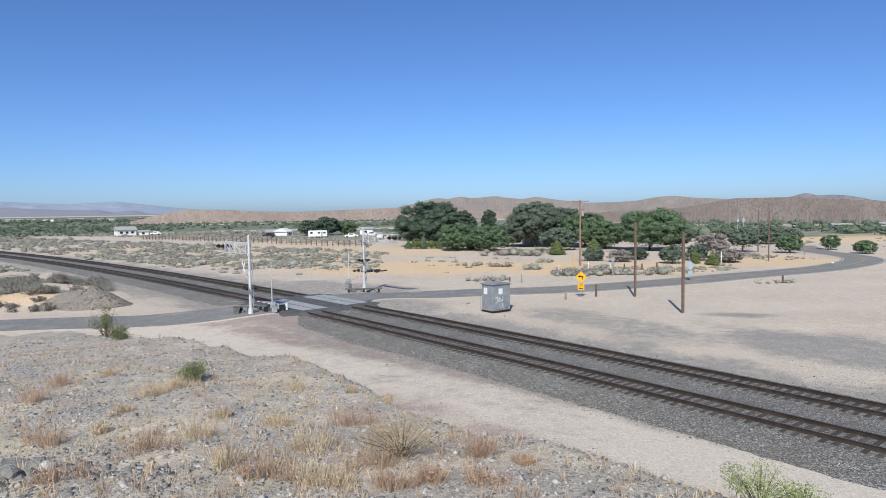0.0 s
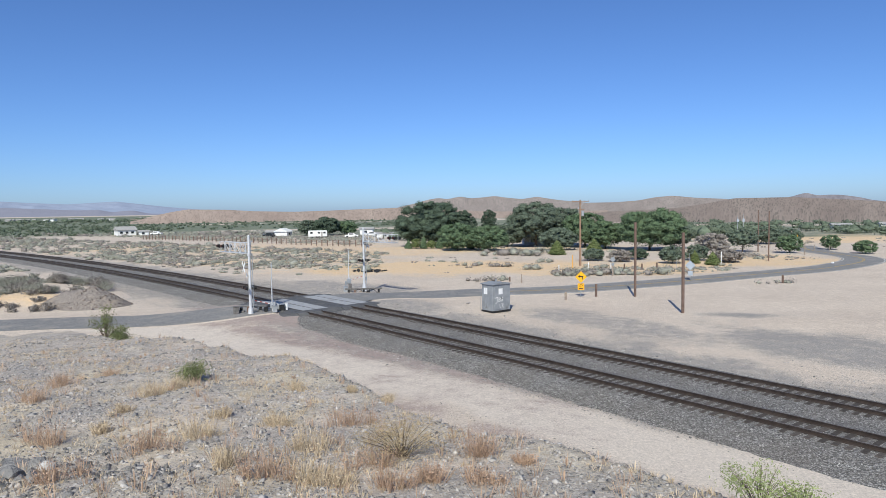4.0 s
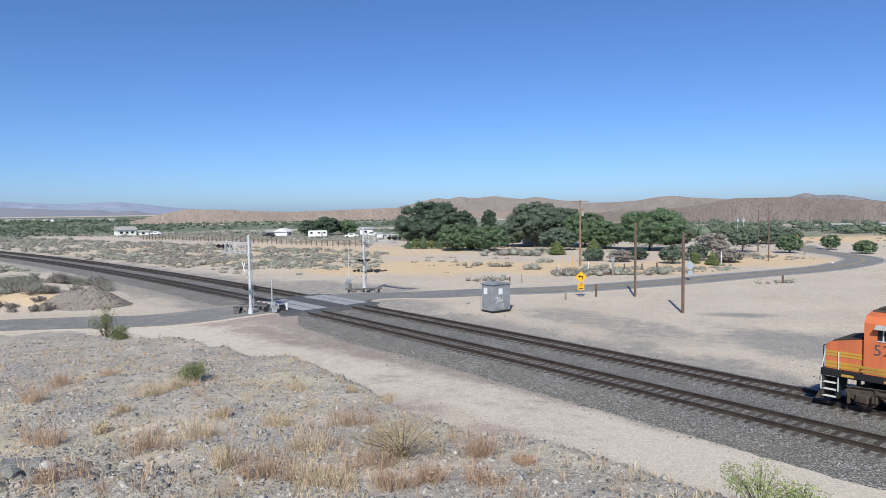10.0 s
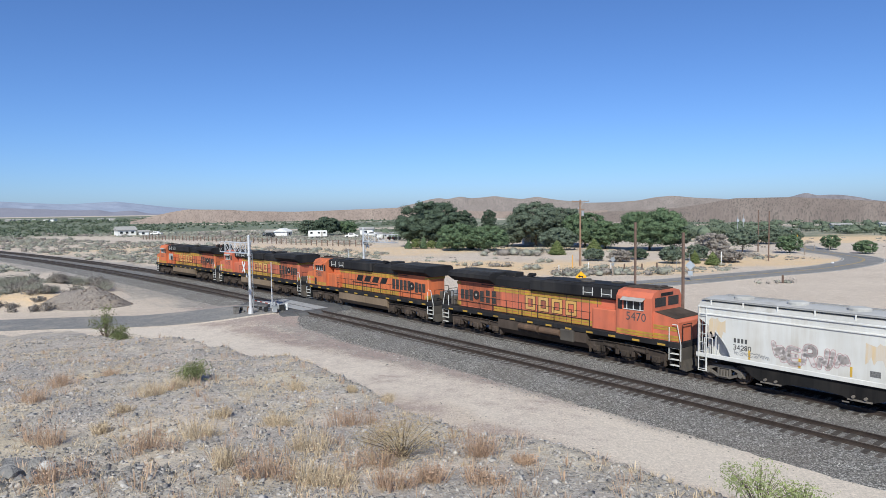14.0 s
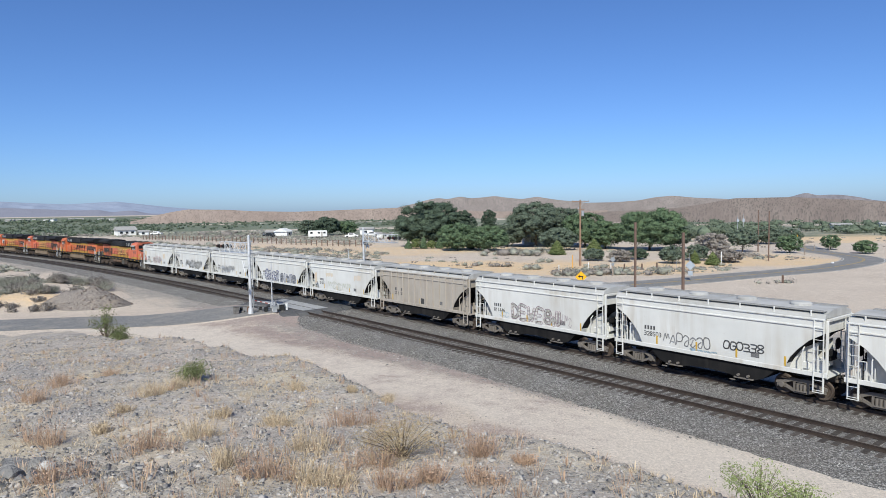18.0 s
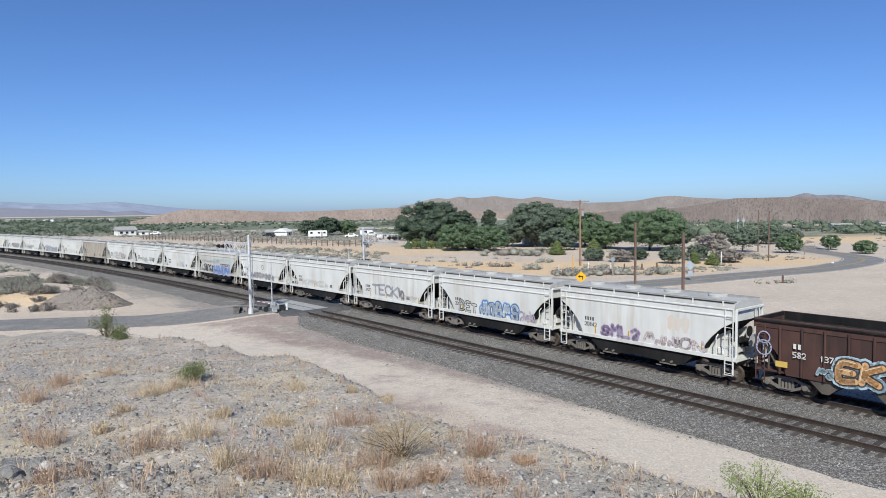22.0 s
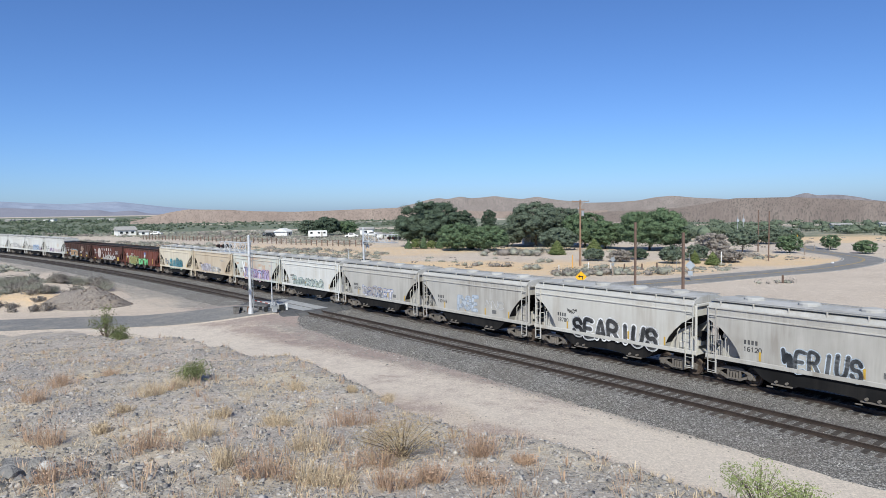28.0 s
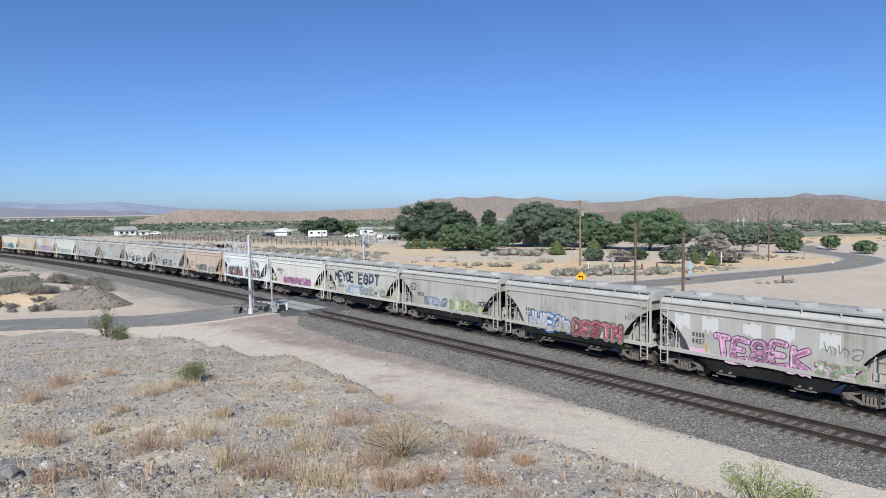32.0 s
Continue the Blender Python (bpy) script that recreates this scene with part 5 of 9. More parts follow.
P_LOCOTRUCK = car_paint("locomotive_truck", (0.065, 0.05, 0.042), (0.105, 0.082, 0.068), (0.028, 0.024, 0.021), 0.95, streak=(0.35, 0.5), amount=0.8, gloss=0.1)
P_TANK = car_paint("dusty_fuel_tank", (0.19, 0.142, 0.098), (0.24, 0.18, 0.128), (0.12, 0.09, 0.066), 0.9, gloss=0.15)
P_RESERVOIR = car_paint("brown_reservoir", (0.115, 0.075, 0.052), (0.155, 0.10, 0.07), (0.06, 0.045, 0.036), 0.85, gloss=0.15)
P_WHEEL = surf("wheel_steel", (0.08, 0.06, 0.05), (0.14, 0.11, 0.09), 4.0, 0.6, 0.05, metal=0.4)
P_ROOF = car_paint("car_roof_grey", (0.40, 0.40, 0.385), (0.48, 0.47, 0.45), (0.28, 0.26, 0.23), 0.7)
P_WALK = surf("roof_walk_grating", (0.24, 0.235, 0.225), (0.33, 0.325, 0.31), 12.0, 0.9, 0.2)
P_GRILLE = surf("dark_grille", (0.03, 0.03, 0.032), (0.055, 0.054, 0.053), 9.0, 0.85, 0.2)
P_REFLECT = surf("yellow_reflector", (0.62, 0.40, 0.05), (0.52, 0.33, 0.06), 3.0, 0.5, 0.0)
P_PLACARD = surf("dark_stencil_panel", (0.10, 0.10, 0.10), (0.20, 0.20, 0.20), 14.0, 0.7, 0.0)
P_COAL = surf("dark_load", (0.015, 0.015, 0.016), (0.04, 0.038, 0.036), 6.0, 0.95, 0.8)
P_LETTER = surf("dark_lettering", (0.06, 0.06, 0.065), (0.10, 0.10, 0.10), 3.0, 0.7, 0.0)
P_RAILWHITE = surf("white_handrail", (0.66, 0.66, 0.64), (0.55, 0.55, 0.53), 4.0, 0.5, 0.0)
P_GLASS = surf("cab_glass", (0.015, 0.018, 0.022), (0.02, 0.022, 0.027), 1.0, 0.08, 0.0)
P_PANELGREY = surf("bare_grey_panel", (0.33, 0.32, 0.30), (0.40, 0.385, 0.36), 2.0, 0.6, 0.05)
PAINTS = {}


def spray(rgb):
    """Spray paint of one colour."""
    if rgb not in PAINTS:
        key, grey = rgb, sum(rgb) / 3
        rgb = tuple(round(0.82 * c + 0.12 * grey + 0.06 * 0.42, 3) for c in rgb)
        PAINTS[key] = surf("spray_paint", rgb, tuple(min(1, c * 0.78 + 0.02) for c in rgb), 2.5, 0.6, 0.0, tuple(0.85 * c + 0.04 for c in rgb), 1.6, (0.45, 0.7))
        return PAINTS[key]
    return PAINTS[rgb]


def mottled(a, b):
    """Spray paint that fades from one colour into another."""
    if (a, b) not in PAINTS:
        p, q = [tuple(0.9 * c + 0.1 * 0.40 for c in k) for k in (a, b)]
        PAINTS[a, b] = surf("two_tone_spray_paint", p, q, 0.9, 0.6, 0.0, tuple(c * 0.7 for c in p), 1.7, (0.55, 0.7))
    return PAINTS[a, b]


# ---- parts common to the cars
def hull_outline(top, shoulder, foot, bottom, half, foot_x):
    """Side view of a hopper body: upright ends above, slope sheets below."""
    pts = [(-foot_x + 0.12, bottom), (foot_x - 0.12, bottom)]
    curve = [(0.0, 0.0), (0.10, 0.20), (0.30, 0.46), (0.60, 0.76), (1.0, 1.0)]
    pts += [(foot_x + (half - foot_x) * a, foot + (shoulder - foot) * b) for a, b in curve]
    pts += [(half, top), (-half, top)]
    pts += [(-foot_x - (half - foot_x) * a, foot + (shoulder - foot) * b) for a, b in curve[::-1]]
    return pts


def freight_truck(parent, x, k):
    tr = part("truck", cached("truck", P_TRUCK, lambda: Mesher().box((0, 0, 0.55), (0.42, 2.0, 0.30), 0.03).box((0, 0.62, 0.72), (0.5, 0.3, 0.12), 0.02).box((0, -0.62, 0.72), (0.5, 0.3, 0.12), 0.02)), P_TRUCK, parent, at=pose(x, 0, 0))

    def frame_mesh():
        m = Mesher()
        for s in (-1, 1):
            q = lambda pts: [(u * s, w) for u, w in pts][::s]
            m.prism(q([(0.0, 0.70), (0.42, 0.70), (0.80, 0.54), (1.16, 0.50), (1.16, 0.62), (0.80, 0.70), (0.42, 0.86), (0.0, 0.86)]), (0.06, -0.06), side_plate)
            m.prism(q([(0.0, 0.18), (0.30, 0.18), (0.72, 0.36), (0.72, 0.50), (0.28, 0.31), (0.0, 0.31)]), (0.06, -0.06), side_plate)
            m.prism(q([(0.26, 0.28), (0.36, 0.32), (0.36, 0.74), (0.26, 0.74)]), (0.05, -0.05), side_plate)
            m.prism(q([(0.70, 0.34), (1.12, 0.34), (1.12, 0.56), (0.70, 0.56)]), (0.04, -0.06), side_plate)
        for i in (-0.89, 0.89):
            m.rod((i, -0.10, 0.46), (i, 0.12, 0.46), 0.17, 0.13, 10)
        for i in (-0.16, 0.0, 0.16):
            m.rod((i, 0.03, 0.30), (i, 0.03, 0.62), 0.065, n=8)
        return m.box((0, 0.04, 0.27), (0.55, 0.16, 0.06), 0.015)

    for y in (-1.0, 1.0):
        part("side_frame", cached("side_frame", P_TRUCK, frame_mesh), P_TRUCK, tr, at=pose(0, y, 0, 0, 0, 0 if y > 0 else 180))
    for i in (-0.89, 0.89):
        wheelset(tr, i, 0.457)
    return tr


def wheel_mesh(r):
    """A flanged wheel, its outer face toward +y, turned on one profile."""
    prof = [(0.09, -0.08), (r + 0.025, -0.08), (r + 0.025, -0.045), (r, -0.03), (r * 0.99, 0.065), (r * 0.84, 0.07), (r * 0.72, 0.02), (r * 0.34, 0.02), (r * 0.28, 0.08), (0.09, 0.085)]
    n = 20
    rows = [[(a * math.cos(2 * math.pi * i / n), d, a * math.sin(2 * math.pi * i / n)) for a, d in prof] for i in range(n + 1)]
    return sweep(rows)


def wheelset(truck, x, r):
    """An axle with its two wheels, as parts of a truck."""
    part("axle", cached("axle", P_WHEEL, lambda: Mesher().rod((0, -1.0, 0), (0, 1.0, 0), 0.085, n=8)), P_WHEEL, truck, at=pose(x, 0, r))
    for y in (-0.76, 0.76):
        part("wheel", cached("wheel%.2f" % r, P_WHEEL, lambda: wheel_mesh(r)), P_WHEEL, truck, at=pose(x, y, r, 0, 0, 0 if y > 0 else 180))


def ladder_mesh(z0, z1, wide=0.42, n=8):
    m = Mesher()
    for x in (-wide / 2, wide / 2):
        m.box((x, 0, (z0 + z1) / 2), (0.055, 0.05, z1 - z0), 0.01)
    for i in range(n):
        m.rod((-wide / 2, 0.02, z0 + 0.06 + (z1 - z0 - 0.12) * i / (n - 1)), (wide / 2, 0.02, z0 + 0.06 + (z1 - z0 - 0.12) * i / (n - 1)), 0.018, n=5)
    return m


def coupler_mesh():
    return Mesher().box((-0.25, 0, 0.86), (0.6, 0.16, 0.2), 0.03).box((0.14, 0.03, 0.86), (0.26, 0.30, 0.27), 0.06).rod((0.1, 0.25, 0.75), (0.0, 0.4, 0.35), 0.03, n=6).box((-0.05, 0, 1.08), (0.12, 0.5, 0.12), 0.02)


def stroke(m, pts, wide, y):
    """A flat band of paint along a line on a car's side, with rounded ends and bends."""
    p = [V((a, b)) for a, b in pts]
    for a, b in zip(p[:-1], p[1:]):
        d = b - a
        if d.length < 1e-4:
            continue
        n = V((-d.y, d.x)).normalized() * wide / 2
        q = [a + n, a - n, b - n, b + n]
        m.add([(c.x, y, c.y) for c in q], [(0, 1, 2, 3)])
    for a in p:
        ring = [(a.x + math.cos(i * math.pi / 4) * wide / 2, y, a.y + math.sin(i * math.pi / 4) * wide / 2) for i in range(8)]
        m.add(ring, [tuple(range(8))[::-1]])
    return m


STROKES = {
    "A": "00 24 40|11 31", "B": "00 04 24 33 22 02|22 42 40 20 00", "C": "43 34 14 03 01 10 30 41", "D": "00 04 24 43 41 20 00", "E": "44 04 00 40|02 32", "F": "00 04 44|02 32", "G": "43 34 14 03 01 10 30 41 42 22",
    "H": "00 04|40 44|02 42", "I": "20 24", "J": "14 44|34 31 20 10 01", "K": "00 04|44 02 40", "L": "04 00 40", "M": "00 04 22 44 40", "N": "00 04 40 44", "O": "14 03 01 10 30 41 43 34 14", "P": "00 04 34 43 42 31 01",
    "Q": "14 03 01 10 30 41 43 34 14|22 40", "R": "00 04 34 43 32 02|22 40", "S": "43 34 14 03 12 32 41 30 10 01", "T": "04 44|24 20", "U": "04 01 10 30 41 44", "V": "04 20 44", "W": "04 10 22 30 44", "X": "04 40|00 44", "Y": "04 22 44|22 20", "Z": "04 44 00 40",
    "0": "14 03 01 10 30 41 43 34 14", "1": "13 24 20", "2": "03 14 34 43 42 00 40", "3": "04 34 43 32 12|32 41 30 00", "4": "34 01 41|34 30", "5": "44 04 02 32 41 30 00", "6": "34 03 01 10 30 41 32 02", "7": "04 44 10", "8": "22 03 14 34 43 22 01 10 30 41 22", "9": "42 12 03 14 34 43 41 10", "!": "24 21", " ": ""}
SCRAWLS = ["01 14 22 34 42", "03 24 43 30 10 11 32", "04 11 23 30|33 42 40", "00 02 21 24|30 41 44", "01 20 41|03 24 43|11 23"]


def glyph(ch, rnd):
    """A letter's lines on a 4 x 4 grid; '?' gives a scrawl that spells nothing."""
    text = STROKES[ch] if ch in STROKES else SCRAWLS[rnd.randrange(5)]
    return [[(int(q[0]) / 4 - 0.5, int(q[1]) / 4) for q in line.split()] for line in text.split("|") if line]


def rounded(pts, n=4):
    out = []
    for i in range(len(pts) - 1):
        p0, p1, p2, p3 = pts[max(i - 1, 0)], pts[i], pts[i + 1], pts[min(i + 2, len(pts) - 1)]
        for k in range(n):
            t = k / n
            out.append(tuple(0.5 * (2 * p1[c] + (p2[c] - p0[c]) * t + (2 * p0[c] - 5 * p1[c] + 4 * p2[c] - p3[c]) * t * t + (3 * p1[c] - p0[c] - 3 * p2[c] + p3[c]) * t ** 3) for c in (0, 1)))
    return out + [pts[-1]]


def graffiti(car, seed, x0, x1, z0, z1, fill, edge=None, word="??????", fat=0.24, accent=None, side=1.506, label="", halo=None, drop=0.0, rim=1.55, sharp=False):
    """Sprayed lettering: fat strokes with an outline, on a cloud of halo colour; x0 is the leading end, drop lowers the far end."""
    rnd = random.Random(seed)
    back, lo, mid, hi = Mesher(), Mesher(), Mesher(), Mesher()
    w = (x0 - x1) / len(word)
    h = z1 - z0
    wd = min(1.12 * fat * min(h, abs(w) * 1.3), 0.29 * abs(w) if edge else 9.0)
    for g, ch in enumerate(word):
        gx = x0 - w * (g + 0.5)
        lean, up, tall = rnd.uniform(-0.10, 0.16), rnd.uniform(-0.06, 0.06) * h - drop * g / len(word), rnd.uniform(0.88, 1.06)
        for line in glyph(ch, rnd):
            pts = []
            for a, b in line:
                a, b = a * (0.67 if edge else 0.82) + rnd.uniform(-0.04, 0.04) + lean * (b - 0.5), b * tall + rnd.uniform(-0.03, 0.03)
                pts.append((gx - a * w, z0 + up + wd * 0.5 + (h - wd) * b))
            soft = pts if sharp or len(pts) < 3 else rounded(pts)
            if halo:
                stroke(back, soft[::2] + [soft[-1]], wd * rnd.uniform(1.7, 2.4), side)
            if edge:
                stroke(lo, soft, wd * rim, side + 0.004)
            stroke(mid, soft, wd, side + 0.008)
            if accent:
                stroke(hi, [(a + 0.24 * wd, b + 0.24 * wd) for a, b in soft[:max(2, len(soft) // 2)]], wd * 0.13, side + 0.012)
    base = None
    for m, mat in ((back, halo and spray(halo)), (lo, edge and spray(edge)), (mid, mottled(fill, tuple(0.75 * c + 0.12 for c in fill)) if edge else spray(fill)), (hi, accent and spray(accent))):
        if not mat or not m.v:
            continue
        if base is None:
            base = part("graffiti", m, mat, car, label or ("sprayed lettering with an outline" if edge else "thin sprayed scrawl"))
        else:
            part("graffiti_layer", m, mat, base)


def lettering(car, x, z, rows, mat=None, side=1.505, tall=0.22, gap=0.34):
    """Reporting marks: a number of blocks gives plain bars, a text gives its figures."""
    m, rnd = Mesher(), random.Random(1)
    for r, n in enumerate(rows):
        if isinstance(n, str):
            for i, ch in enumerate(n):
                for line in glyph(ch, rnd):
                    stroke(m, [(x - i * tall * 0.86 - a * tall * 0.6, z - r * gap + (b - 0.5) * tall) for a, b in line], tall * 0.19, side + 0.002)
        else:
            for i in range(n):
                m.box((x - i * tall * 0.86, side, z - r * gap), (tall * 0.52, 0.006, tall), 0)
    part("lettering", m, mat or P_LETTER, car, "painted car number and reporting marks")


def patch(car, x0, x1, z0, z1, rgb, side=1.503):
    part("paint_patch", Mesher().box(((x0 + x1) / 2, side, (z0 + z1) / 2), (abs(x1 - x0), 0.004, z1 - z0), 0), spray(rgb), car)


def stain(car, x, z, wide, tall, rgb, side=1.5025):
    """A ragged stain or repainted area on a car's side."""
    rnd = random.Random(int(x * 97 + z * 31))
    top = [(x + wide * (0.5 - i / 8), z + tall * (0.5 + rnd.uniform(-0.18, 0.10))) for i in range(9)]
    low = [(x + wide * (0.5 - i / 8), z - tall * (0.5 + rnd.uniform(-0.35, 0.25))) for i in range(9)]
    part("stain", sweep([[(a[0], side, a[1]), (b[0], side, b[1])] for a, b in zip(top, low)]), stain_paint(rgb), car)


def stain_paint(rgb):
    """Worn colour in upright streaks."""
    if ("stain", rgb) not in PAINTS:
        PAINTS["stain", rgb] = surf("streaked_stain", rgb, tuple(0.55 * c + 0.24 for c in rgb), 1.6, 0.8, 0.0, tuple(0.4 * c + 0.34 for c in rgb), 2.0, (0.45, 0.6), stretch=(2.4, 1, 0.3))
    return PAINTS["stain", rgb]


def ring_mark(car, x, z, r, wide, rgb, side):
    ring = Mesher()
    stroke(ring, [(x + r * math.cos(i * 0.393), z + r * math.sin(i * 0.393)) for i in range(17)], wide, side)
    part("painted_ring", ring, spray(rgb), car)


def side_plate_at(x, z):
    return lambda u, v, d: (x - u, d, z + v)




def covered_hopper(paint, label, ribs=False, deep_sill=False, marks=(4, 5), roof=None, strips=(3.0, 0.6, -1.6, -4.0)):
    """A two-bay covered hopper car; x runs forward, +y is the side toward the rise."""
    car = thing("covered_hopper_car", Matrix.Identity(4), label, "freight car", "covered hopper cars")
    half, fx = 5.72, 4.05
    body_key = "hopper_body"
    part("body", cached(body_key, paint, lambda: Mesher().prism(hull_outline(3.92, 3.25, 1.62, 1.30, half, fx), (1.5, -1.5), side_plate)), paint, car)

    def slope(s):
        c = [(0.0, 0.0), (0.10, 0.20), (0.30, 0.46), (0.60, 0.76), (1.0, 1.0)]
        rows = [[(s * (fx + (half - fx) * a + 0.006), y, 1.62 + (3.25 - 1.62) * b - 0.006) for y in (-1.47, 1.47)] for a, b in c]
        return sweep(rows if s < 0 else [r[::-1] for r in rows])

    for s in (-1, 1):
        for y in (-0.82, 0.82):
            web = [(fx - 0.35, 1.26), (5.62, 1.26), (5.62, 1.62), (fx + 1.15, 2.05), (fx + 1.15, 2.72), (fx + 0.42, 2.30), (fx + 0.10, 1.85)]
            part("end_gusset", cached("end_gusset", paint, lambda: Mesher().prism(web, (0.03, -0.03), side_plate)), paint, car, at=pose(0, y, 0, 0, 0, 0 if s > 0 else 180))
        part("brake_gear", cached("brake_gear", P_DARK, lambda: Mesher().box((5.35, 0.2, 1.95), (0.34, 0.8, 0.42), 0.05).box((5.55, -0.4, 2.2), (0.16, 0.5, 0.3), 0.03).rod((5.3, 0.95, 1.3), (5.3, 0.95, 2.6), 0.03, n=6).rod((5.55, 0.45, 2.55), (5.6, 0.45, 2.55), 0.28, n=14)), P_DARK, car, at=pose(0, 0, 0, 0, 0, 0 if s > 0 else 180))
        part("end_rail", cached("end_rail", paint, lambda: Mesher().pipe([(5.0, 1.44, 1.3), (5.0, 1.44, 2.25), (5.45, 1.44, 2.25), (5.45, 1.44, 1.3)], 0.024).pipe([(4.72, 1.3, 1.3), (4.72, 1.3, 2.0)], 0.024)), paint, car, at=pose(0, 0, 0, 0, 0, 0 if s > 0 else 180))
    for x in strips:
        part("reflector_strip", cached("reflector_strip", P_REFLECT, lambda: Mesher().box((0, 1.506, 1.72), (0.10, 0.008, 0.46), 0)), P_REFLECT, car, "yellow reflective strip", at=pose(x, 0, 0))
    part("stencil_panel", cached("stencil_panel", P_PLACARD, lambda: Mesher().box((0, 1.506, 1.78), (0.42, 0.008, 0.26), 0)), P_PLACARD, car, "dark stencilled data panel", at=pose(-2.55, 0, 0))
    # shade under the body ends is painted: near-black sheets over the car's paint
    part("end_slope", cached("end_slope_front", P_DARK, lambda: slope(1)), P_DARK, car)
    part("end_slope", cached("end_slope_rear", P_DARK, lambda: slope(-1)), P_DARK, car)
    sec = [(-1.5, 3.93), (-1.38, 4.12), (-0.8, 4.27), (0, 4.32), (0.8, 4.27), (1.38, 4.12), (1.5, 3.93)]
    roof = roof or P_ROOF
    part("roof", cached("hopper_roof", roof, lambda: Mesher().prism(sec, (-5.74, 5.74), cross_plate)), roof, car)
    for y in (-1.22, 1.22):
        part("running_board", cached("running_board", P_WALK, lambda: Mesher().box((0, 0, 4.25), (11.3, 0.32, 0.05), 0.01)), P_WALK, car, "dark grating walkway along the roof", at=pose(0, y, 0))
        for i in range(7):
            part("bracket", cached("bracket", paint, lambda: Mesher().box((0, 0.0, 4.10), (0.07, 0.06, 0.36), 0.01)), paint, car, at=pose(-5.1 + 1.7 * i, y * 1.16, 0))
    for i in range(4):
        part("roof_hatch", cached("roof_hatch", roof, lambda: Mesher().lathe([(0.50, 0), (0.50, 0.10), (0.40, 0.16), (0.0, 0.18)], (0, 0, 4.29), 14)), roof, car, at=pose(-4.05 + 2.7 * i, 0, 0))
    for y in (-1, 1):
        part("top_chord", cached("top_chord", paint, lambda: Mesher().box((0, 0, 3.52), (11.4, 0.07, 0.07), 0.01)), paint, car, at=pose(0, y * 1.52, 0))
        part("top_shadow_lip", cached("top_lip", paint, lambda: Mesher().box((0, 0, 3.90), (11.5, 0.10, 0.09), 0.015)), paint, car, at=pose(0, y * 1.52, 0))
        part("side_sill", cached("side_sill", paint, lambda: Mesher().box((0, 0, 1.33), (11.75, 0.10, 0.22), 0.015)), paint, car, at=pose(0, y * 1.47, 0))
        if deep_sill:
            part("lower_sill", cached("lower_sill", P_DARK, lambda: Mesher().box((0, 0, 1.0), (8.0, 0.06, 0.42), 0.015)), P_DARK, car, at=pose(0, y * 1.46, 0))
        for s in (-1, 1):
            part("ladder", cached("side_ladder", paint, lambda: ladder_mesh(0.55, 3.95)), paint, car, at=pose(s * 5.50, y * 1.54, 0, 0, 0, 0 if y > 0 else 180))
            part("end_post", cached("end_post", paint, lambda: Mesher().box((0, 0, 2.5), (0.12, 0.12, 2.7), 0.02)), paint, car, at=pose(s * 5.80, y * 1.36, 0))
            part("step_frame", cached("step_frame", paint, lambda: Mesher().pipe([(-0.24, 0, 1.2), (-0.24, 0, 0.5), (0.24, 0, 0.5), (0.24, 0, 1.2)], 0.022)), paint, car, at=pose(s * 5.50, y * 1.52, 0))
            part("grab_rail", cached("grab_rail", paint, lambda: Mesher().pipe([(0, 0, 1.42), (0, 0, 2.35), (0.0, -0.2, 2.5)], 0.03)), paint, car, at=pose(s * 4.78, y * 1.48, 0))
    if ribs:
        for i in range(11):
            part("side_rib", cached("side_rib", paint, lambda: Mesher().box((0, 1.53, 2.62), (0.09, 0.09, 2.6), 0.02)), paint, car, at=pose(-4.0 + 0.8 * i, 0, 0))
    for s in (-1, 1):
        part("end_platform", cached("end_platform", paint, lambda: Mesher().box((0, 0, 1.24), (1.6, 2.8, 0.07), 0.01).box((0.05, 0, 1.7), (0.5, 0.9, 0.5), 0.05).rod((-0.1, 0.6, 1.9), (0.5, 0.6, 1.9), 0.16, n=10).box((-0.4, -0.6, 1.55), (0.3, 0.7, 0.35), 0.04)), paint, car, at=pose(s * 5.1, 0, 0, 0, 0, 0 if s > 0 else 180))
        part("end_ladder", cached("end_ladder", paint, lambda: ladder_mesh(1.2, 3.9, 0.4, 6)), paint, car, at=pose(s * 5.84, 0.75 * s, 0, 0, 0, 90 * s))
        part("top_crossbar", cached("top_crossbar", paint, lambda: Mesher().box((0, 0, 3.86), (0.12, 2.8, 0.14), 0.02)), paint, car, at=pose(s * 5.82, 0, 0))
        part("coupler", cached("coupler", P_UNDER, coupler_mesh), P_UNDER, car, at=pose(s * 5.98, 0, 0, 0, 0, 0 if s > 0 else 180))
        freight_truck(car, s * 4.55, 0)
        # bays stretched to meet mid-car; their near-black fills the shaded gap below
        out = [(0.0, 0.62), (1.2, 0.55), (1.55, 0.42), (2.35, 0.42), (2.9, 0.62), (3.7, 1.32), (0.0, 1.32)]
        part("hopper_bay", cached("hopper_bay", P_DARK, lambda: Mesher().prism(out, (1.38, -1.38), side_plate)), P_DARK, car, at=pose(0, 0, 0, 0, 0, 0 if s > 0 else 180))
        part("outlet_gate", cached("outlet_gate", P_TRUCK, lambda: Mesher().box((1.95, 1.44, 0.47), (1.0, 0.1, 0.07), 0.01).rod((1.7, 1.42, 0.62), (1.7, 1.55, 0.62), 0.07, n=8).rod((2.2, 1.42, 0.62), (2.2, 1.55, 0.62), 0.07, n=8).box((2.5, 1.5, 0.34), (0.3, 0.05, 0.06), 0.01)), P_TRUCK, car, "dusty outlet gate", at=pose(-0.15 if s < 0 else 0, 0, 0) if s > 0 else pose(-3.9, 0, 0))
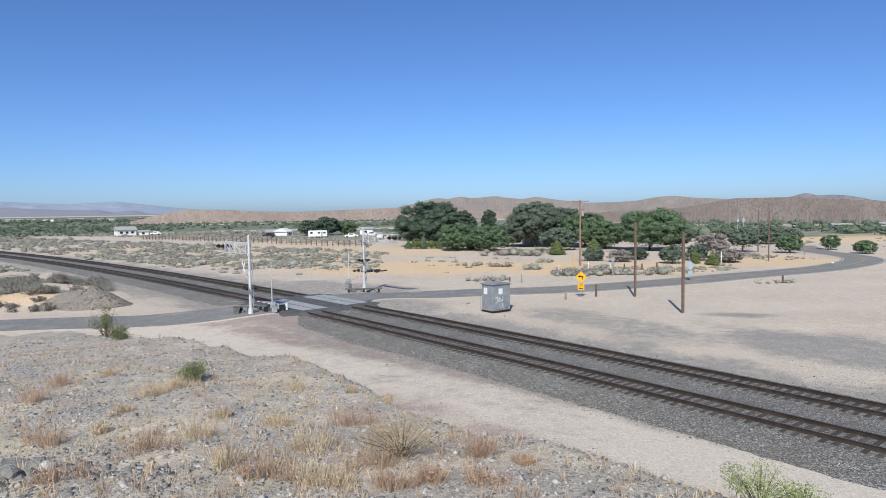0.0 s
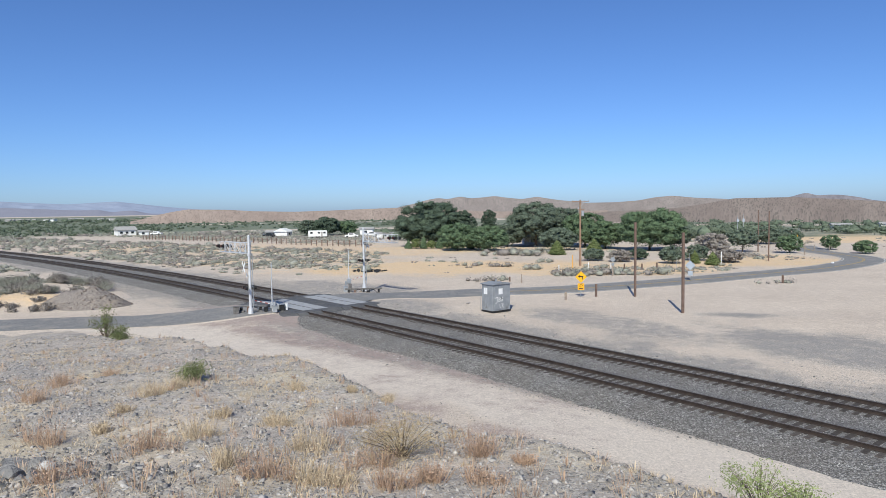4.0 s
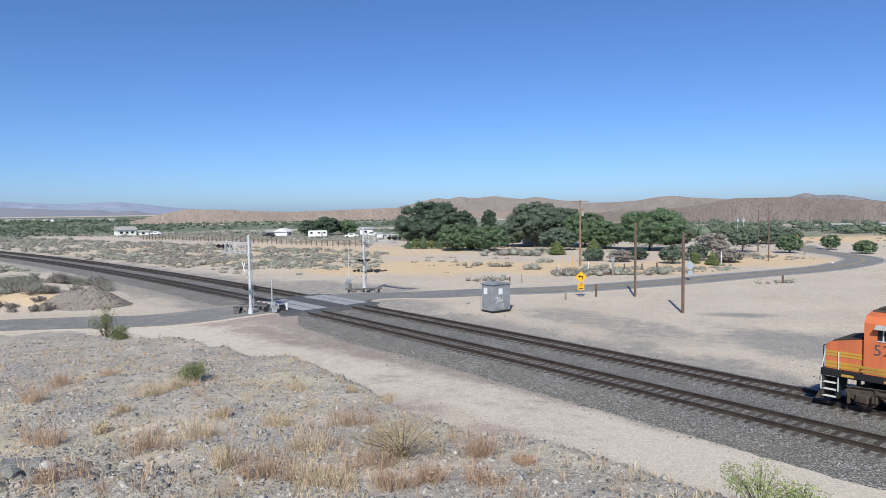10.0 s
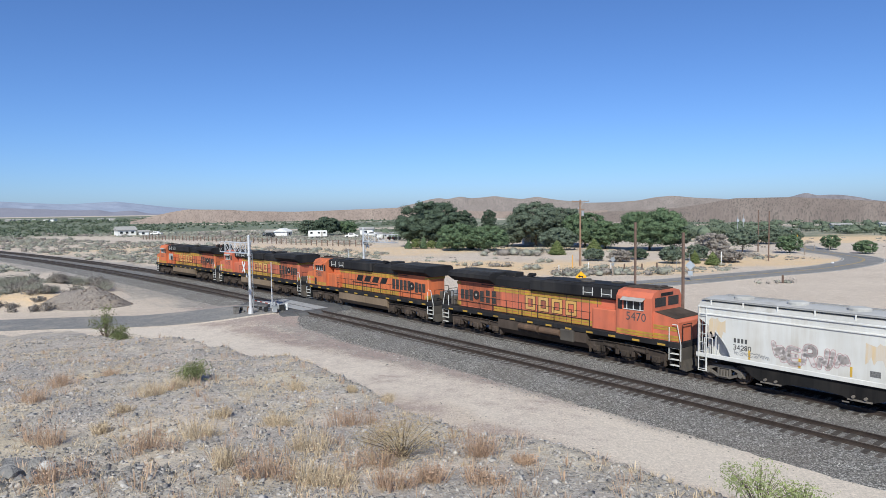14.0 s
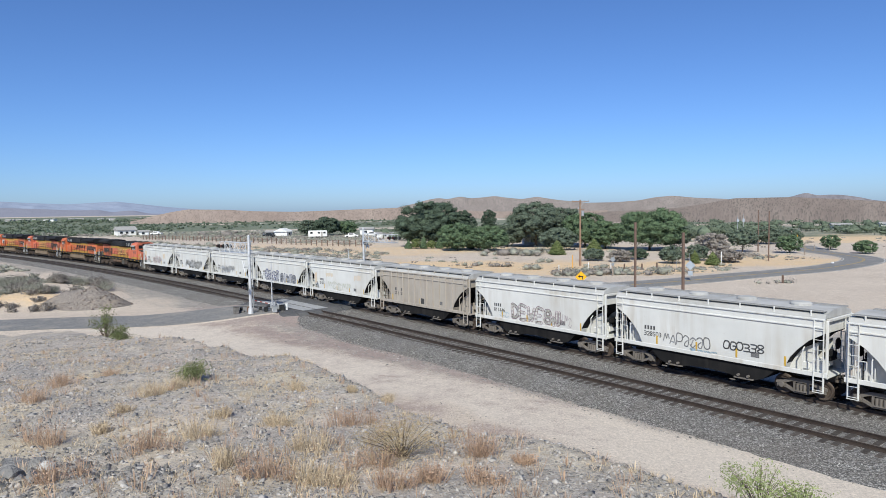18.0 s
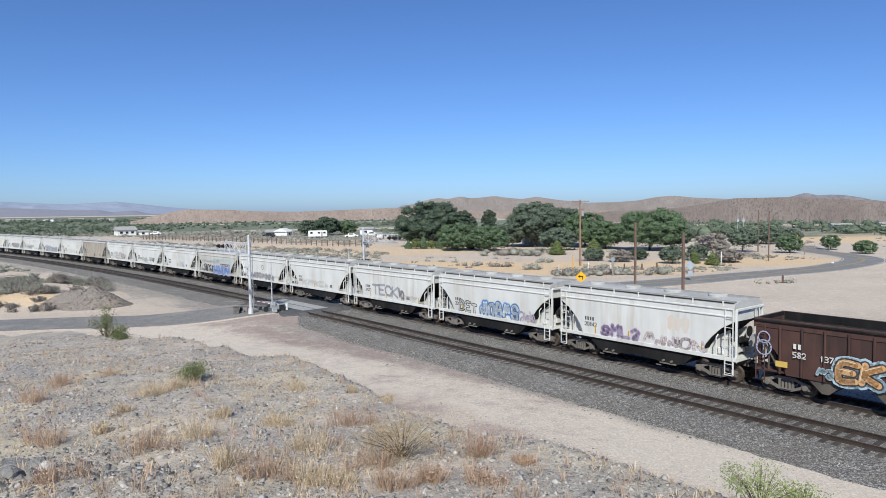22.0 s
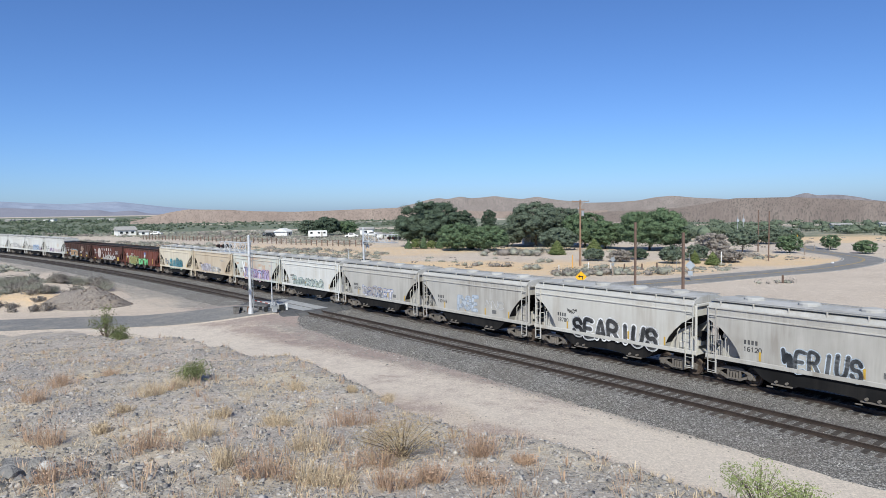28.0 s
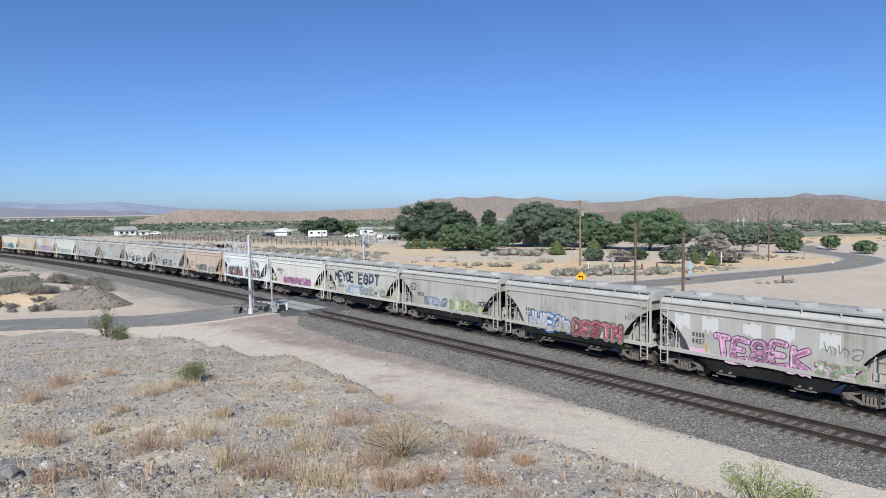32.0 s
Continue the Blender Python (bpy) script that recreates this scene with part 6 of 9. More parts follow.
    part("centre_sill", cached("centre_sill", P_UNDER, lambda: Mesher().box((0, 0, 0.95), (11.7, 0.36, 0.36), 0.03)), P_UNDER, car)
    if marks:
        lettering(car, 3.75, 2.35, marks)
    return car


def open_hopper(paint, label, load=True):
    """A ribbed open-top hopper car."""
    car = thing("open_hopper_car", Matrix.Identity(4), label, "freight car", "open hopper cars")
    half, fx = 7.15, 5.85
    part("body", cached("open_body", paint, lambda: Mesher().prism(hull_outline(3.22, 2.85, 1.45, 1.02, half, fx), (1.46, -1.46), side_plate)), paint, car)
    for s in (-1, 1):
        c = [(0.0, 0.0), (0.10, 0.20), (0.30, 0.46), (0.60, 0.76), (1.0, 1.0)]
        rows = [[(s * (fx + (half - fx) * a + 0.006), y, 1.45 + 1.40 * b - 0.006) for y in (-1.43, 1.43)] for a, b in c]
        # near-black sheet over the slope, its shade painted as on covered cars
        part("end_slope", sweep(rows if s < 0 else [r[::-1] for r in rows]), P_DARK, car)
        part("end_post", cached("open_end_post", paint, lambda: Mesher().box((0, 1.2, 2.25), (0.14, 0.14, 2.3), 0.02).box((0, -1.2, 2.25), (0.14, 0.14, 2.3), 0.02).box((0, 0, 1.5), (0.1, 2.4, 0.1), 0.02)), paint, car, at=pose(s * 7.12, 0, 0))
        part("end_sheet", cached("open_end_sheet", paint, lambda: Mesher().box((0, 0, 3.1), (0.10, 2.9, 0.75), 0.02)), paint, car, at=pose(s * 7.16, 0, 0))
        part("coupler", cached("coupler", P_UNDER, coupler_mesh), P_UNDER, car, at=pose(s * 7.55, 0, 0, 0, 0, 0 if s > 0 else 180))
        part("end_platform", cached("open_platform", paint, lambda: Mesher().box((0, 0, 1.1), (1.5, 2.7, 0.12), 0.02).rod((-0.2, 0.5, 1.5), (0.4, 0.5, 1.5), 0.17, n=10)), paint, car, at=pose(s * 6.55, 0, 0))
        for y in (-1, 1):
            part("ladder", cached("open_ladder", paint, lambda: ladder_mesh(0.6, 3.4, 0.42, 7)), paint, car, at=pose(s * 6.95, y * 1.50, 0, 0, 0, 0 if y > 0 else 180))
            part("top_rim", cached("top_rim", P_BROWN, lambda: Mesher().box((0, 0, 3.44), (7.3, 0.10, 0.46), 0.02)), P_BROWN, car, at=pose(s * 3.65, y * 1.45, 0))
            part("rim_bead", cached("rim_bead", P_DARK, lambda: Mesher().box((0, 0, 3.55), (7.3, 0.07, 0.10), 0.02)), P_DARK, car, at=pose(s * 3.65, y * 1.545, 0))
        freight_truck(car, s * 5.9, 0)
        part("inner_lining", cached("side_lining", P_DARK, lambda: Mesher().box((0, 1.385, 3.44), (14.2, 0.03, 0.44), 0)), P_DARK, car, "black dusted inner wall", at=pose(0, 0, 0, 0, 0, 0 if s > 0 else 180))
        part("inner_lining", cached("end_lining", P_DARK, lambda: Mesher().box((7.13, 0, 3.44), (0.03, 2.7, 0.44), 0)), P_DARK, car, at=pose(0, 0, 0, 0, 0, 0 if s > 0 else 180))
        part("end_brace", cached("open_end_brace", P_UNDER, lambda: Mesher().rod((6.1, 1.3, 1.15), (7.08, 1.3, 2.8), 0.05, n=6).rod((6.1, -1.3, 1.15), (7.08, -1.3, 2.8), 0.05, n=6).rod((6.62, 1.32, 1.15), (6.62, 1.32, 2.45), 0.045, n=6).rod((7.08, -1.1, 1.2), (7.08, 1.1, 2.7), 0.04, n=6).box((6.75, 0.0, 1.75), (0.5, 1.5, 0.5), 0.05)), P_UNDER, car, at=pose(0, 0, 0, 0, 0, 0 if s > 0 else 180))
    for s in (-1, 1):
        part("end_rim", cached("end_rim", P_BROWN, lambda: Mesher().box((0, 0, 3.44), (0.10, 2.78, 0.46), 0.02)), P_BROWN, car, at=pose(s * 7.2, 0, 0))
    n = 13
    for i in range(n):
        part("side_rib", cached("open_rib", paint, lambda: Mesher().box((0, 1.50, 2.22), (0.10, 0.12, 2.36), 0.02)), paint, car, at=pose(-6.0 + 12.0 * i / (n - 1), 0, 0))
    for i in range(4):
        part("hopper_bottom", cached("hopper_bottom", P_UNDER, lambda: Mesher().prism([(-0.15, 0.45), (0.15, 0.45), (0.8, 1.05), (-0.8, 1.05)], (1.40, -1.40), side_plate)), P_UNDER, car, at=pose(-4.0 + 2.66 * i, 0, 0))
    X, Y = np.meshgrid(np.linspace(-7.0, 7.0, 50), np.linspace(-1.3, 1.3, 10), indexing="ij")
    Z = 3.60 + 0.07 * waves(X, Y, 2.0, len(label)) if load else 3.27 + 0.02 * waves(X, Y, 2.0, 5)
    k = X.shape[1]
    i, j = np.meshgrid(np.arange(X.shape[0] - 1), np.arange(k - 1), indexing="ij")
    f = np.stack([i * k + j, (i + 1) * k + j, (i + 1) * k + j + 1, i * k + j + 1], -1).reshape(-1, 4)
    part("load", bulk("load", np.stack([X, Y, Z], -1).reshape(-1, 3), f, P_COAL, True), P_COAL, car, "dark heaped load")
    part("centre_sill", cached("open_centre_sill", P_UNDER, lambda: Mesher().box((0, 0, 0.95), (14.9, 0.36, 0.36), 0.03)), P_UNDER, car)
    return car


def digits(text, tall, mat, parent, m, label):
    """Writing in the built-in font, as a flat mesh."""
    cu = bpy.data.curves.new("digits", "FONT")
    cu.body, cu.size, cu.align_x, cu.extrude, cu.resolution_u = text, tall * 1.38, "CENTER", 0.003, 3
    tmp = bpy.data.objects.new("digits", cu)
    scene.collection.objects.link(tmp)
    dg = bpy.context.evaluated_depsgraph_get()
    me = bpy.data.meshes.new_from_object(tmp.evaluated_get(dg))
    bpy.data.objects.remove(tmp)
    bpy.data.curves.remove(cu)
    me.materials.clear(); me.materials.append(mat)
    return part("lettering", me, mat, parent, label, at=m)


def facing(x, y, z, side):
    """Writing on a car's side: upright, read from outside."""
    return pose(x, y, z, 90, 0, 180 if side > 0 else 0)


def locomotive(number, paint, label, modern=False, grey_panel=False, seen=1):
    """A six-axle road diesel; x runs toward its cab. seen: the side that shows, +1 or -1."""
    lo = thing("diesel_locomotive", Matrix.Identity(4), label, "locomotive", "locomotives")
    k = "m" if modern else "d"
    C = lambda key, mat, make, **kw: part(key, cached(key + k, mat, make), mat, lo, **kw)
    C("deck", P_LOCOBLACK, lambda: Mesher().box((0, 0, 1.55), (20.6, 3.0, 0.32), 0.03))
    tank = P_TANK if seen > 0 else P_LOCOTRUCK
    part("fuel_tank", cached("fuel_tank%d" % seen, tank, lambda: Mesher().prism([(-1.45, 0.75), (-1.1, 0.38), (1.1, 0.38), (1.45, 0.75), (1.45, 1.36), (-1.45, 1.36)], (-4.0, 3.9), cross_plate)), tank, lo)
    if seen < 0:
        for i in (0.2, -1.75):
            part("air_reservoir", Mesher().rod((i, -1.58, 1.12), (i + 1.7, -1.58, 1.12), 0.21, n=12), P_RESERVOIR, lo, "brown air reservoir")
        part("tank_box", Mesher().box((2.4, -1.5, 1.05), (1.1, 0.2, 0.75), 0.05), P_UNDER, lo)
    # hood and roof
    C("hood", paint, lambda: Mesher().box((-1.65, 0, 2.72), (14.7, 1.76, 2.05), 0.04))
    for z, h in ((1.92, 0.34), (3.36, 0.36)):
        for y in (-1, 1):
            part("hood_stripe", cached("hood_stripe%.1f" % z, P_YELLOW, lambda: Mesher().box((-0.2, 0, z + h * 0.27), (9.6, 0.012, h * 0.42), 0).box((-0.2, 0, z - h * 0.27), (9.6, 0.012, h * 0.42), 0)), P_YELLOW, lo, "yellow stripe", at=pose(0, y * 0.888, 0))
    for i in range(15):
        for y in (-1, 1):
            part("hood_door_seam", cached("hood_seam", P_UNDER, lambda: Mesher().box((0, 0, 2.65), (0.03, 0.02, 1.75), 0)), P_UNDER, lo, at=pose(4.3 - 0.62 * i, y * 0.885, 0))
    C("upper_cabinet", P_LOCOBLACK, lambda: Mesher().box((2.5, 0, 3.98), (7.4, 2.36, 0.80), 0.10).box((3.0, 0, 4.40), (5.8, 1.7, 0.10), 0.03))
    C("engine_roof", P_LOCOBLACK, lambda: Mesher().prism([(-0.92, 3.62), (0.92, 3.62), (0.92, 4.10), (0.6, 4.32), (-0.6, 4.32), (-0.92, 4.10)], (-5.0, -1.1), cross_plate))
    C("exhaust_stack", P_LOCOBLACK, lambda: Mesher().box((-3.75, 0, 4.45), (1.0, 0.9, 0.32), 0.05))
    C("roof_horn", P_LOCOBLACK, lambda: Mesher().rod((-2.2, 0.2, 4.32), (-2.2, 0.2, 4.5), 0.05).rod((-2.5, 0.2, 4.55), (-1.9, 0.2, 4.52), 0.05, 0.10).rod((-2.5, 0.05, 4.5), (-1.9, 0.05, 4.5), 0.04, 0.09).box((-2.2, 0.1, 4.42), (0.4, 0.5, 0.06)))
    wing = [(-0.9, 3.66), (0.9, 3.66), (1.54, 4.06), (1.54, 4.34), (1.25, 4.50), (-1.25, 4.50), (-1.54, 4.34), (-1.54, 4.06)]
    C("radiator_wing", P_LOCOBLACK, lambda: Mesher().prism(wing, (-9.45, -4.8), cross_plate))
    for i in range(4):
        C("radiator_grille", P_GRILLE, lambda: Mesher().box((0, 0, 4.52), (0.92, 2.1, 0.05), 0.01), at=pose(-5.5 - 1.1 * i, 0, 0))
    C("radiator_core", paint, lambda: Mesher().box((-8.90, 0, 2.72), (0.44, 1.82, 2.05), 0.10))
    for i in range(0 if modern else 7):
        part("radiator_door", cached("radiator_door", P_SOOTED, lambda: Mesher().box((0, 0, 2.70), (0.60, 0.012, 1.78), 0)), P_SOOTED, lo, "soot-stained orange door", at=pose(-5.0 - 0.62 * i, seen * 0.882, 0))
    C("end_chevron", P_YELLOW, lambda: Mesher().box((-8.91, 0, 3.50), (0.46, 1.84, 0.20), 0.03).box((-8.91, 0, 1.94), (0.46, 1.85, 0.34), 0.03))
    grid = ((-5.0, 2.45, 0.42), (-5.0, 2.95, 0.42), (-5.65, 2.45, 0.42), (-5.65, 2.95, 0.42), (-6.3, 2.66, 0.80)) if not modern else tuple((-4.3 - 0.55 * i, 2.72, 0.85) for i in range(5))
    for x, z, h in grid + ((-7.5, 2.66, 0.85), (-8.0, 2.66, 0.72), (-8.5, 2.66, 0.72)):
        for y in (-1, 1):
            part("louvre", cached("louvre%.2f%.2f" % (z, h), P_GRILLE, lambda: Mesher().box((0, 0, z), (0.40, 0.02, h), 0)), P_GRILLE, lo, at=pose(x, y * 0.89, 0))
    for x, w in ((3.9, 0.75), (2.5, 0.75)):
        for y in (-1, 1):
            vent = part("air_vent", cached("air_vent", P_GRILLE, lambda: Mesher().box((0, 0, 3.98), (0.75, 0.02, 0.46), 0)), P_GRILLE, lo, at=pose(x + 1.3, y * 1.19, 0))
            part("vent_bar", cached("vent_bar", P_RAILWHITE, lambda: Mesher().box((0.36, 0, 3.98), (0.04, 0.03, 0.5)).box((-0.36, 0, 3.98), (0.04, 0.03, 0.5)).box((0, 0, 3.9), (0.7, 0.03, 0.04))), P_RAILWHITE, vent, at=pose(0, y * 0.012, 0))
    for y in (-1, 1):
        fan = part("blower_ring", cached("blower_ring", P_LOCOBLACK, lambda: Mesher().rod((-6.9, -0.02, 2.72), (-6.9, 0.02, 2.72), 0.34, n=16)), P_LOCOBLACK, lo, at=pose(0, y * 0.90, 0))
        part("blower_hub", cached("blower_hub", P_PANELGREY, lambda: Mesher().rod((-6.9, -0.03, 2.72), (-6.9, 0.03, 2.72), 0.10, n=10)), P_PANELGREY, fan)
        part("hood_rail", cached("hood_rail", P_LOCOBLACK, lambda: Mesher().box((-1.0, 0, 3.56), (10.6, 0.05, 0.05), 0)), P_LOCOBLACK, lo, at=pose(0, y * 0.90, 0))
    for i in range(9):
        C("roof_seam", P_UNDER, lambda: Mesher().box((0, 0, 4.325), (0.05, 1.25, 0.02), 0), at=pose(-0.2 - 0.62 * i, 0, 0))
    for x, y in ((4.9, 0.4), (3.1, -0.3), (2.2, 0.5)):
        C("roof_cover", P_UNDER, lambda: Mesher().box((0, 0, 4.48), (0.7, 0.55, 0.10), 0.03), at=pose(x, y, 0))
    # cab and nose
    cab_side = [(-1.5, 1.72), (1.5, 1.72), (1.5, 3.98), (1.28, 4.28), (0.75, 4.40), (-0.75, 4.40), (-1.28, 4.28), (-1.5, 3.98)]
    C("cab", paint, lambda: Mesher().prism(cab_side, (6.15, 8.55), cross_plate))
    C("cab_roof_plate", P_LOCOTRUCK, lambda: Mesher().box((7.4, 0, 4.43), (2.2, 1.5, 0.10), 0.03).box((8.2, 0, 4.52), (0.3, 0.9, 0.10), 0.03))
    nose = [(8.55, 1.72), (10.15, 1.72), (10.15, 2.80), (9.95, 2.95), (8.55, 3.22)]
    C("nose", paint, lambda: Mesher().prism(nose, (1.36, -1.36), side_plate))
    C("nose_top", P_LOCOTRUCK, lambda: Mesher().prism([(8.6, 3.23), (9.93, 2.965), (9.93, 2.985), (8.6, 3.25)], (1.25, -1.25), side_plate), label="dark anti-glare panel")
    C("low_side", paint, lambda: Mesher().box((5.2, 0, 2.35), (2.1, 2.5, 1.30), 0.05))
    for y in (-1, 1):
        w = part("cab_window", cached("cab_window", P_GLASS, lambda: Mesher().box((7.35, 0, 3.52), (1.35, 0.02, 0.52), 0)), P_GLASS, lo, at=pose(0, y * 1.503, 0))
        part("window_frame", cached("window_frame", P_RAILWHITE, lambda: Mesher().box((7.35, 0, 3.52), (0.05, 0.05, 0.52)).box((6.9, 0, 3.52), (0.05, 0.05, 0.52)).box((7.8, 0, 3.52), (0.05, 0.05, 0.52)).box((7.35, 0, 3.25), (1.35, 0.05, 0.04))), P_RAILWHITE, w, at=pose(0, y * 0.012, 0))
        part("window_visor", cached("window_visor", P_PANELGREY if not modern else paint, lambda: Mesher().box((7.35, 0.14, 3.86), (1.5, 0.34, 0.04), 0.01, Matrix.Rotation(-0.5, 3, "X"))), paint, lo, at=pose(0, 1.5, 0) if y > 0 else pose(14.7, -1.5, 0, 0, 0, 180))
        part("nose_stripe", cached("nose_stripe", P_YELLOW, lambda: Mesher().box((9.35, 0, 2.49), (1.55, 0.012, 0.10), 0).box((9.35, 0, 2.35), (1.55, 0.012, 0.10), 0)), P_YELLOW, lo, at=pose(0, y * 1.368, 0))
        part("cab_stripe", cached("cab_stripe", P_YELLOW, lambda: Mesher().box((7.4, 0, 2.0), (2.45, 0.012, 0.12), 0).box((7.4, 0, 1.84), (2.45, 0.012, 0.12), 0)), P_YELLOW, lo, at=pose(0, y * 1.508, 0))
        part("cab_stripe", cached("low_stripe", P_YELLOW, lambda: Mesher().box((9.35, 0, 2.0), (1.58, 0.012, 0.12), 0).box((9.35, 0, 1.84), (1.58, 0.012, 0.12), 0)), P_YELLOW, lo, at=pose(0, y * 1.368, 0))
        part("rear_cab_window", cached("rear_cab_window", P_GLASS, lambda: Mesher().box((6.40, 0, 3.5), (0.30, 0.02, 0.6), 0)), P_GLASS, lo, at=pose(0, y * 1.503, 0))
        if modern:
            part("cab_door", cached("cab_door", P_LOCOBLACK, lambda: Mesher().box((8.2, 0, 2.1), (0.35, 0.02, 0.7), 0)), P_LOCOBLACK, lo, at=pose(0, y * 1.512, 0))
        part("windscreen", cached("windscreen", P_GLASS, lambda: Mesher().box((8.56, 0, 3.72), (0.02, 1.05, 0.52), 0)), P_GLASS, lo, at=pose(0, y * 0.66, 0))
    C("number_board", P_LOCOBLACK, lambda: Mesher().box((8.57, 0, 4.14), (0.03, 1.2, 0.18), 0.005))
    digits(number, 0.5, P_LETTER, lo, facing(7.5, seen * 1.508, 2.62, seen), "dark road number on the cab side")
    if not modern:
        digits(number, 0.24, P_LETTER, lo, pose(-9.145, 0, 3.05, 90, 0, -90), "small dark road number at the rear")
    if grey_panel:
        part("grey_panel", Mesher().box((4.95, seen * 1.262, 2.75), (1.5, 0.02, 0.9)), P_PANELGREY, lo, "bare grey access panel")
        part("grille", Mesher().box((4.65, seen * 1.276, 2.62), (0.7, 0.02, 0.55)), P_GRILLE, lo)
    # emblem: four plain blocks
    if modern:
        for i in range(4):
            part("emblem_block", Mesher().prism([(-0.62, 0.0), (0.28, 0.0), (0.62, 0.52), (-0.28, 0.52)], (0, 0.006), lambda u, v, d: (1.0 - 1.28 * i - u, seen * (0.893 + d), 2.62 + v)), P_LOCOBLACK, lo, "black slanted emblem block")
        part("emblem_bar", Mesher().box((0.2, seen * 0.896, 2.42), (4.2, 0.006, 0.10), 0), P_LOCOBLACK, lo)
    else:
        for i in range(4):
            x = 2.2 - 1.19 * i
            slabs = [(-0.34, 0, 0.20, 0.92), (0.34, 0, 0.20, 0.92), (0, 0.37, 0.48, 0.18), (0, -0.37, 0.48, 0.18)]
            for nm, pad, off, mat in (("emblem_outline", 0.07, 0.0, P_LOCOTRUCK), ("emblem_block", 0.0, 0.006, P_EMBLEM)):
                m = Mesher()
                for u, v, w, h in slabs:
                    m.box((x - u, seen * (0.894 + off), 2.70 + v), (w + pad, 0.006, h + pad), 0)
                part(nm, m, mat, lo, "faded yellow emblem slab" if pad == 0 else "")
    # walkway edge, rails and steps
    for i in range(12):
        for y in (-1, 1):
            part("sill_marker", cached("sill_marker", P_YELLOW, lambda: Mesher().box((0, 0, 1.50), (0.5, 0.012, 0.11), 0)), P_YELLOW, lo, at=pose(-9.2 + 1.67 * i, y * 1.508, 0))
    for y in (-1, 1):
        for i in range(10):
            part("stanchion", cached("stanchion", P_LOCOBLACK, lambda: Mesher().rod((0, 0, 1.6), (0, 0, 2.72), 0.022, n=6)), P_LOCOBLACK, lo, at=pose(-8.9 + 1.45 * i, y * 1.46, 0))
        for z in (2.72, 2.25):
            part("handrail", cached("handrail%.2f" % z, P_LOCOBLACK, lambda: Mesher().rod((-8.9, 0, z), (4.2, 0, z), 0.02, n=6)), P_LOCOBLACK, lo, at=pose(0, y * 1.46, 0))
        for s in (-1, 1):
            st = part("step_well", cached("step_well", P_LOCOBLACK, lambda: Mesher().box((0, -0.12, 1.0), (0.06, 0.4, 1.3), 0.01).box((0.62, -0.12, 1.0), (0.06, 0.4, 1.3), 0.01)), P_LOCOBLACK, lo, at=pose(s * 9.95, y * 1.28, 0, 0, 0, 0 if y > 0 else 180) @ pose(-0.31, 0, 0))
            for j in range(4):
                part("step_tread", cached("step_tread", P_RAILWHITE, lambda: Mesher().box((0.31, 0.05, 0), (0.56, 0.26, 0.03), 0.005)), P_RAILWHITE, st, at=pose(0, 0, 0.42 + 0.32 * j))
            part("end_handrail", cached("end_handrail", P_RAILWHITE, lambda: Mesher().pipe([(0.36, 0, 0.7), (0.36, 0, 1.6), (0.2, -0.1, 2.7), (-0.1, -0.1, 2.7)], 0.026).pipe([(-0.36, 0, 0.7), (-0.36, 0, 2.5)], 0.026)), P_RAILWHITE, lo, "white grab rail", at=pose(s * 9.95, y * 1.40, 0, 0, 0, 0 if s > 0 else 180) if y > 0 else pose(s * 9.95, y * 1.40, 0, 0, 0, 0 if s > 0 else 180))
    for s in (-1, 1):
        C("pilot", P_UNDER, lambda: Mesher().prism([(-1.35, 0.25), (1.35, 0.25), (1.4, 1.4), (-1.4, 1.4)], (10.2, 10.34), cross_plate).prism([(10.34, 0.22), (10.6, 0.18), (10.36, 0.75)], (1.3, -1.3), side_plate), at=pose(0, 0, 0, 0, 0, 0 if s > 0 else 180))
        C("coupler", P_UNDER, coupler_mesh, at=pose(s * 10.62, 0, 0, 0, 0, 0 if s > 0 else 180))
        C("rear_box", P_UNDER, lambda: Mesher().box((9.55, 0.55, 2.05), (0.5, 0.9, 0.7), 0.06).box((9.5, -0.5, 1.95), (0.4, 0.7, 0.5), 0.05), at=pose(0, 0, 0, 0, 0, 180)) if s < 0 else None
        C("end_railing", P_LOCOBLACK, lambda: Mesher().pipe([(0, -1.2, 1.7), (0, -1.2, 2.7), (0, -0.3, 2.7), (0, -0.3, 1.7)], 0.024).pipe([(0, 1.2, 1.7), (0, 1.2, 2.7), (0, 0.3, 2.7), (0, 0.3, 1.7)], 0.024), at=pose(s * 10.3, 0, 0))
        loco_truck(lo, s * 6.6, s)
    return lo


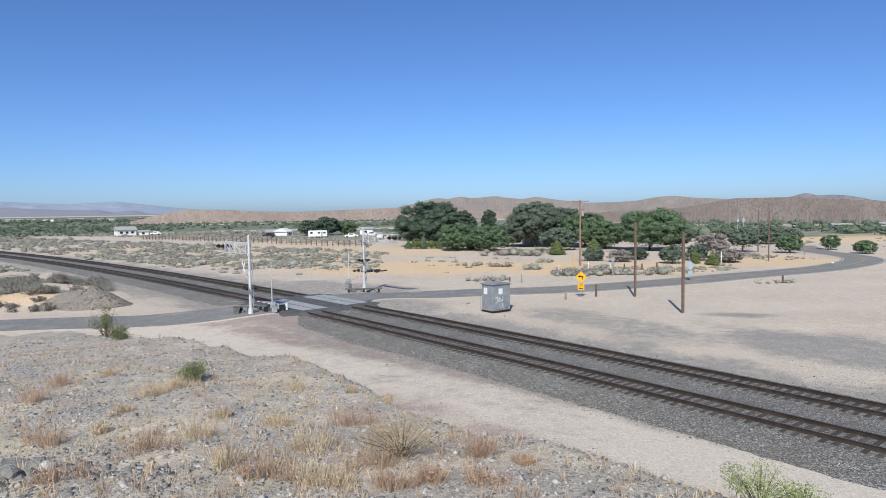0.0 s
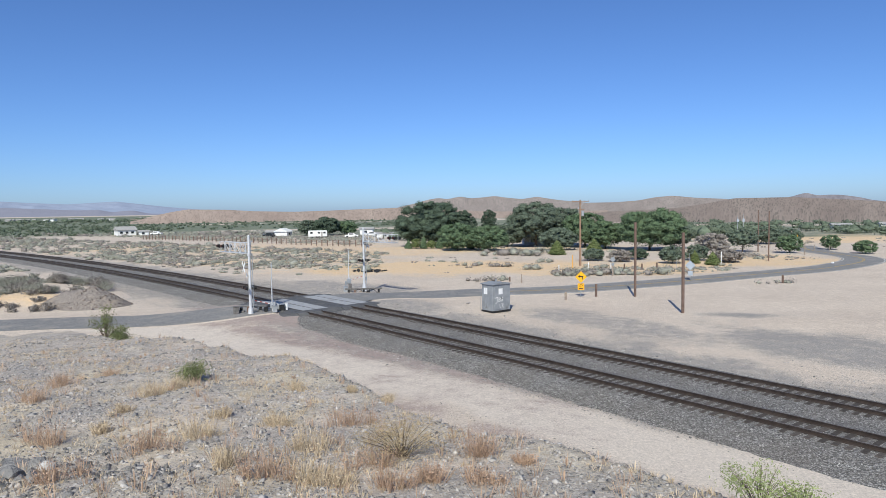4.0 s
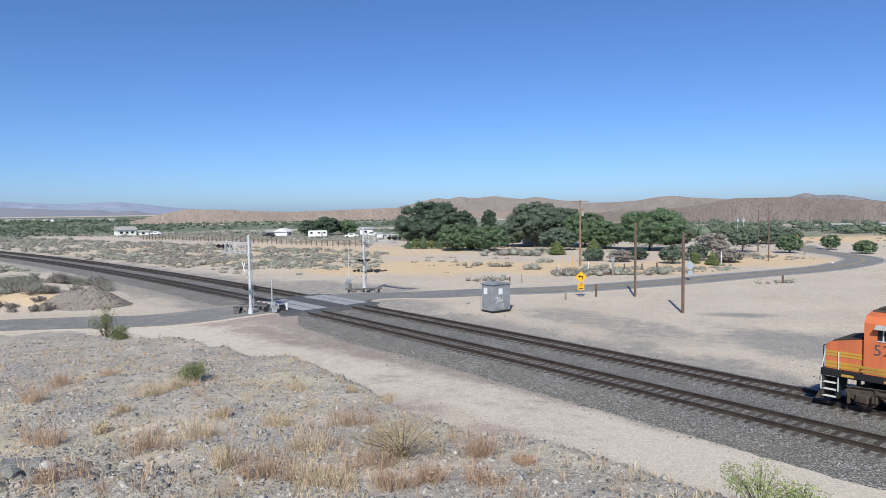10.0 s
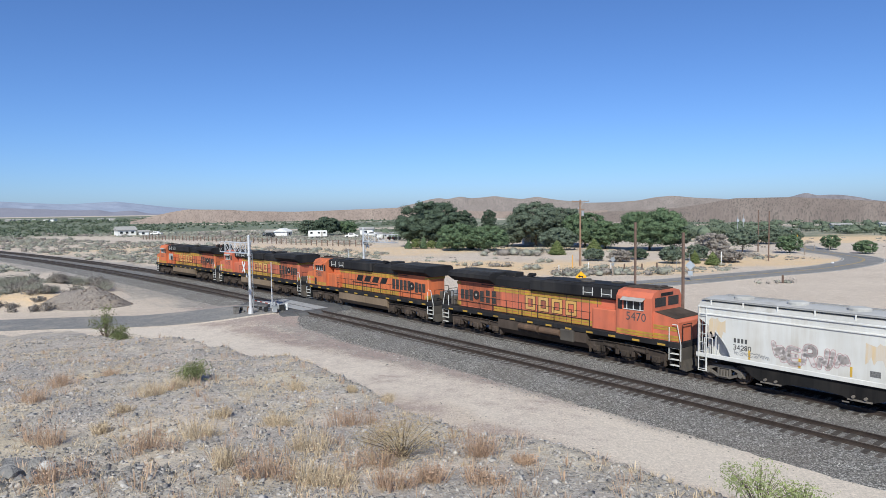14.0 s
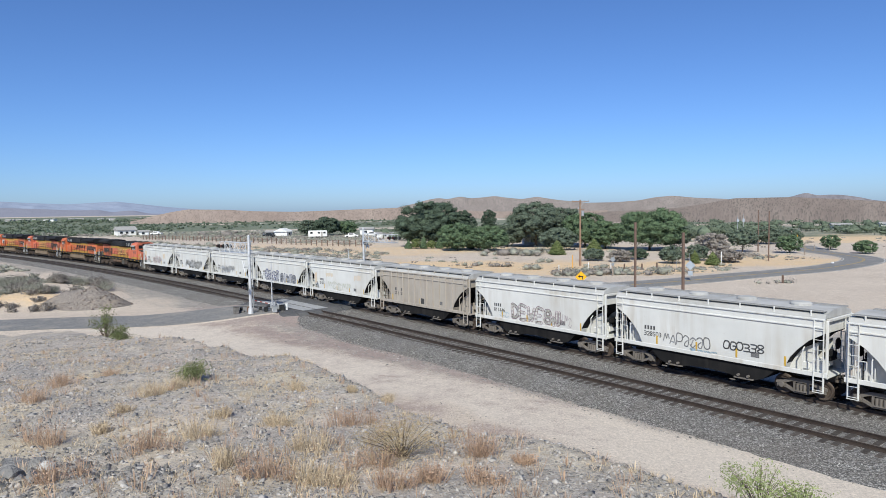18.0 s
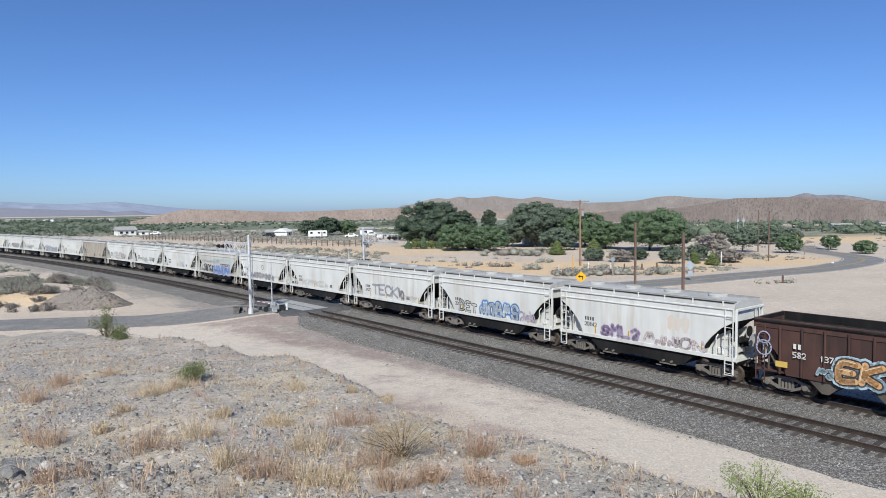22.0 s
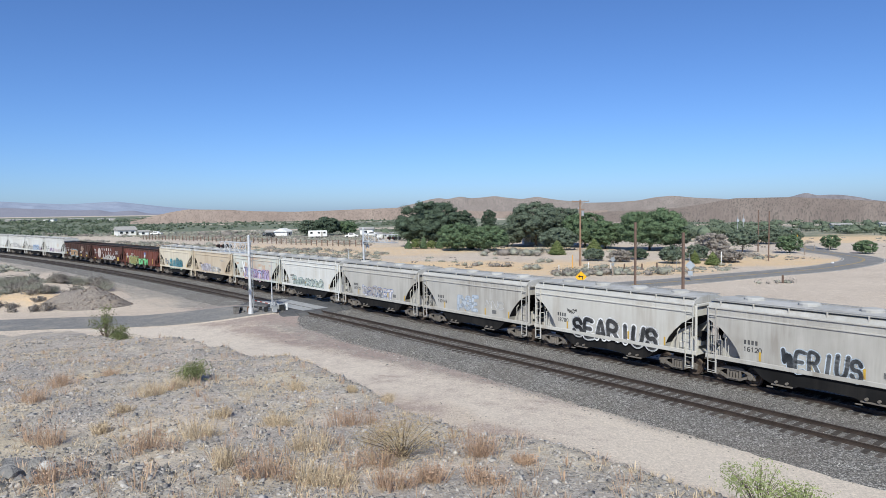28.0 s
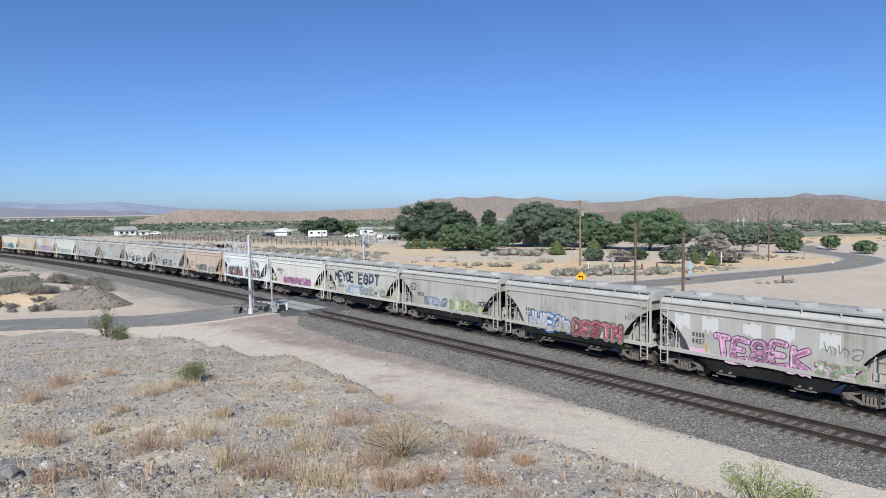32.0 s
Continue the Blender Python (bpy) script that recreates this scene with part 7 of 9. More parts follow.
def loco_truck(lo, x, s):
    tr = part("truck", cached("loco_truck", P_LOCOTRUCK, lambda: Mesher().box((0, 0, 0.75), (4.6, 1.5, 0.3), 0.05)), P_LOCOTRUCK, lo, at=pose(x, 0, 0))

    def frame_mesh():
        m = Mesher()
        out = [(-2.75, 0.55), (-2.35, 0.42), (-1.85, 0.55), (-1.5, 0.72), (-0.5, 0.72), (-0.3, 0.5), (0.3, 0.5), (0.5, 0.72), (1.5, 0.72), (1.85, 0.55), (2.35, 0.42), (2.75, 0.55), (2.75, 0.85), (2.3, 1.05), (1.2, 0.98), (-1.2, 0.98), (-2.3, 1.05), (-2.75, 0.85)]
        m.prism(out, (0.09, -0.09), side_plate)
        for i in (-1.62, -1.5, -0.62, -0.5, 0.5, 0.62, 1.5, 1.62):
            m.rod((i, 0.12, 0.42), (i, 0.12, 0.74), 0.07, n=8)
        m.pipe([(-2.7, 0.16, 1.0), (-1.3, 0.16, 1.08), (1.3, 0.16, 1.08), (2.7, 0.16, 1.0)], 0.03, 5)
        for i in (-1.5, -0.55, 0.55, 1.5):
            m.box((i, 0.10, 0.88), (0.16, 0.12, 0.24), 0.02)
        for i in (-2.62, 2.62):
            m.box((i, 0.05, 0.45), (0.12, 0.2, 0.5), 0.03)
        for i in (-2.07, 0.0, 2.07):
            m.box((i, 0.10, 0.52), (0.55, 0.22, 0.42), 0.06)
            m.rod((i, 0.1, 0.52), (i, 0.26, 0.52), 0.16, 0.13, 10)
            m.box((i, 0.06, 0.26), (0.42, 0.12, 0.08), 0.02)
        for i in (-1.05, 1.05):
            m.rod((i - 0.35, 0.14, 0.80), (i + 0.35, 0.14, 0.86), 0.10, n=8)
            m.rod((i, 0.12, 0.55), (i + 0.5, 0.12, 0.95), 0.06, n=6)
        return m

    for y in (-1.12, 1.12):
        part("side_frame", cached("loco_side_frame", P_LOCOTRUCK, frame_mesh), P_LOCOTRUCK, tr, at=pose(0, y, 0, 0, 0, 0 if y > 0 else 180))
    for i in (-2.07, 0.0, 2.07):
        wheelset(tr, i, 0.533)


# ---- the consist, from the leading engine back
TRAIN = []
EDGES = [41.4 - 21.87 * i for i in range(5)] + [-46.1 - 12.45 * i for i in range(1, 16)] + [-248.5, -264.2, -279.7] + [-279.7 - 12.31 * i for i in range(1, 16)]
RAIL_CARS = []
RAIL_CARS.append(locomotive("5252", P_ORANGE, "orange and black diesel locomotive with yellow emblem and grey side panel", grey_panel=True))
RAIL_CARS.append(locomotive("5475", P_ORANGE2, "faded orange and black diesel locomotive with yellow emblem"))
RAIL_CARS.append(locomotive("7807", P_ORANGE, "newer orange and black diesel locomotive with black slanted emblem", modern=True))
RAIL_CARS.append(locomotive("5470", P_ORANGE2, "orange and black diesel locomotive running cab last", seen=-1))
W, BK, GY = (0.72, 0.72, 0.70), (0.02, 0.02, 0.025), (0.30, 0.30, 0.32)
H = covered_hopper


def consist():
    c, G = RAIL_CARS, graffiti
    c.append(H(P_WHITE, "white covered hopper car with faded pink graffiti and rust patches", marks=(4, "34280")))
    G(c[-1], 1, 1.9, -1.6, 1.62, 2.55, (0.66, 0.60, 0.58), (0.58, 0.36, 0.36), "?ER??", 0.17, rim=1.4)
    G(c[-1], 101, 3.8, 2.0, 1.62, 1.85, GY, None, "???????", 0.10)
    for x, z in ((4.7, 2.9), (-2.6, 2.7)):
        stain(c[-1], x, z, 0.9, 0.8, (0.62, 0.47, 0.28))
    c.append(H(P_WHITE, "white covered hopper car with painted-over grey graffiti", marks=(4, "21270")))
    G(c[-1], 2, 1.9, -3.6, 1.55, 2.6, (0.46, 0.46, 0.45), (0.46, 0.46, 0.45), "??????", 0.5)
    G(c[-1], 3, 5.2, 3.9, 2.9, 3.3, GY, None, "????", 0.1)
    c.append(H(P_WHITE, "white covered hopper car with thin grey smears", marks=(4, "21061")))
    G(c[-1], 4, 2.8, -1.0, 1.6, 2.5, (0.50, 0.51, 0.52), (0.56, 0.56, 0.56), "??????", 0.25)
    c.append(H(P_WHITE, "white covered hopper car with blue-grey bubble graffiti", marks=(4, "21073")))
    G(c[-1], 5, 3.3, 0.1, 1.42, 2.6, (0.70, 0.71, 0.74), (0.10, 0.11, 0.24), "????", 0.20, rim=1.7, halo=(0.50, 0.54, 0.66))
    G(c[-1], 6, -0.2, -3.6, 1.42, 2.35, (0.44, 0.45, 0.48), (0.16, 0.17, 0.24), "GI?TO", 0.20, rim=1.7, halo=(0.55, 0.56, 0.60))
    c.append(H(P_WHITE, "white covered hopper car with faint yellow-green scrawl", marks=(4, "21055")))
    G(c[-1], 7, 2.4, -2.0, 1.5, 2.3, (0.58, 0.60, 0.50), None, "?????", 0.09, rim=1.3)
    stain(c[-1], -3.0, 2.9, 1.1, 0.5, (0.62, 0.50, 0.36)); stain(c[-1], 2.0, 2.9, 1.4, 0.35, (0.62, 0.52, 0.38)); stain(c[-1], 4.6, 2.5, 0.5, 1.0, (0.60, 0.46, 0.30))
    c.append(H(P_TAUPE, "taupe ribbed covered hopper car with dark car number", ribs=True, marks=None, strips=(3.9, 0.1, -2.4)))
    lettering(c[-1], 3.5, 2.45, (2, "202"), side=1.512); lettering(c[-1], 2.65, 2.45, (2, "20"), side=1.512)
    patch(c[-1], 0.0, -0.45, 1.5, 1.95, (0.03, 0.03, 0.03), 1.508)
    c.append(H(P_WHITE, "white covered hopper car with thin purple-brown graffiti", marks=(4, "811446")))
    G(c[-1], 8, 2.1, -2.4, 1.55, 2.55, (0.66, 0.64, 0.60), (0.40, 0.30, 0.33), "DEWES?", 0.13, rim=1.75)
    G(c[-1], 108, -2.4, -3.3, 1.6, 2.3, (0.40, 0.32, 0.36), None, "???", 0.07)
    G(c[-1], 208, 3.3, 2.3, 1.55, 1.95, (0.40, 0.56, 0.66), None, "??", 0.08)
    c.append(H(P_WHITE, "white covered hopper car with small black scrawls", marks=(4, "328503")))
    G(c[-1], 9, 2.6, -0.2, 1.62, 2.25, (0.28, 0.28, 0.29), None, "?AP???O", 0.10); G(c[-1], 10, -0.9, -3.0, 1.85, 2.3, (0.10, 0.10, 0.11), None, "OGO338", 0.13)
    G(c[-1], 110, 1.0, -0.6, 1.45, 1.6, (0.42, 0.60, 0.72), None, "????", 0.3)
    c.append(H(P_WHITE, "clean white covered hopper car with small blue scrawl", marks=(4, "20860")))
    G(c[-1], 11, -0.2, -1.8, 1.55, 2.25, (0.40, 0.50, 0.64), None, "????", 0.11); stain(c[-1], 1.6, 2.9, 1.5, 0.8, (0.60, 0.55, 0.45))
    c.append(H(P_DULL, "dull white covered hopper car with heavy blue and black graffiti", deep_sill=True, marks=(4, "80065")))
    G(c[-1], 12, 4.0, 1.0, 1.22, 2.35, BK, (0.70, 0.72, 0.74), "??O??", 0.30, rim=1.35)
    G(c[-1], 13, 1.0, -3.9, 1.22, 2.35, (0.16, 0.34, 0.72), (0.66, 0.68, 0.78), "????O??", 0.36, (0.10, 0.10, 0.30), 1.522, rim=1.3, halo=(0.48, 0.46, 0.72))
    G(c[-1], 113, -1.2, -3.9, 2.3, 2.62, (0.16, 0.08, 0.10), None, "OOOO", 0.30)
    G(c[-1], 14, 4.6, -0.9, 2.55, 3.0, (0.34, 0.34, 0.36), None, "??????????", 0.10); G(c[-1], 15, 1.4, -4.6, 2.75, 3.2, (0.42, 0.66, 0.72), None, "?????????", 0.14)
    stain(c[-1], -0.6, 3.0, 1.0, 0.4, (0.45, 0.36, 0.28))
    c.append(H(P_WHITE, "white covered hopper car with grey and purple graffiti and ring mark", marks=(4, "33436")))
    G(c[-1], 16, 2.9, -3.0, 1.42, 2.15, (0.42, 0.40, 0.46), (0.56, 0.55, 0.62), "????????", 0.22, (0.62, 0.45, 0.30), rim=1.6)
    G(c[-1], 116, -2.6, -4.3, 1.75, 2.0, (0.50, 0.55, 0.46), None, "??????", 0.10)
    ring_mark(c[-1], -0.3, 2.78, 0.26, 0.05, (0.10, 0.10, 0.12), 1.507)
    c.append(H(P_WHITE, "white covered hopper car with pale ghost graffiti", marks=(4, "32983")))
    G(c[-1], 17, 3.0, -2.0, 1.5, 2.15, (0.56, 0.55, 0.50), None, "????????", 0.10)
    c.append(H(P_WHITE, "white covered hopper car with tall grey letters", marks=(4, "34273")))
    G(c[-1], 18, 2.7, -1.2, 1.62, 2.65, (0.36, 0.36, 0.39), None, "TECK", 0.17, sharp=True); G(c[-1], 118, -1.2, -2.0, 1.55, 2.75, (0.36, 0.36, 0.39), None, "?", 0.17)
    G(c[-1], 19, -2.0, -3.8, 1.6, 2.0, (0.46, 0.46, 0.44), None, "???????", 0.09)
    c.append(H(P_WHITE, "white covered hopper car with black outlined and blue graffiti", marks=(4, "20851")))
    G(c[-1], 20, 3.4, 1.3, 1.45, 2.25, (0.60, 0.60, 0.58), BK, "DET", 0.14, rim=1.9)
    G(c[-1], 21, 1.0, -2.9, 1.35, 2.45, (0.62, 0.72, 0.82), (0.06, 0.22, 0.58), "?OB?S", 0.24, (0.80, 0.84, 0.88), rim=1.7, halo=(0.20, 0.42, 0.74))
    G(c[-1], 121, -2.9, -4.4, 1.35, 2.2, (0.52, 0.44, 0.56), None, "???", 0.16)
    c.append(H(P_WHITE, "white covered hopper car with purple and pink graffiti", marks=(4, "20842")))
    G(c[-1], 22, 2.6, -0.2, 1.4, 2.2, (0.26, 0.20, 0.32), (0.64, 0.50, 0.66), "SML?", 0.26, rim=1.4, sharp=True)
    G(c[-1], 23, -0.4, -4.2, 1.4, 2.05, (0.66, 0.62, 0.60), (0.58, 0.38, 0.50), "???ON", 0.15, (0.68, 0.56, 0.26), rim=1.6)
    stain(c[-1], -2.6, 2.8, 1.3, 0.7, (0.62, 0.52, 0.42))
    o = open_hopper(P_BROWN, "dark brown ribbed open hopper car with orange graffiti", False); c.append(o)
    G(o, 24, 3.5, -0.4, 1.12, 2.25, (0.62, 0.33, 0.12), (0.03, 0.03, 0.035), "EKTR", 0.24, (0.75, 0.62, 0.40), 1.565, halo=(0.40, 0.58, 0.68), rim=1.5)
    G(o, 124, 4.3, 3.6, 1.2, 1.75, (0.45, 0.60, 0.68), None, "??", 0.3, side=1.565)
    G(o, 25, -1.7, -2.9, 1.75, 2.15, W, None, "????", 0.16, None, 1.565); G(o, 26, -4.7, -5.8, 1.6, 2.1, W, None, "QIKN", 0.14, None, 1.565)
    lettering(o, 5.3, 2.5, (2, "582"), spray(W), 1.565, 0.24, 0.4); lettering(o, 4.1, 2.1, ("137",), spray(W), 1.565, 0.24)
    for x, z in ((5.9, 1.55), (-2.2, 1.35), (-5.2, 1.35)):
        patch(o, x + 0.28, x - 0.28, z - 0.14, z + 0.14, (0.70, 0.45, 0.03), 1.565)
    ring_mark(o, -2.9, 2.6, 0.42, 0.12, (0.52, 0.36, 0.27), 1.565)
    for k in range(3):
        patch(o, -2.0 - 0.1 * k, -3.9 + 0.1 * k, 2.45 + 0.13 * k, 2.51 + 0.13 * k, (0.52, 0.36, 0.27), 1.567)
    ring_mark(o, 6.75, 2.75, 0.28, 0.06, (0.40, 0.42, 0.60), 1.565); ring_mark(o, 6.75, 2.25, 0.36, 0.06, (0.40, 0.42, 0.60), 1.565)
    o = open_hopper(P_OXIDE, "oxide red ribbed open hopper car with white block lettering and graffiti"); c.append(o)
    lettering(o, 5.9, 2.62, (2, "40"), spray(W), 1.565, 0.30, 0.44)
    patch(o, 5.1, 4.5, 2.05, 2.3, (0.02, 0.02, 0.02), 1.565); lettering(o, 4.95, 2.18, ("906",), spray(W), 1.572, 0.15)
    for x in (2.1, 1.0, -0.1, -1.2, -2.3):
        lettering(o, x, 2.86, (1,), spray(W), 1.565, 0.44)
    for x in (1.8, 0.3, -1.0, -2.2, -3.4):
        lettering(o, x, 2.22, (1,), spray((0.55, 0.50, 0.48)), 1.565, 0.38)
    disc = Mesher()
    disc.rod((3.5, 1.560, 2.15), (3.5, 1.566, 2.15), 0.85, n=24)
    part("faded_emblem", disc, mottled((0.42, 0.33, 0.30), (0.60, 0.53, 0.50)), o, "faded round white emblem")
    G(o, 27, 1.6, -4.4, 1.12, 1.95, (0.70, 0.69, 0.66), (0.30, 0.20, 0.18), "L?BOND?", 0.34, None, 1.572, rim=1.25); G(o, 127, 1.9, -0.4, 1.12, 1.5, (0.62, 0.58, 0.56), None, "????", 0.5, None, 1.568)
    G(o, 28, -4.4, -5.5, 2.2, 2.75, W, None, "????", 0.14, None, 1.572)
    for x in (5.9, 2.4, -2.6, -5.5):
        patch(o, x + 0.25, x - 0.25, 1.12, 1.30, (0.70, 0.45, 0.03), 1.562)
    patch(o, -5.2, -5.8, 1.25, 1.75, (0.66, 0.44, 0.05), 1.562)
    o = open_hopper(P_RED, "faded red open hopper car with green and yellow graffiti"); c.append(o)
    G(o, 29, 4.6, 0.6, 1.06, 2.15, (0.56, 0.52, 0.16), (0.03, 0.04, 0.02), "RUDO", 0.28, (0.72, 0.70, 0.42), 1.565, halo=(0.42, 0.56, 0.26), rim=1.3)
    G(o, 30, 0.5, -3.2, 1.06, 2.05, (0.12, 0.66, 0.22), (0.02, 0.16, 0.05), "EATM", 0.30, (0.45, 0.85, 0.50), 1.572, rim=1.35, sharp=True)
    G(o, 129, 4.0, 2.8, 2.1, 2.7, (0.70, 0.64, 0.60), None, "???", 0.1, None, 1.565); G(o, 130, 1.4, 0.4, 2.1, 2.4, (0.40, 0.58, 0.36), None, "???", 0.12, None, 1.565)
    lettering(o, 5.8, 2.5, (2, "3879"), spray(W), 1.565, 0.28, 0.42)
    shield = Mesher().prism([(-0.34, 0.1), (-0.24, -0.3), (0, -0.42), (0.24, -0.3), (0.34, 0.1)], (1.562, 1.568), side_plate_at(-2.1, 2.55))
    part("painted_shield", shield, spray((0.62, 0.62, 0.66)), o, "pale painted shield")
    patch(o, -1.74, -2.46, 2.66, 2.98, (0.14, 0.17, 0.42), 1.565)
    for x in (5.95, -5.2):
        patch(o, x + 0.07, x - 0.07, 1.3, 2.1, (0.70, 0.45, 0.03), 1.565)
    c.append(H(P_CREAM, "cream covered hopper car with large teal graffiti", marks=(4, "11314")))
    G(c[-1], 31, 2.1, -2.6, 1.3, 2.5, (0.07, 0.36, 0.46), (0.02, 0.10, 0.16), "JAGS", 0.32, (0.35, 0.66, 0.70), rim=1.3, halo=(0.56, 0.66, 0.52))
    G(c[-1], 131, 3.6, 2.4, 1.6, 2.3, (0.16, 0.24, 0.36), None, "K?", 0.16)
    c.append(H(P_TAN, "tan covered hopper car with white graffiti", marks=(4, "11543")))
    G(c[-1], 32, 3.3, 0.2, 1.35, 2.3, (0.76, 0.74, 0.78), (0.16, 0.12, 0.24), "YOZR", 0.28, None, rim=1.25, halo=(0.60, 0.55, 0.68)); G(c[-1], 33, 0.0, -2.5, 1.45, 2.15, (0.70, 0.69, 0.66), (0.40, 0.36, 0.36), "BETS", 0.22, rim=1.4)
    G(c[-1], 133, -2.6, -4.0, 2.9, 3.15, W, None, "????", 0.16)
    c.append(H(P_MINT, "pale rusting covered hopper car with pink and cyan graffiti", marks=(4, "11069")))
    G(c[-1], 34, 2.9, -3.4, 1.3, 2.45, (0.66, 0.52, 0.80), (0.02, 0.05, 0.14), "CRESTON", 0.28, (0.25, 0.72, 0.82), halo=(0.78, 0.46, 0.60), rim=1.5)
    for x, z, w, h in ((4.6, 2.95, 0.7, 0.3), (2.4, 2.95, 0.9, 0.45), (1.1, 2.9, 1.2, 0.7), (-1.3, 3.0, 1.0, 0.35), (-2.2, 2.75, 0.9, 0.7), (-3.9, 3.05, 0.8, 0.3), (-3.7, 1.6, 0.8, 0.5)):
        stain(c[-1], x, z, w, h, (0.50, 0.33, 0.20))
    c.append(H(P_WHITE, "white covered hopper car with pale green and blue graffiti", marks=(4, "11204")))
    G(c[-1], 35, 3.4, -3.0, 1.3, 2.3, (0.60, 0.68, 0.62), (0.20, 0.30, 0.34), "???????", 0.2, rim=1.6)
    c.append(H(P_GREY, "light grey covered hopper car with blue and white graffiti", marks=(4, "140122")))
    G(c[-1], 36, 2.4, -2.4, 1.4, 2.3, (0.70, 0.70, 0.74), (0.18, 0.24, 0.46), "??OSET", 0.22, (0.70, 0.44, 0.30), rim=1.5)
    c.append(H(P_GREY, "light grey covered hopper car with pale blue graffiti", marks=(4, "140148")))
    G(c[-1], 37, 1.5, -0.9, 1.55, 2.7, (0.50, 0.57, 0.66), (0.34, 0.42, 0.52), "PGE", 0.17, (0.62, 0.68, 0.74), rim=1.5, sharp=True)
    G(c[-1], 38, -1.6, -3.6, 2.0, 2.6, (0.60, 0.60, 0.60), None, "?NC", 0.10)
    c.append(H(P_DULL, "dull white covered hopper car with bold black and white graffiti", marks=(4, "18780")))
    G(c[-1], 39, 2.6, -3.6, 1.18, 2.4, (0.012, 0.014, 0.02), (0.84, 0.85, 0.86), "SEARIUS", 0.30, None, rim=1.7)
    G(c[-1], 139, 3.0, 2.2, 2.5, 2.8, BK, None, "????", 0.14)
    c.append(H(P_GREY, "grey covered hopper car with black and pale blue outlined graffiti", marks=(4, "16120")))
    G(c[-1], 40, 2.0, -1.6, 1.3, 2.4, (0.03, 0.04, 0.055), (0.58, 0.68, 0.78), "?ERIUS", 0.22, rim=1.6)
    c.append(H(P_RUST, "rusty pinkish covered hopper car with grey and white graffiti", deep_sill=True, marks=(4, "8319")))
    G(c[-1], 41, 2.3, -1.2, 1.22, 2.2, (0.20, 0.21, 0.22), (0.02, 0.02, 0.024), "TUGES", 0.34, (0.42, 0.43, 0.44), rim=1.3, halo=(0.50, 0.50, 0.50)); G(c[-1], 42, -1.2, -4.2, 1.18, 2.05, (0.76, 0.75, 0.72), (0.03, 0.03, 0.03), "IOBS", 0.34, None, 1.522, rim=1.35)
    patch(c[-1], 4.9, 2.4, 1.24, 1.52, (0.56, 0.30, 0.24), 1.526)
    c.append(H(P_BRIGHT, "bright white covered hopper car with maroon and teal graffiti", deep_sill=True, marks=(4,), strips=()))
    G(c[-1], 43, 4.2, 0.4, 1.25, 2.5, (0.26, 0.05, 0.05), (0.58, 0.40, 0.30), "SCUBA", 0.34, (0.55, 0.22, 0.20), halo=(0.10, 0.46, 0.46), rim=1.25); G(c[-1], 143, -0.4, -4.0, 1.25, 2.4, (0.26, 0.05, 0.05), (0.62, 0.52, 0.30), "DEBTS", 0.34, (0.55, 0.22, 0.20), halo=(0.10, 0.46, 0.46), rim=1.25)
    G(c[-1], 44, -1.4, -3.8, 2.55, 3.45, (0.56, 0.50, 0.44), (0.48, 0.40, 0.34), "???", 0.42, rim=1.15); G(c[-1], 144, 4.9, 3.9, 3.0, 3.4, GY, None, "???", 0.1)
    patch(c[-1], 4.4, 0.2, 1.2, 1.42, (0.60, 0.46, 0.36), 1.503); patch(c[-1], -0.2, -4.2, 1.2, 1.42, (0.60, 0.46, 0.36), 1.503)
    c.append(H(P_CLEAN, "cream-white covered hopper car with magenta graffiti", marks=None))
    G(c[-1], 45, 2.6, -3.2, 1.28, 2.1, (0.62, 0.22, 0.46), (0.30, 0.08, 0.24), "SMOO?ST??", 0.30, (0.80, 0.52, 0.66), halo=(0.66, 0.36, 0.54), rim=1.3)
    patch(c[-1], 4.0, 2.5, 2.6, 2.95, (0.40, 0.40, 0.39)); lettering(c[-1], 3.4, 2.35, ("175",), tall=0.26); lettering(c[-1], 3.75, 2.78, (4,), tall=0.24, side=1.51)
    c.append(H(P_DULL, "dull white covered hopper car with dark blue and pale graffiti", marks=(4, "140184")))
    G(c[-1], 46, 4.3, 1.0, 2.45, 3.4, (0.015, 0.02, 0.05), (0.72, 0.77, 0.84), "MEYOE", 0.34, rim=1.3); G(c[-1], 47, 0.3, -3.2, 2.35, 3.45, (0.015, 0.02, 0.05), (0.72, 0.77, 0.84), "EGPT", 0.30, rim=1.35, sharp=True)
    G(c[-1], 48, 2.6, -0.8, 1.4, 2.25, (0.52, 0.62, 0.76), None, "VETS", 0.26); G(c[-1], 49, -0.8, -3.9, 1.35, 2.15, (0.72, 0.72, 0.70), (0.06, 0.06, 0.07), "OBLIC", 0.22, rim=1.5)
    c.append(H(P_GREY, "pale grey covered hopper car with yellow-green and blue graffiti", deep_sill=True, marks=None))
    lettering(c[-1], 3.6, 2.3, ("9828",), tall=0.26)
    G(c[-1], 50, 2.8, -0.1, 1.5, 2.25, (0.40, 0.48, 0.64), None, "STEN?", 0.24); G(c[-1], 51, -0.3, -3.6, 1.3, 2.3, (0.62, 0.66, 0.38), (0.24, 0.36, 0.20), "?I???", 0.2, rim=1.5, halo=(0.56, 0.62, 0.44))
    G(c[-1], 52, 4.6, 3.8, 2.55, 3.15, (0.08, 0.09, 0.11), None, "62", 0.13); G(c[-1], 152, -3.6, -4.9, 2.0, 2.4, (0.05, 0.05, 0.06), None, "SOBS", 0.15); G(c[-1], 252, -4.3, -5.2, 2.5, 3.4, (0.45, 0.46, 0.44), None, "??", 0.05)
    stain(c[-1], 0.2, 2.7, 0.7, 0.4, (0.40, 0.36, 0.30))
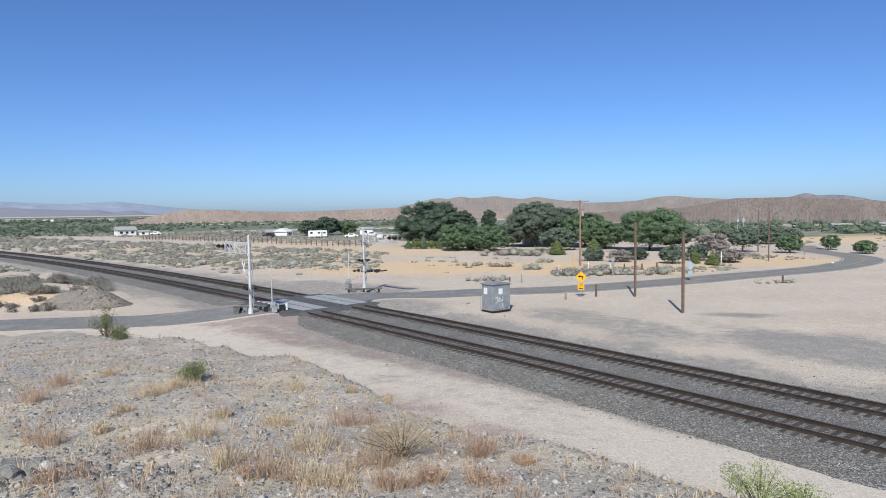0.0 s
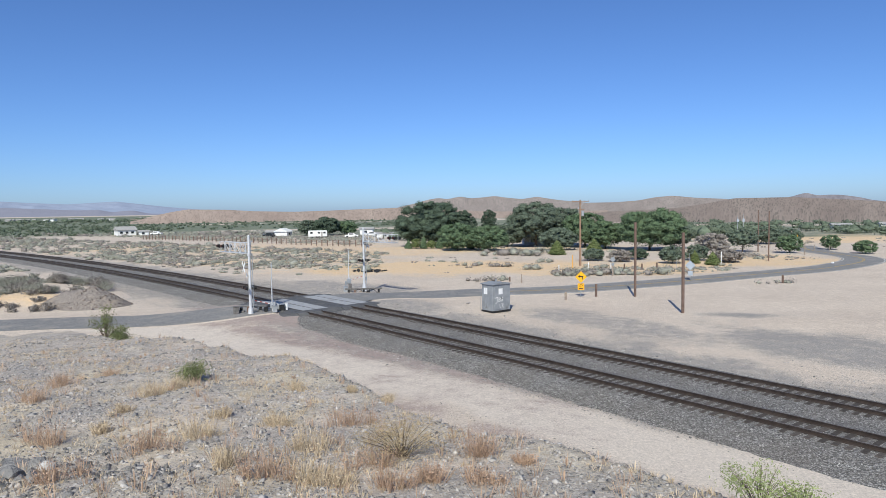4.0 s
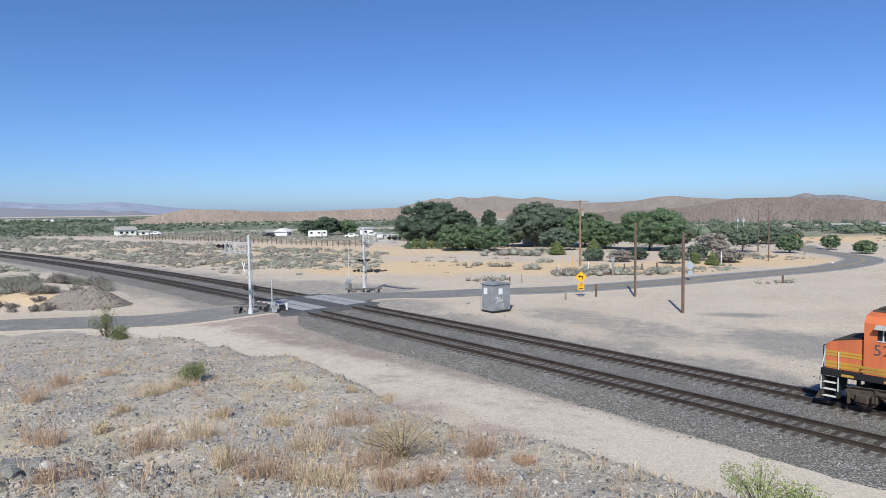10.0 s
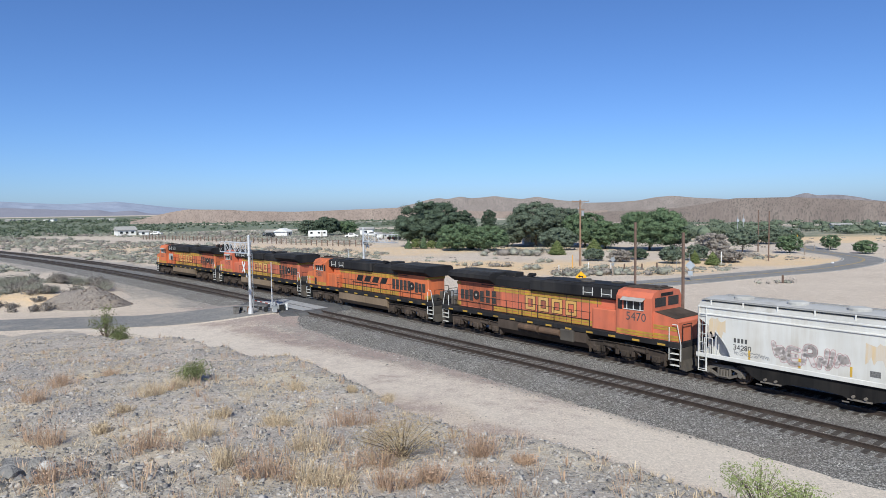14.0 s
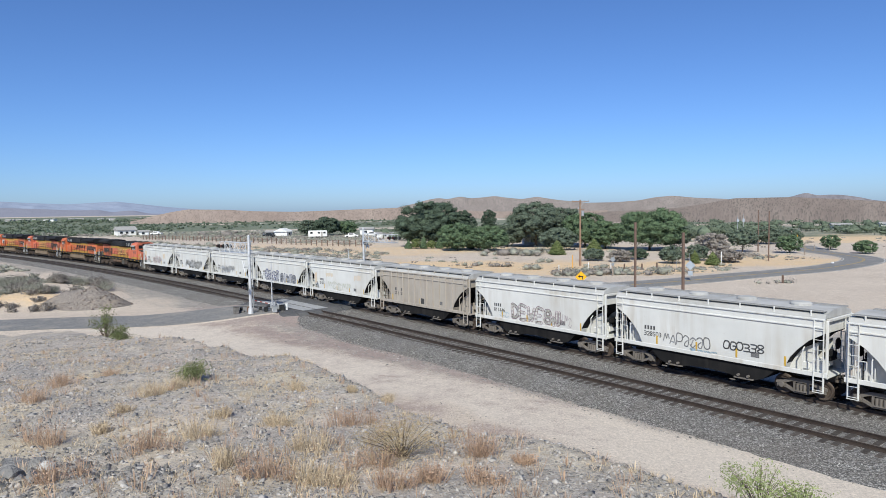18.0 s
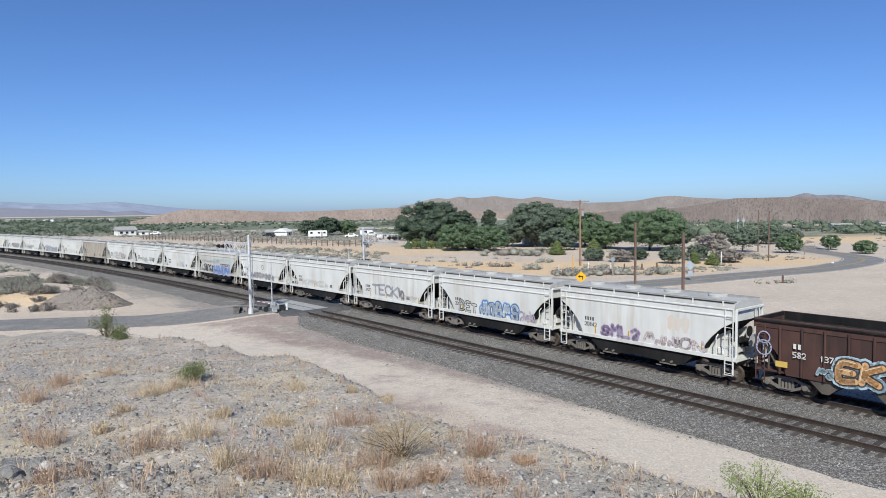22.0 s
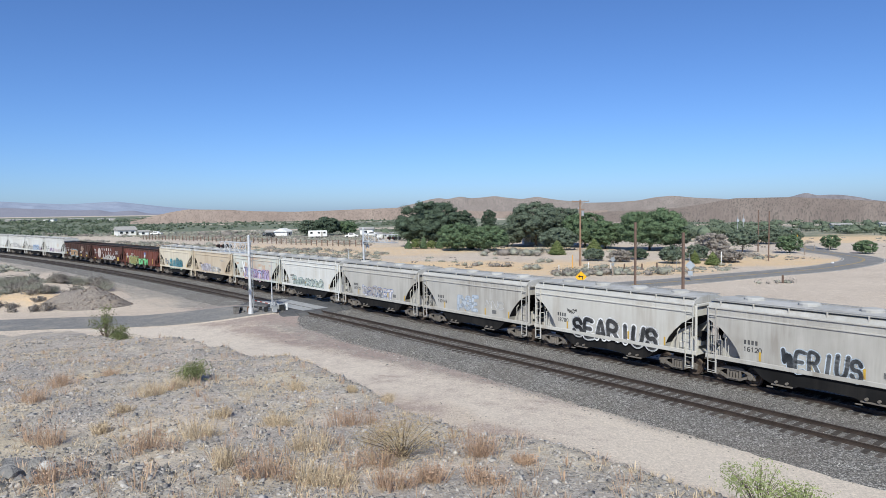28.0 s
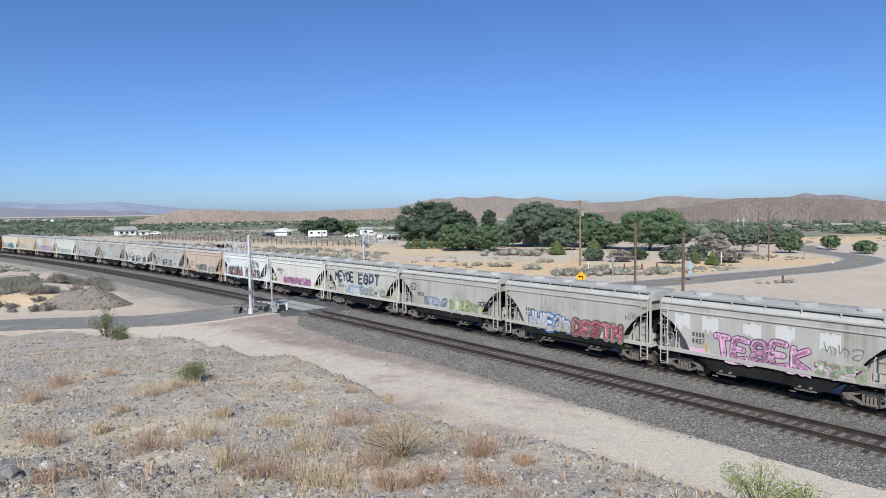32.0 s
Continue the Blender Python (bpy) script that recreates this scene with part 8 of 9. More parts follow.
    c.append(H(P_GREY, "dirty grey covered hopper car with blue and red graffiti", deep_sill=True, marks=(4, "130233")))
    G(c[-1], 53, 3.5, -0.1, 1.25, 2.3, (0.80, 0.82, 0.84), (0.04, 0.16, 0.44), "??E??", 0.20, rim=1.5, halo=(0.08, 0.24, 0.56))
    G(c[-1], 54, -0.2, -4.0, 1.22, 2.25, (0.58, 0.13, 0.17), (0.10, 0.03, 0.04), "DESTN", 0.30, (0.78, 0.40, 0.42), 1.522, rim=1.35, halo=(0.20, 0.24, 0.18))
    G(c[-1], 153, -4.2, -5.0, 2.6, 3.1, (0.2, 0.2, 0.2), None, "??", 0.08)
    for x, w in ((0.8, 1.0), (-0.6, 0.7), (2.2, 0.5)):
        stain(c[-1], x, 3.0, w, 0.9, (0.30, 0.28, 0.25))
    c.append(H(P_GREY, "grimy grey covered hopper car with large pink graffiti", marks=(4, 2)))
    lettering(c[-1], 3.4, 2.0, ("37",), tall=0.24)
    G(c[-1], 55, 2.6, -2.2, 1.35, 2.6, (0.74, 0.36, 0.60), (0.10, 0.03, 0.12), "TESEK", 0.32, (0.86, 0.64, 0.76), rim=1.35, drop=0.1)
    for x, z, w in ((3.4, 1.5, 1.2), (1.0, 1.35, 2.0), (-1.4, 1.3, 1.6)):
        stain(c[-1], x, z, w, 0.35, (0.74, 0.38, 0.60))
    G(c[-1], 56, -2.4, -4.6, 1.3, 2.1, (0.52, 0.66, 0.42), (0.70, 0.40, 0.58), "????", 0.24, None, 1.522); G(c[-1], 156, -2.7, -4.4, 2.3, 2.9, (0.30, 0.32, 0.28), None, "???", 0.08)
    for x in (4.4, 2.8, 0.6, -1.0, -3.0):
        stain(c[-1], x, 2.95, 0.9, 0.8, (0.62, 0.62, 0.60))


consist()
for i, (a, b, ob) in enumerate(zip(EDGES[:-1], EDGES[1:], RAIL_CARS)):
    TRAIN.append((ob, (a + b) / 2, (a - b) / 2 - 2.2, 180 if i == 3 else 0))

# ---------------------------------------------------------------- the crossing's signals
def truss(parent, a, b, deep, wide):
    """An open lattice arm from a to b."""
    a, b = V(a), V(b)
    n = 5
    side = (b - a).cross(V((0, 0, 1))).normalized() * wide / 2
    for up in (0, deep):
        for s in (-1, 1):
            part("chord", Mesher().rod(a + side * s + V((0, 0, up)), b + side * s + V((0, 0, up)), 0.035, n=6), M_SILVER, parent)
    for i in range(n + 1):
        p = a.lerp(b, i / n)
        m = Mesher()
        for s in (-1, 1):
            m.rod(p + side * s, p + side * s + V((0, 0, deep)), 0.026, n=6)
            if i < n:
                q = a.lerp(b, (i + 1) / n)
                lo, hi = (0, deep) if i % 2 else (deep, 0)
                m.rod(p + side * s + V((0, 0, lo)), q + side * s + V((0, 0, hi)), 0.022, n=6)
        m.rod(p - side, p + side, 0.02, n=6)
        part("lattice_bar", m, M_SILVER, parent)
    part("arm_walk", Mesher().box((a + b) / 2 + V((0, 0, 0.03)), ((b - a).length, wide * 0.9, 0.04), 0.01, (b - a).to_track_quat("X", "Z").to_matrix()), M_GALV, parent)


def flasher(parent, p, turn, name="flasher_unit"):
    """A pair of round lamps with black backing discs and hoods."""
    fl = part(name, Mesher().rod((-0.45, 0, 0), (0.45, 0, 0), 0.035, n=6).box((0, 0, 0), (0.16, 0.14, 0.2), 0.02), M_BLACK, parent, at=pose(*p, 0, 0, turn))
    for x in (-0.42, 0.42):
        part("backing_disc", Mesher().rod((x, -0.03, 0), (x, 0.0, 0), 0.21, n=18), M_BLACK, fl)
        part("lamp_hood", Mesher().rod((x, -0.03, 0), (x, -0.24, 0.02), 0.13, 0.14, 12), M_BLACK, fl)
        part("lens", Mesher().rod((x, -0.245, 0.02), (x, -0.25, 0.02), 0.12, n=12), M_LENS, fl)
    return fl


def crossing_signal(x, y, top, arm, turn, low, side, label):
    """A tall mast with a lattice arm, crossbuck and flashing lamps; arm: the reach of the lattice along its own x."""
    z = FLAT + 0.15
    g = thing("crossing_signal", pose(x, y, z, 0, 0, turn), label, "crossing signal", "crossing signals")
    h = top - z
    part("foundation", Mesher().box((0, 0, -0.1), (0.9, 0.9, 0.3), 0.04), M_GREYWOOD, g)
    part("mast_foot", Mesher().lathe([(0.34, 0.05), (0.30, 0.12), (0.21, 0.75), (0.20, 0.9)], (0, 0, 0), 12), M_SILVER, g)
    part("mast", Mesher().rod((0, 0, 0.8), (0, 0, h), 0.14, 0.11, 12), M_SILVER, g)
    part("mast_cap", Mesher().rod((0, 0, h), (0, 0, h + 0.12), 0.14, 0.05, 12), M_SILVER, g)
    for k in (2.4, h - 1.75):
        part("clamp", Mesher().rod((0, 0, k), (0, 0, k + 0.18), 0.19, n=12), M_SILVER, g)
    s = 1 if arm > 0 else -1
    truss(g, (0.15 * s, 0, h - 1.55), (arm, 0, h - 1.55), 0.95, 0.55)
    flasher(g, (arm - 0.35 * s, -0.3, h - 1.0), 0)
    flasher(g, (arm - 0.35 * s, 0.3, h - 1.0), 180)
    flasher(g, (-0.05, -0.32, low), -14)
    flasher(g, (-0.05, 0.3, low), 166)
    for k in (1, -1):
        part("crossbuck", Mesher().box((0, 0, 0), (1.25, 0.02, 0.22), 0, Matrix.Rotation(0.82 * k, 3, "Y")), M_WHITE, g, "white crossed board", at=pose(0.12 * side, 0.5 * side - 0.012 * k, low + 1.9, 0, 0, -13))
    part("sign_bracket", Mesher().rod((0, 0, low + 1.9), (0.12 * side, 0.5 * side, low + 1.9), 0.03, n=6).rod((0, 0, low + 1.15), (0.06 * side, 0.25 * side, low + 1.15), 0.03, n=6), M_GALV, g)
    part("sign_plate", Mesher().box((0.06 * side, 0.25 * side, low + 1.15), (0.34, 0.03, 0.36), 0.01, Matrix.Rotation(-0.3, 3, "Z")), M_WHITE, g)
    part("bell", Mesher().lathe([(0.16, 0.0), (0.15, 0.06), (0.05, 0.12)], (0, 0.18, h - 0.5), 12), M_GALV, g)
    part("junction_box", Mesher().box((0.0, 0.25, 1.5), (0.3, 0.22, 0.42), 0.03), M_GALV, g)
    part("access_ladder", ladder_mesh(0.9, h - 1.5, 0.36, 14), M_GALV, g, at=pose(0.0, 0.2, 0))
    return g


def crossing_gate(x, y, top, turn, label):
    """A gate machine with its arm raised."""
    z = FLAT + 0.12
    g = thing("crossing_gate", pose(x, y, z, 0, 0, turn), label, "crossing gate", "crossing gates")
    part("post", Mesher().rod((0, 0, 0), (0, 0, 1.5), 0.09, n=10), M_SILVER, g)
    part("machine_box", Mesher().box((0.05, 0, 1.08), (0.5, 0.42, 0.6), 0.05), M_GALV, g)
    part("counterweight", Mesher().box((0.45, 0.2, 0.9), (0.3, 0.12, 0.5), 0.04), M_GALV, g)
    arm = part("raised_arm", Mesher().rod((0, -0.28, 1.1), (0, -0.28, top - z), 0.055, 0.035, 8), M_SILVER, g, "raised slender gate arm")
    for i in range(3):
        part("arm_lamp", Mesher().box((0, -0.33, 2.0 + 0.8 * i), (0.08, 0.1, 0.12), 0.02), M_SIGNBACK, arm)
    for i in range(6):
        a = V((-0.3 - 0.24 * i, -0.1, 1.22 + 0.06 * i))
        part("striped_bar", Mesher().box(a, (0.25, 0.035, 0.075), 0.01, Matrix.Rotation(0.245, 3, "Y")), M_RED if i % 2 else M_SILVER, g)
    return g


crossing_signal(-17.55, 59.9, 6.95, -5.0, -45, 2.75, -1, "silver crossing signal mast with lattice arm, crossbuck and lamps")
crossing_signal(-9.4, 78.4, 7.0, 5.9, -45, 3.7, 1, "silver crossing signal mast with lattice arm on the far side")
crossing_gate(-15.75, 60.7, 4.55, 6, "silver crossing gate with its arm raised")
crossing_gate(-11.45, 80.4, 4.55, 200, "silver crossing gate with raised arm across the tracks")


def standing(x, y):
    """Height of the ground or the road's shoulder."""
    off = road_off(x, y)
    return max(ground_at(x, y), road_z(x, y) - 0.004 - 0.16 * max(0.0, off - 3.3)) if off < 5.6 else ground_at(x, y)


def low_frame(x, y, turn, n, tall, deep, label):
    """A low guard of beams on stub posts, with pieces of gear by it."""
    z = standing(x, y)
    g = thing("guard_frame", pose(x, y, z, 0, 0, turn), label, "guard rail", "guard rails at the crossing")
    for i in range(n):
        x0 = -1.75 + 3.5 * i / (n - 1)
        part("stub_post", Mesher().box((x0, 0, 0.5 * tall - 0.15), (0.24, 0.24, tall + 0.1), 0.03), M_BLACK, g)
        part("footing", Mesher().box((x0, -0.05, 0.02), (0.6, 0.42, 0.2), 0.05), M_DARKSTONE, g)
    part("beam", Mesher().box((0, -0.2, tall), (4.3, 0.1, deep), 0.03), M_BEAM, g)
    part("beam", Mesher().box((0.25, 0.2, tall - 0.06), (3.3, 0.08, deep * 0.8), 0.02), M_GALV, g)
    part("gear_box", Mesher().box((-1.0, -0.42, 0.26), (0.3, 0.26, 0.52), 0.04), M_RUSTPOST, g)
    part("gear_box", Mesher().box((0.55, -0.42, 0.22), (0.34, 0.3, 0.44), 0.04, Matrix.Rotation(0.3, 3, "Z")), M_BLACK, g)
    part("conduit", Mesher().pipe([(0.55, -0.42, 0.35), (0.8, -0.6, tall + 0.02), (1.2, -0.5, tall - 0.1), (1.7, -0.7, 0.06)], 0.04), M_BLACK, g)
    part("conduit", Mesher().pipe([(-1.0, -0.42, 0.4), (-0.6, -0.5, tall), (0.1, -0.45, 0.3), (0.55, -0.5, 0.2)], 0.035), M_BLACK, g)
    return g


low_frame(-16.95, 61.0, 6, 3, 0.5, 0.09, "low grey guard frame of thin beams beside the mast")
low_frame(-9.35, 77.3, 6, 3, 0.62, 0.2, "low weathered guard frame of beams on stub posts")
for x, y, sx, sy, sz, mat, lab in ((-18.95, 60.2, 0.5, 0.4, 0.62, M_BEAM, "grey ground box beside the crossing mast"), (-15.4, 60.1, 0.42, 0.36, 0.55, M_GALV, "small grey control box under the gate"), (-15.0, 61.1, 0.5, 0.35, 0.5, M_BLACK, "dark cable junction on the gravel"), (-14.65, 61.4, 0.22, 0.22, 0.62, M_WHITE, "small white capped box by the gate"), (-11.75, 79.4, 0.5, 0.4, 0.75, M_GALV, "grey control box by the far gate"), (-11.2, 79.2, 0.35, 0.3, 0.95, M_BEAM, "weathered grey relay box by the far gate")):
    b = thing("control_box", pose(x, y, standing(x, y), 0, 0, 14), lab, "control box", "boxes at the crossing")
    part("housing", Mesher().box((0, 0, sz / 2), (sx, sy, sz), 0.04), mat, b)
    part("lid", Mesher().box((0, 0, sz + 0.02), (sx + 0.06, sy + 0.06, 0.05), 0.015), mat, b)


# ---------------------------------------------------------------- the equipment house
def equipment_house():
    ax, ay = 4.6, 61.9
    ang = math.degrees(math.atan2(63.3 - 61.8, 6.42 - 4.45))
    g = thing("equipment_house", pose(ax, ay, FLAT, 0, 0, ang), "grey metal signal equipment house with white notices and graffiti", "equipment house")
    L, D, Hh = 2.25, 1.55, 2.5
    part("skid", Mesher().box((L / 2, D / 2, 0.06), (L + 0.1, D + 0.1, 0.16), 0.02), M_BLACK, g)
    part("wall_shell", Mesher().box((L / 2, D / 2, Hh / 2 + 0.1), (L, D, Hh), 0.03), M_SHEDWALL, g)
    part("roof", Mesher().prism([(-0.1, 0), (L + 0.1, 0), (L + 0.1, 0.06), (L / 2, 0.22), (-0.1, 0.06)], (-0.1, D + 0.1), lambda u, v, d: (u, d, Hh + 0.1 + v)), M_SHEDWALL, g)
    part("roof_vent", Mesher().rod((L / 2, D / 2, Hh + 0.25), (L / 2, D / 2, Hh + 0.5), 0.09, n=10), M_GALV, g)
    dr = part("door", Mesher().box((0.72, -0.025, 1.35), (1.0, 0.05, 2.2), 0.015), M_SHEDWALL, g)
    part("handle", Mesher().box((1.1, -0.07, 1.3), (0.05, 0.05, 0.25), 0.01), M_BLACK, dr)
    for z in (0.5, 1.3, 2.1):
        part("hinge", Mesher().rod((0.2, -0.06, z), (0.2, -0.06, z + 0.2), 0.025, n=6), M_GALV, dr)
    part("notice", Mesher().box((0.95, -0.062, 1.95), (0.5, 0.012, 0.55), 0), M_PAPER, g, "white paper notice")
    part("notice", Mesher().box((-0.008, 1.0, 1.98), (0.012, 0.5, 0.6), 0), M_PAPER, g, "white paper notice")
    for i in range(5):
        part("wall_rib", Mesher().box((-0.012, 0.1 + 0.42 * i, 1.4), (0.024, 0.03, 2.6), 0.005), M_SHEDWALL, g)
    m = Mesher()
    for pts in ([(0.30, 1.35), (0.62, 1.45), (0.52, 0.95), (0.34, 0.85)], [(0.75, 1.4), (0.70, 1.0)], [(0.75, 1.35), (1.0, 1.3), (0.8, 1.18), (1.05, 1.05), (0.72, 0.98)], [(1.2, 1.38), (1.08, 1.2), (1.25, 1.1), (1.1, 0.95)], [(0.85, 0.75), (0.85, 0.45), (1.0, 0.45)], [(1.05, 0.75), (1.3, 0.72), (1.15, 0.6), (1.32, 0.4)]):
        stroke(m, pts, 0.05, -0.058)
    part("graffiti", m, M_WHITE, g, "thin white sprayed scrawl")


equipment_house()


# ---------------------------------------------------------------- posts, poles and signs
def post(name, x, y, top, wide, mat, label, group="", square=True, lean=0.0):
    z = ground_at(x, y)
    m = Mesher()
    if square:
        m.box((0, 0, (top - z) / 2 - 0.2), (wide, wide, top - z + 0.4), wide * 0.12)
    else:
        m.rod((0, 0, -0.3), (0, 0, top - z), wide / 2, wide * 0.42, 10)
    return solid(name, m, mat, label, "post", group, m=pose(x, y, z, 0, lean, 20))


post("tall_post", 21.75, 59.94, 6.76, 0.22, M_RUSTPOST, "tall square rust-brown post without wires")
post("tall_post", 20.7, 71.3, 7.46, 0.21, M_RUSTPOST, "tall square rust-brown post near the road")
for x, y in ((57.2, 116.3), (64.7, 136.0)):
    post("utility_pole", x, y, 8.05, 0.24, M_RUSTPOST, "bare brown utility pole on sandy ground", "bare poles", False)
for i, (x, y, h, w, mat) in enumerate([(16.58, 71.7, 1.45, 0.2, M_RUSTPOST), (12.92, 69.8, 0.85, 0.2, M_GREYWOOD), (10.28, 86.9, 1.1, 0.14, M_GREYWOOD), (42.34, 82.4, 1.0, 0.2, M_RUSTPOST), (28.0, 102.2, 1.0, 0.18, M_RUSTPOST), (30.6, 101.8, 1.0, 0.18, M_RUSTPOST), (32.8, 101.5, 1.15, 0.18, M_RUSTPOST), (19.5, 99.7, 2.6, 0.07, M_SIGN), (46.1, 109.7, 2.1, 0.12, M_WHITE), (17.0, 97.2, 1.3, 0.12, M_WHITE), (35.5, 100.5, 2.0, 0.06, M_GALV), (37.3, 100.3, 2.6, 0.06, M_GALV), (8.9, 88.7, 0.6, 0.18, M_RUSTPOST), (25.6, 101, 1.2, 0.1, M_WHITE), (22.6, 103, 1.2, 0.1, M_WHITE), (86, 128, 1.0, 0.12, M_WHITE), (63.7, 108.2, 0.3, 0.3, M_WHITE), (78.5, 140, 1.2, 0.12, M_GREYWOOD), (80, 137, 1.2, 0.12, M_GREYWOOD), (69.4, 127, 2.3, 0.12, M_GREYWOOD)]):
    post("marker_post", x, y, FLAT + h, w, mat, {M_WHITE: "short white marker post", M_GALV: "thin grey steel post", M_SIGN: "thin yellow guy marker"}.get(mat, "short weathered wooden post") + " on sandy ground", "marker posts")


def utility_pole(x, y, top):
    z = ground_at(x, y)
    h = top - z
    g = thing("utility_pole", pose(x, y, z, 0, 0, 8), "wooden utility pole with crossarm and transformer", "utility pole")
    part("pole", Mesher().rod((0, 0, -0.5), (0, 0, h), 0.19, 0.13, 12), M_WOODPOLE, g)
    part("crossarm", Mesher().box((0, -0.14, h - 0.25), (3.0, 0.11, 0.13), 0.01), M_WOODPOLE, g)
    for k in (-1, 1):
        part("brace", Mesher().rod((0, -0.15, h - 1.1), (k * 0.75, -0.15, h - 0.3), 0.02, n=6), M_GALV, g)
    for i in (-1.4, -0.75, 0.75, 1.4):
        part("insulator", Mesher().lathe([(0.03, 0), (0.06, 0.05), (0.05, 0.14), (0.03, 0.2)], (i, -0.14, h - 0.19), 8), M_GALV, g)
    part("transformer", Mesher().lathe([(0.2, 0), (0.22, 0.05), (0.22, 0.75), (0.12, 0.85)], (0.42, 0, h - 2.7), 12), M_GALV, g)
    part("lower_arm", Mesher().box((0.1, -0.14, h - 1.6), (1.2, 0.09, 0.1), 0.01), M_WOODPOLE, g)
    part("cutout", Mesher().rod((-0.35, -0.18, h - 1.55), (-0.35, -0.18, h - 1.15), 0.05, n=8), M_GALV, g)


utility_pole(23.05, 111.2, 10.39)


def curve_sign():
    g = thing("road_sign", pose(14.87, 71.4, FLAT, 0, 0, 3), "yellow diamond curve sign with speed plaque", "road sign")
    part("post", Mesher().box((0, 0.04, 1.25), (0.07, 0.06, 2.9), 0.01), M_GALV, g)
    d = part("diamond", Mesher().box((0, 0, 2.27), (0.90, 0.02, 0.90), 0, Matrix.Rotation(math.pi / 4, 3, "Y")), M_SIGN, g, "yellow diamond plate")
    a = Mesher()
    for bar in (((0.18, 2.05), (0.18, 2.33)), ((0.18, 2.33), (-0.12, 2.33))):
        p, q = bar
        a.box(((p[0] + q[0]) / 2, -0.016, (p[1] + q[1]) / 2), (abs(p[0] - q[0]) + 0.1, 0.008, abs(p[1] - q[1]) + 0.1), 0)
    a.prism([(-0.12, 2.17), (-0.12, 2.49), (-0.34, 2.33)], (-0.012, -0.02), side_plate)
    part("arrow", a, M_BLACK, d)
    q = part("plaque", Mesher().box((0, 0, 1.22), (0.72, 0.02, 0.72), 0), M_SIGN, g, "yellow speed plaque")
    digits("25", 0.34, M_BLACK, q, pose(0, -0.014, 1.24, 90, 0, 0), "black speed figures")
    part("lettering", Mesher().box((0, -0.014, 1.02), (0.46, 0.006, 0.10), 0), M_BLACK, q)


def sign_back(x, y, top, label, size=0.9, mat=M_SIGNBACK):
    g = thing("road_sign", pose(x, y, ground_at(x, y), 0, 0, -20), label, "road sign")
    h = top - FLAT
    part("post", Mesher().box((0, 0.05, h / 2 - 0.2), (0.07, 0.06, h + 0.2), 0.01), M_GALV, g)
    part("diamond", Mesher().box((0, 0, h - size * 0.7), (size, 0.02, size), 0, Matrix.Rotation(math.pi / 4, 3, "Y")), mat, g)
    part("plaque", Mesher().box((0, 0, h - size * 1.85), (0.6, 0.02, 0.6), 0), mat, g)


for k, x in enumerate((88.9, 90.6)):
    g = thing("antenna_mast", pose(x, 200.0, ground_at(x, 200.0)), "slim grey mast with a pale panel on top", "antenna mast", "slim masts")
    part("pole", Mesher().rod((0, 0, -0.3), (0, 0, 6.4), 0.10, 0.07, 8), M_GALV, g)
    part("panel", Mesher().box((0, -0.12, 5.3), (0.7, 0.12, 1.0), 0.03), M_SIGNBACK, g, "pale rectangular panel")
    part("cap", Mesher().rod((0, 0, 6.4), (0, 0, 7.2), 0.03, n=6), M_GALV, g)
curve_sign()
sign_back(32.2, 86.2, 2.0, "bare grey back of a diamond road sign")
g = thing("road_sign", pose(23.9, 93.3, ground_at(23.9, 93.3)), "dark back of a round-cornered sign on a post", "road sign")
part("post", Mesher().box((0, 0, 1.2), (0.14, 0.14, 2.6), 0.02), M_GREYWOOD, g)
part("plate", Mesher().rod((0, -0.08, 2.4), (0, -0.1, 2.4), 0.36, n=8), M_SHEDWALL, g)
part("box", Mesher().box((0, -0.1, 1.7), (0.35, 0.25, 0.4), 0.03), M_SHEDWALL, g)
for x, y, mat, lab in ((78.6, 147.5, M_SIGN, "yellow road sign beyond the bend"), (78.4, 146.3, M_WHITE, "white notice board by the bend")):
    g = thing("road_sign", pose(x, y, ground_at(x, y), 0, 0, -25), lab, "road sign")
    part("post", Mesher().box((0, 0.05, 1.1), (0.08, 0.06, 2.2), 0.01), M_GALV, g)
    part("plate", Mesher().box((0, 0, 2.6 if mat is M_SIGN else 1.4), (0.6, 0.03, 0.55), 0.005), mat, g)


# ---------------------------------------------------------------- fence, homestead, heap
def fence():
    rnd = random.Random(12)
    g = thing("fence", Matrix.Identity(4), "long weathered brown post and rail fence across the field", "fence")
    a, b = V((-112, 248)), V((-20, 176))
    n = 52
    pts = [a.lerp(b, i / n) for i in range(n + 1)]
    me = Mesher().box((0, 0, 0.75), (0.24, 0.24, 1.9), 0.03).data("post", M_RUSTPOST)
    for p in pts:
        part("post", me, M_RUSTPOST, g, at=pose(p.x, p.y, ground_at(p.x, p.y) + rnd.uniform(-0.15, 0.15), 0, rnd.uniform(-3, 3), rnd.uniform(0, 90)))
    for z in (0.5, 1.0, 1.45):
        for p, q in zip(pts[:-3:3], pts[3::3]):
            part("rail", Mesher().rod((p.x, p.y, ground_at(p.x, p.y) + z), (q.x, q.y, ground_at(q.x, q.y) + z), 0.045, n=5), M_GREYWOOD, g)


fence()


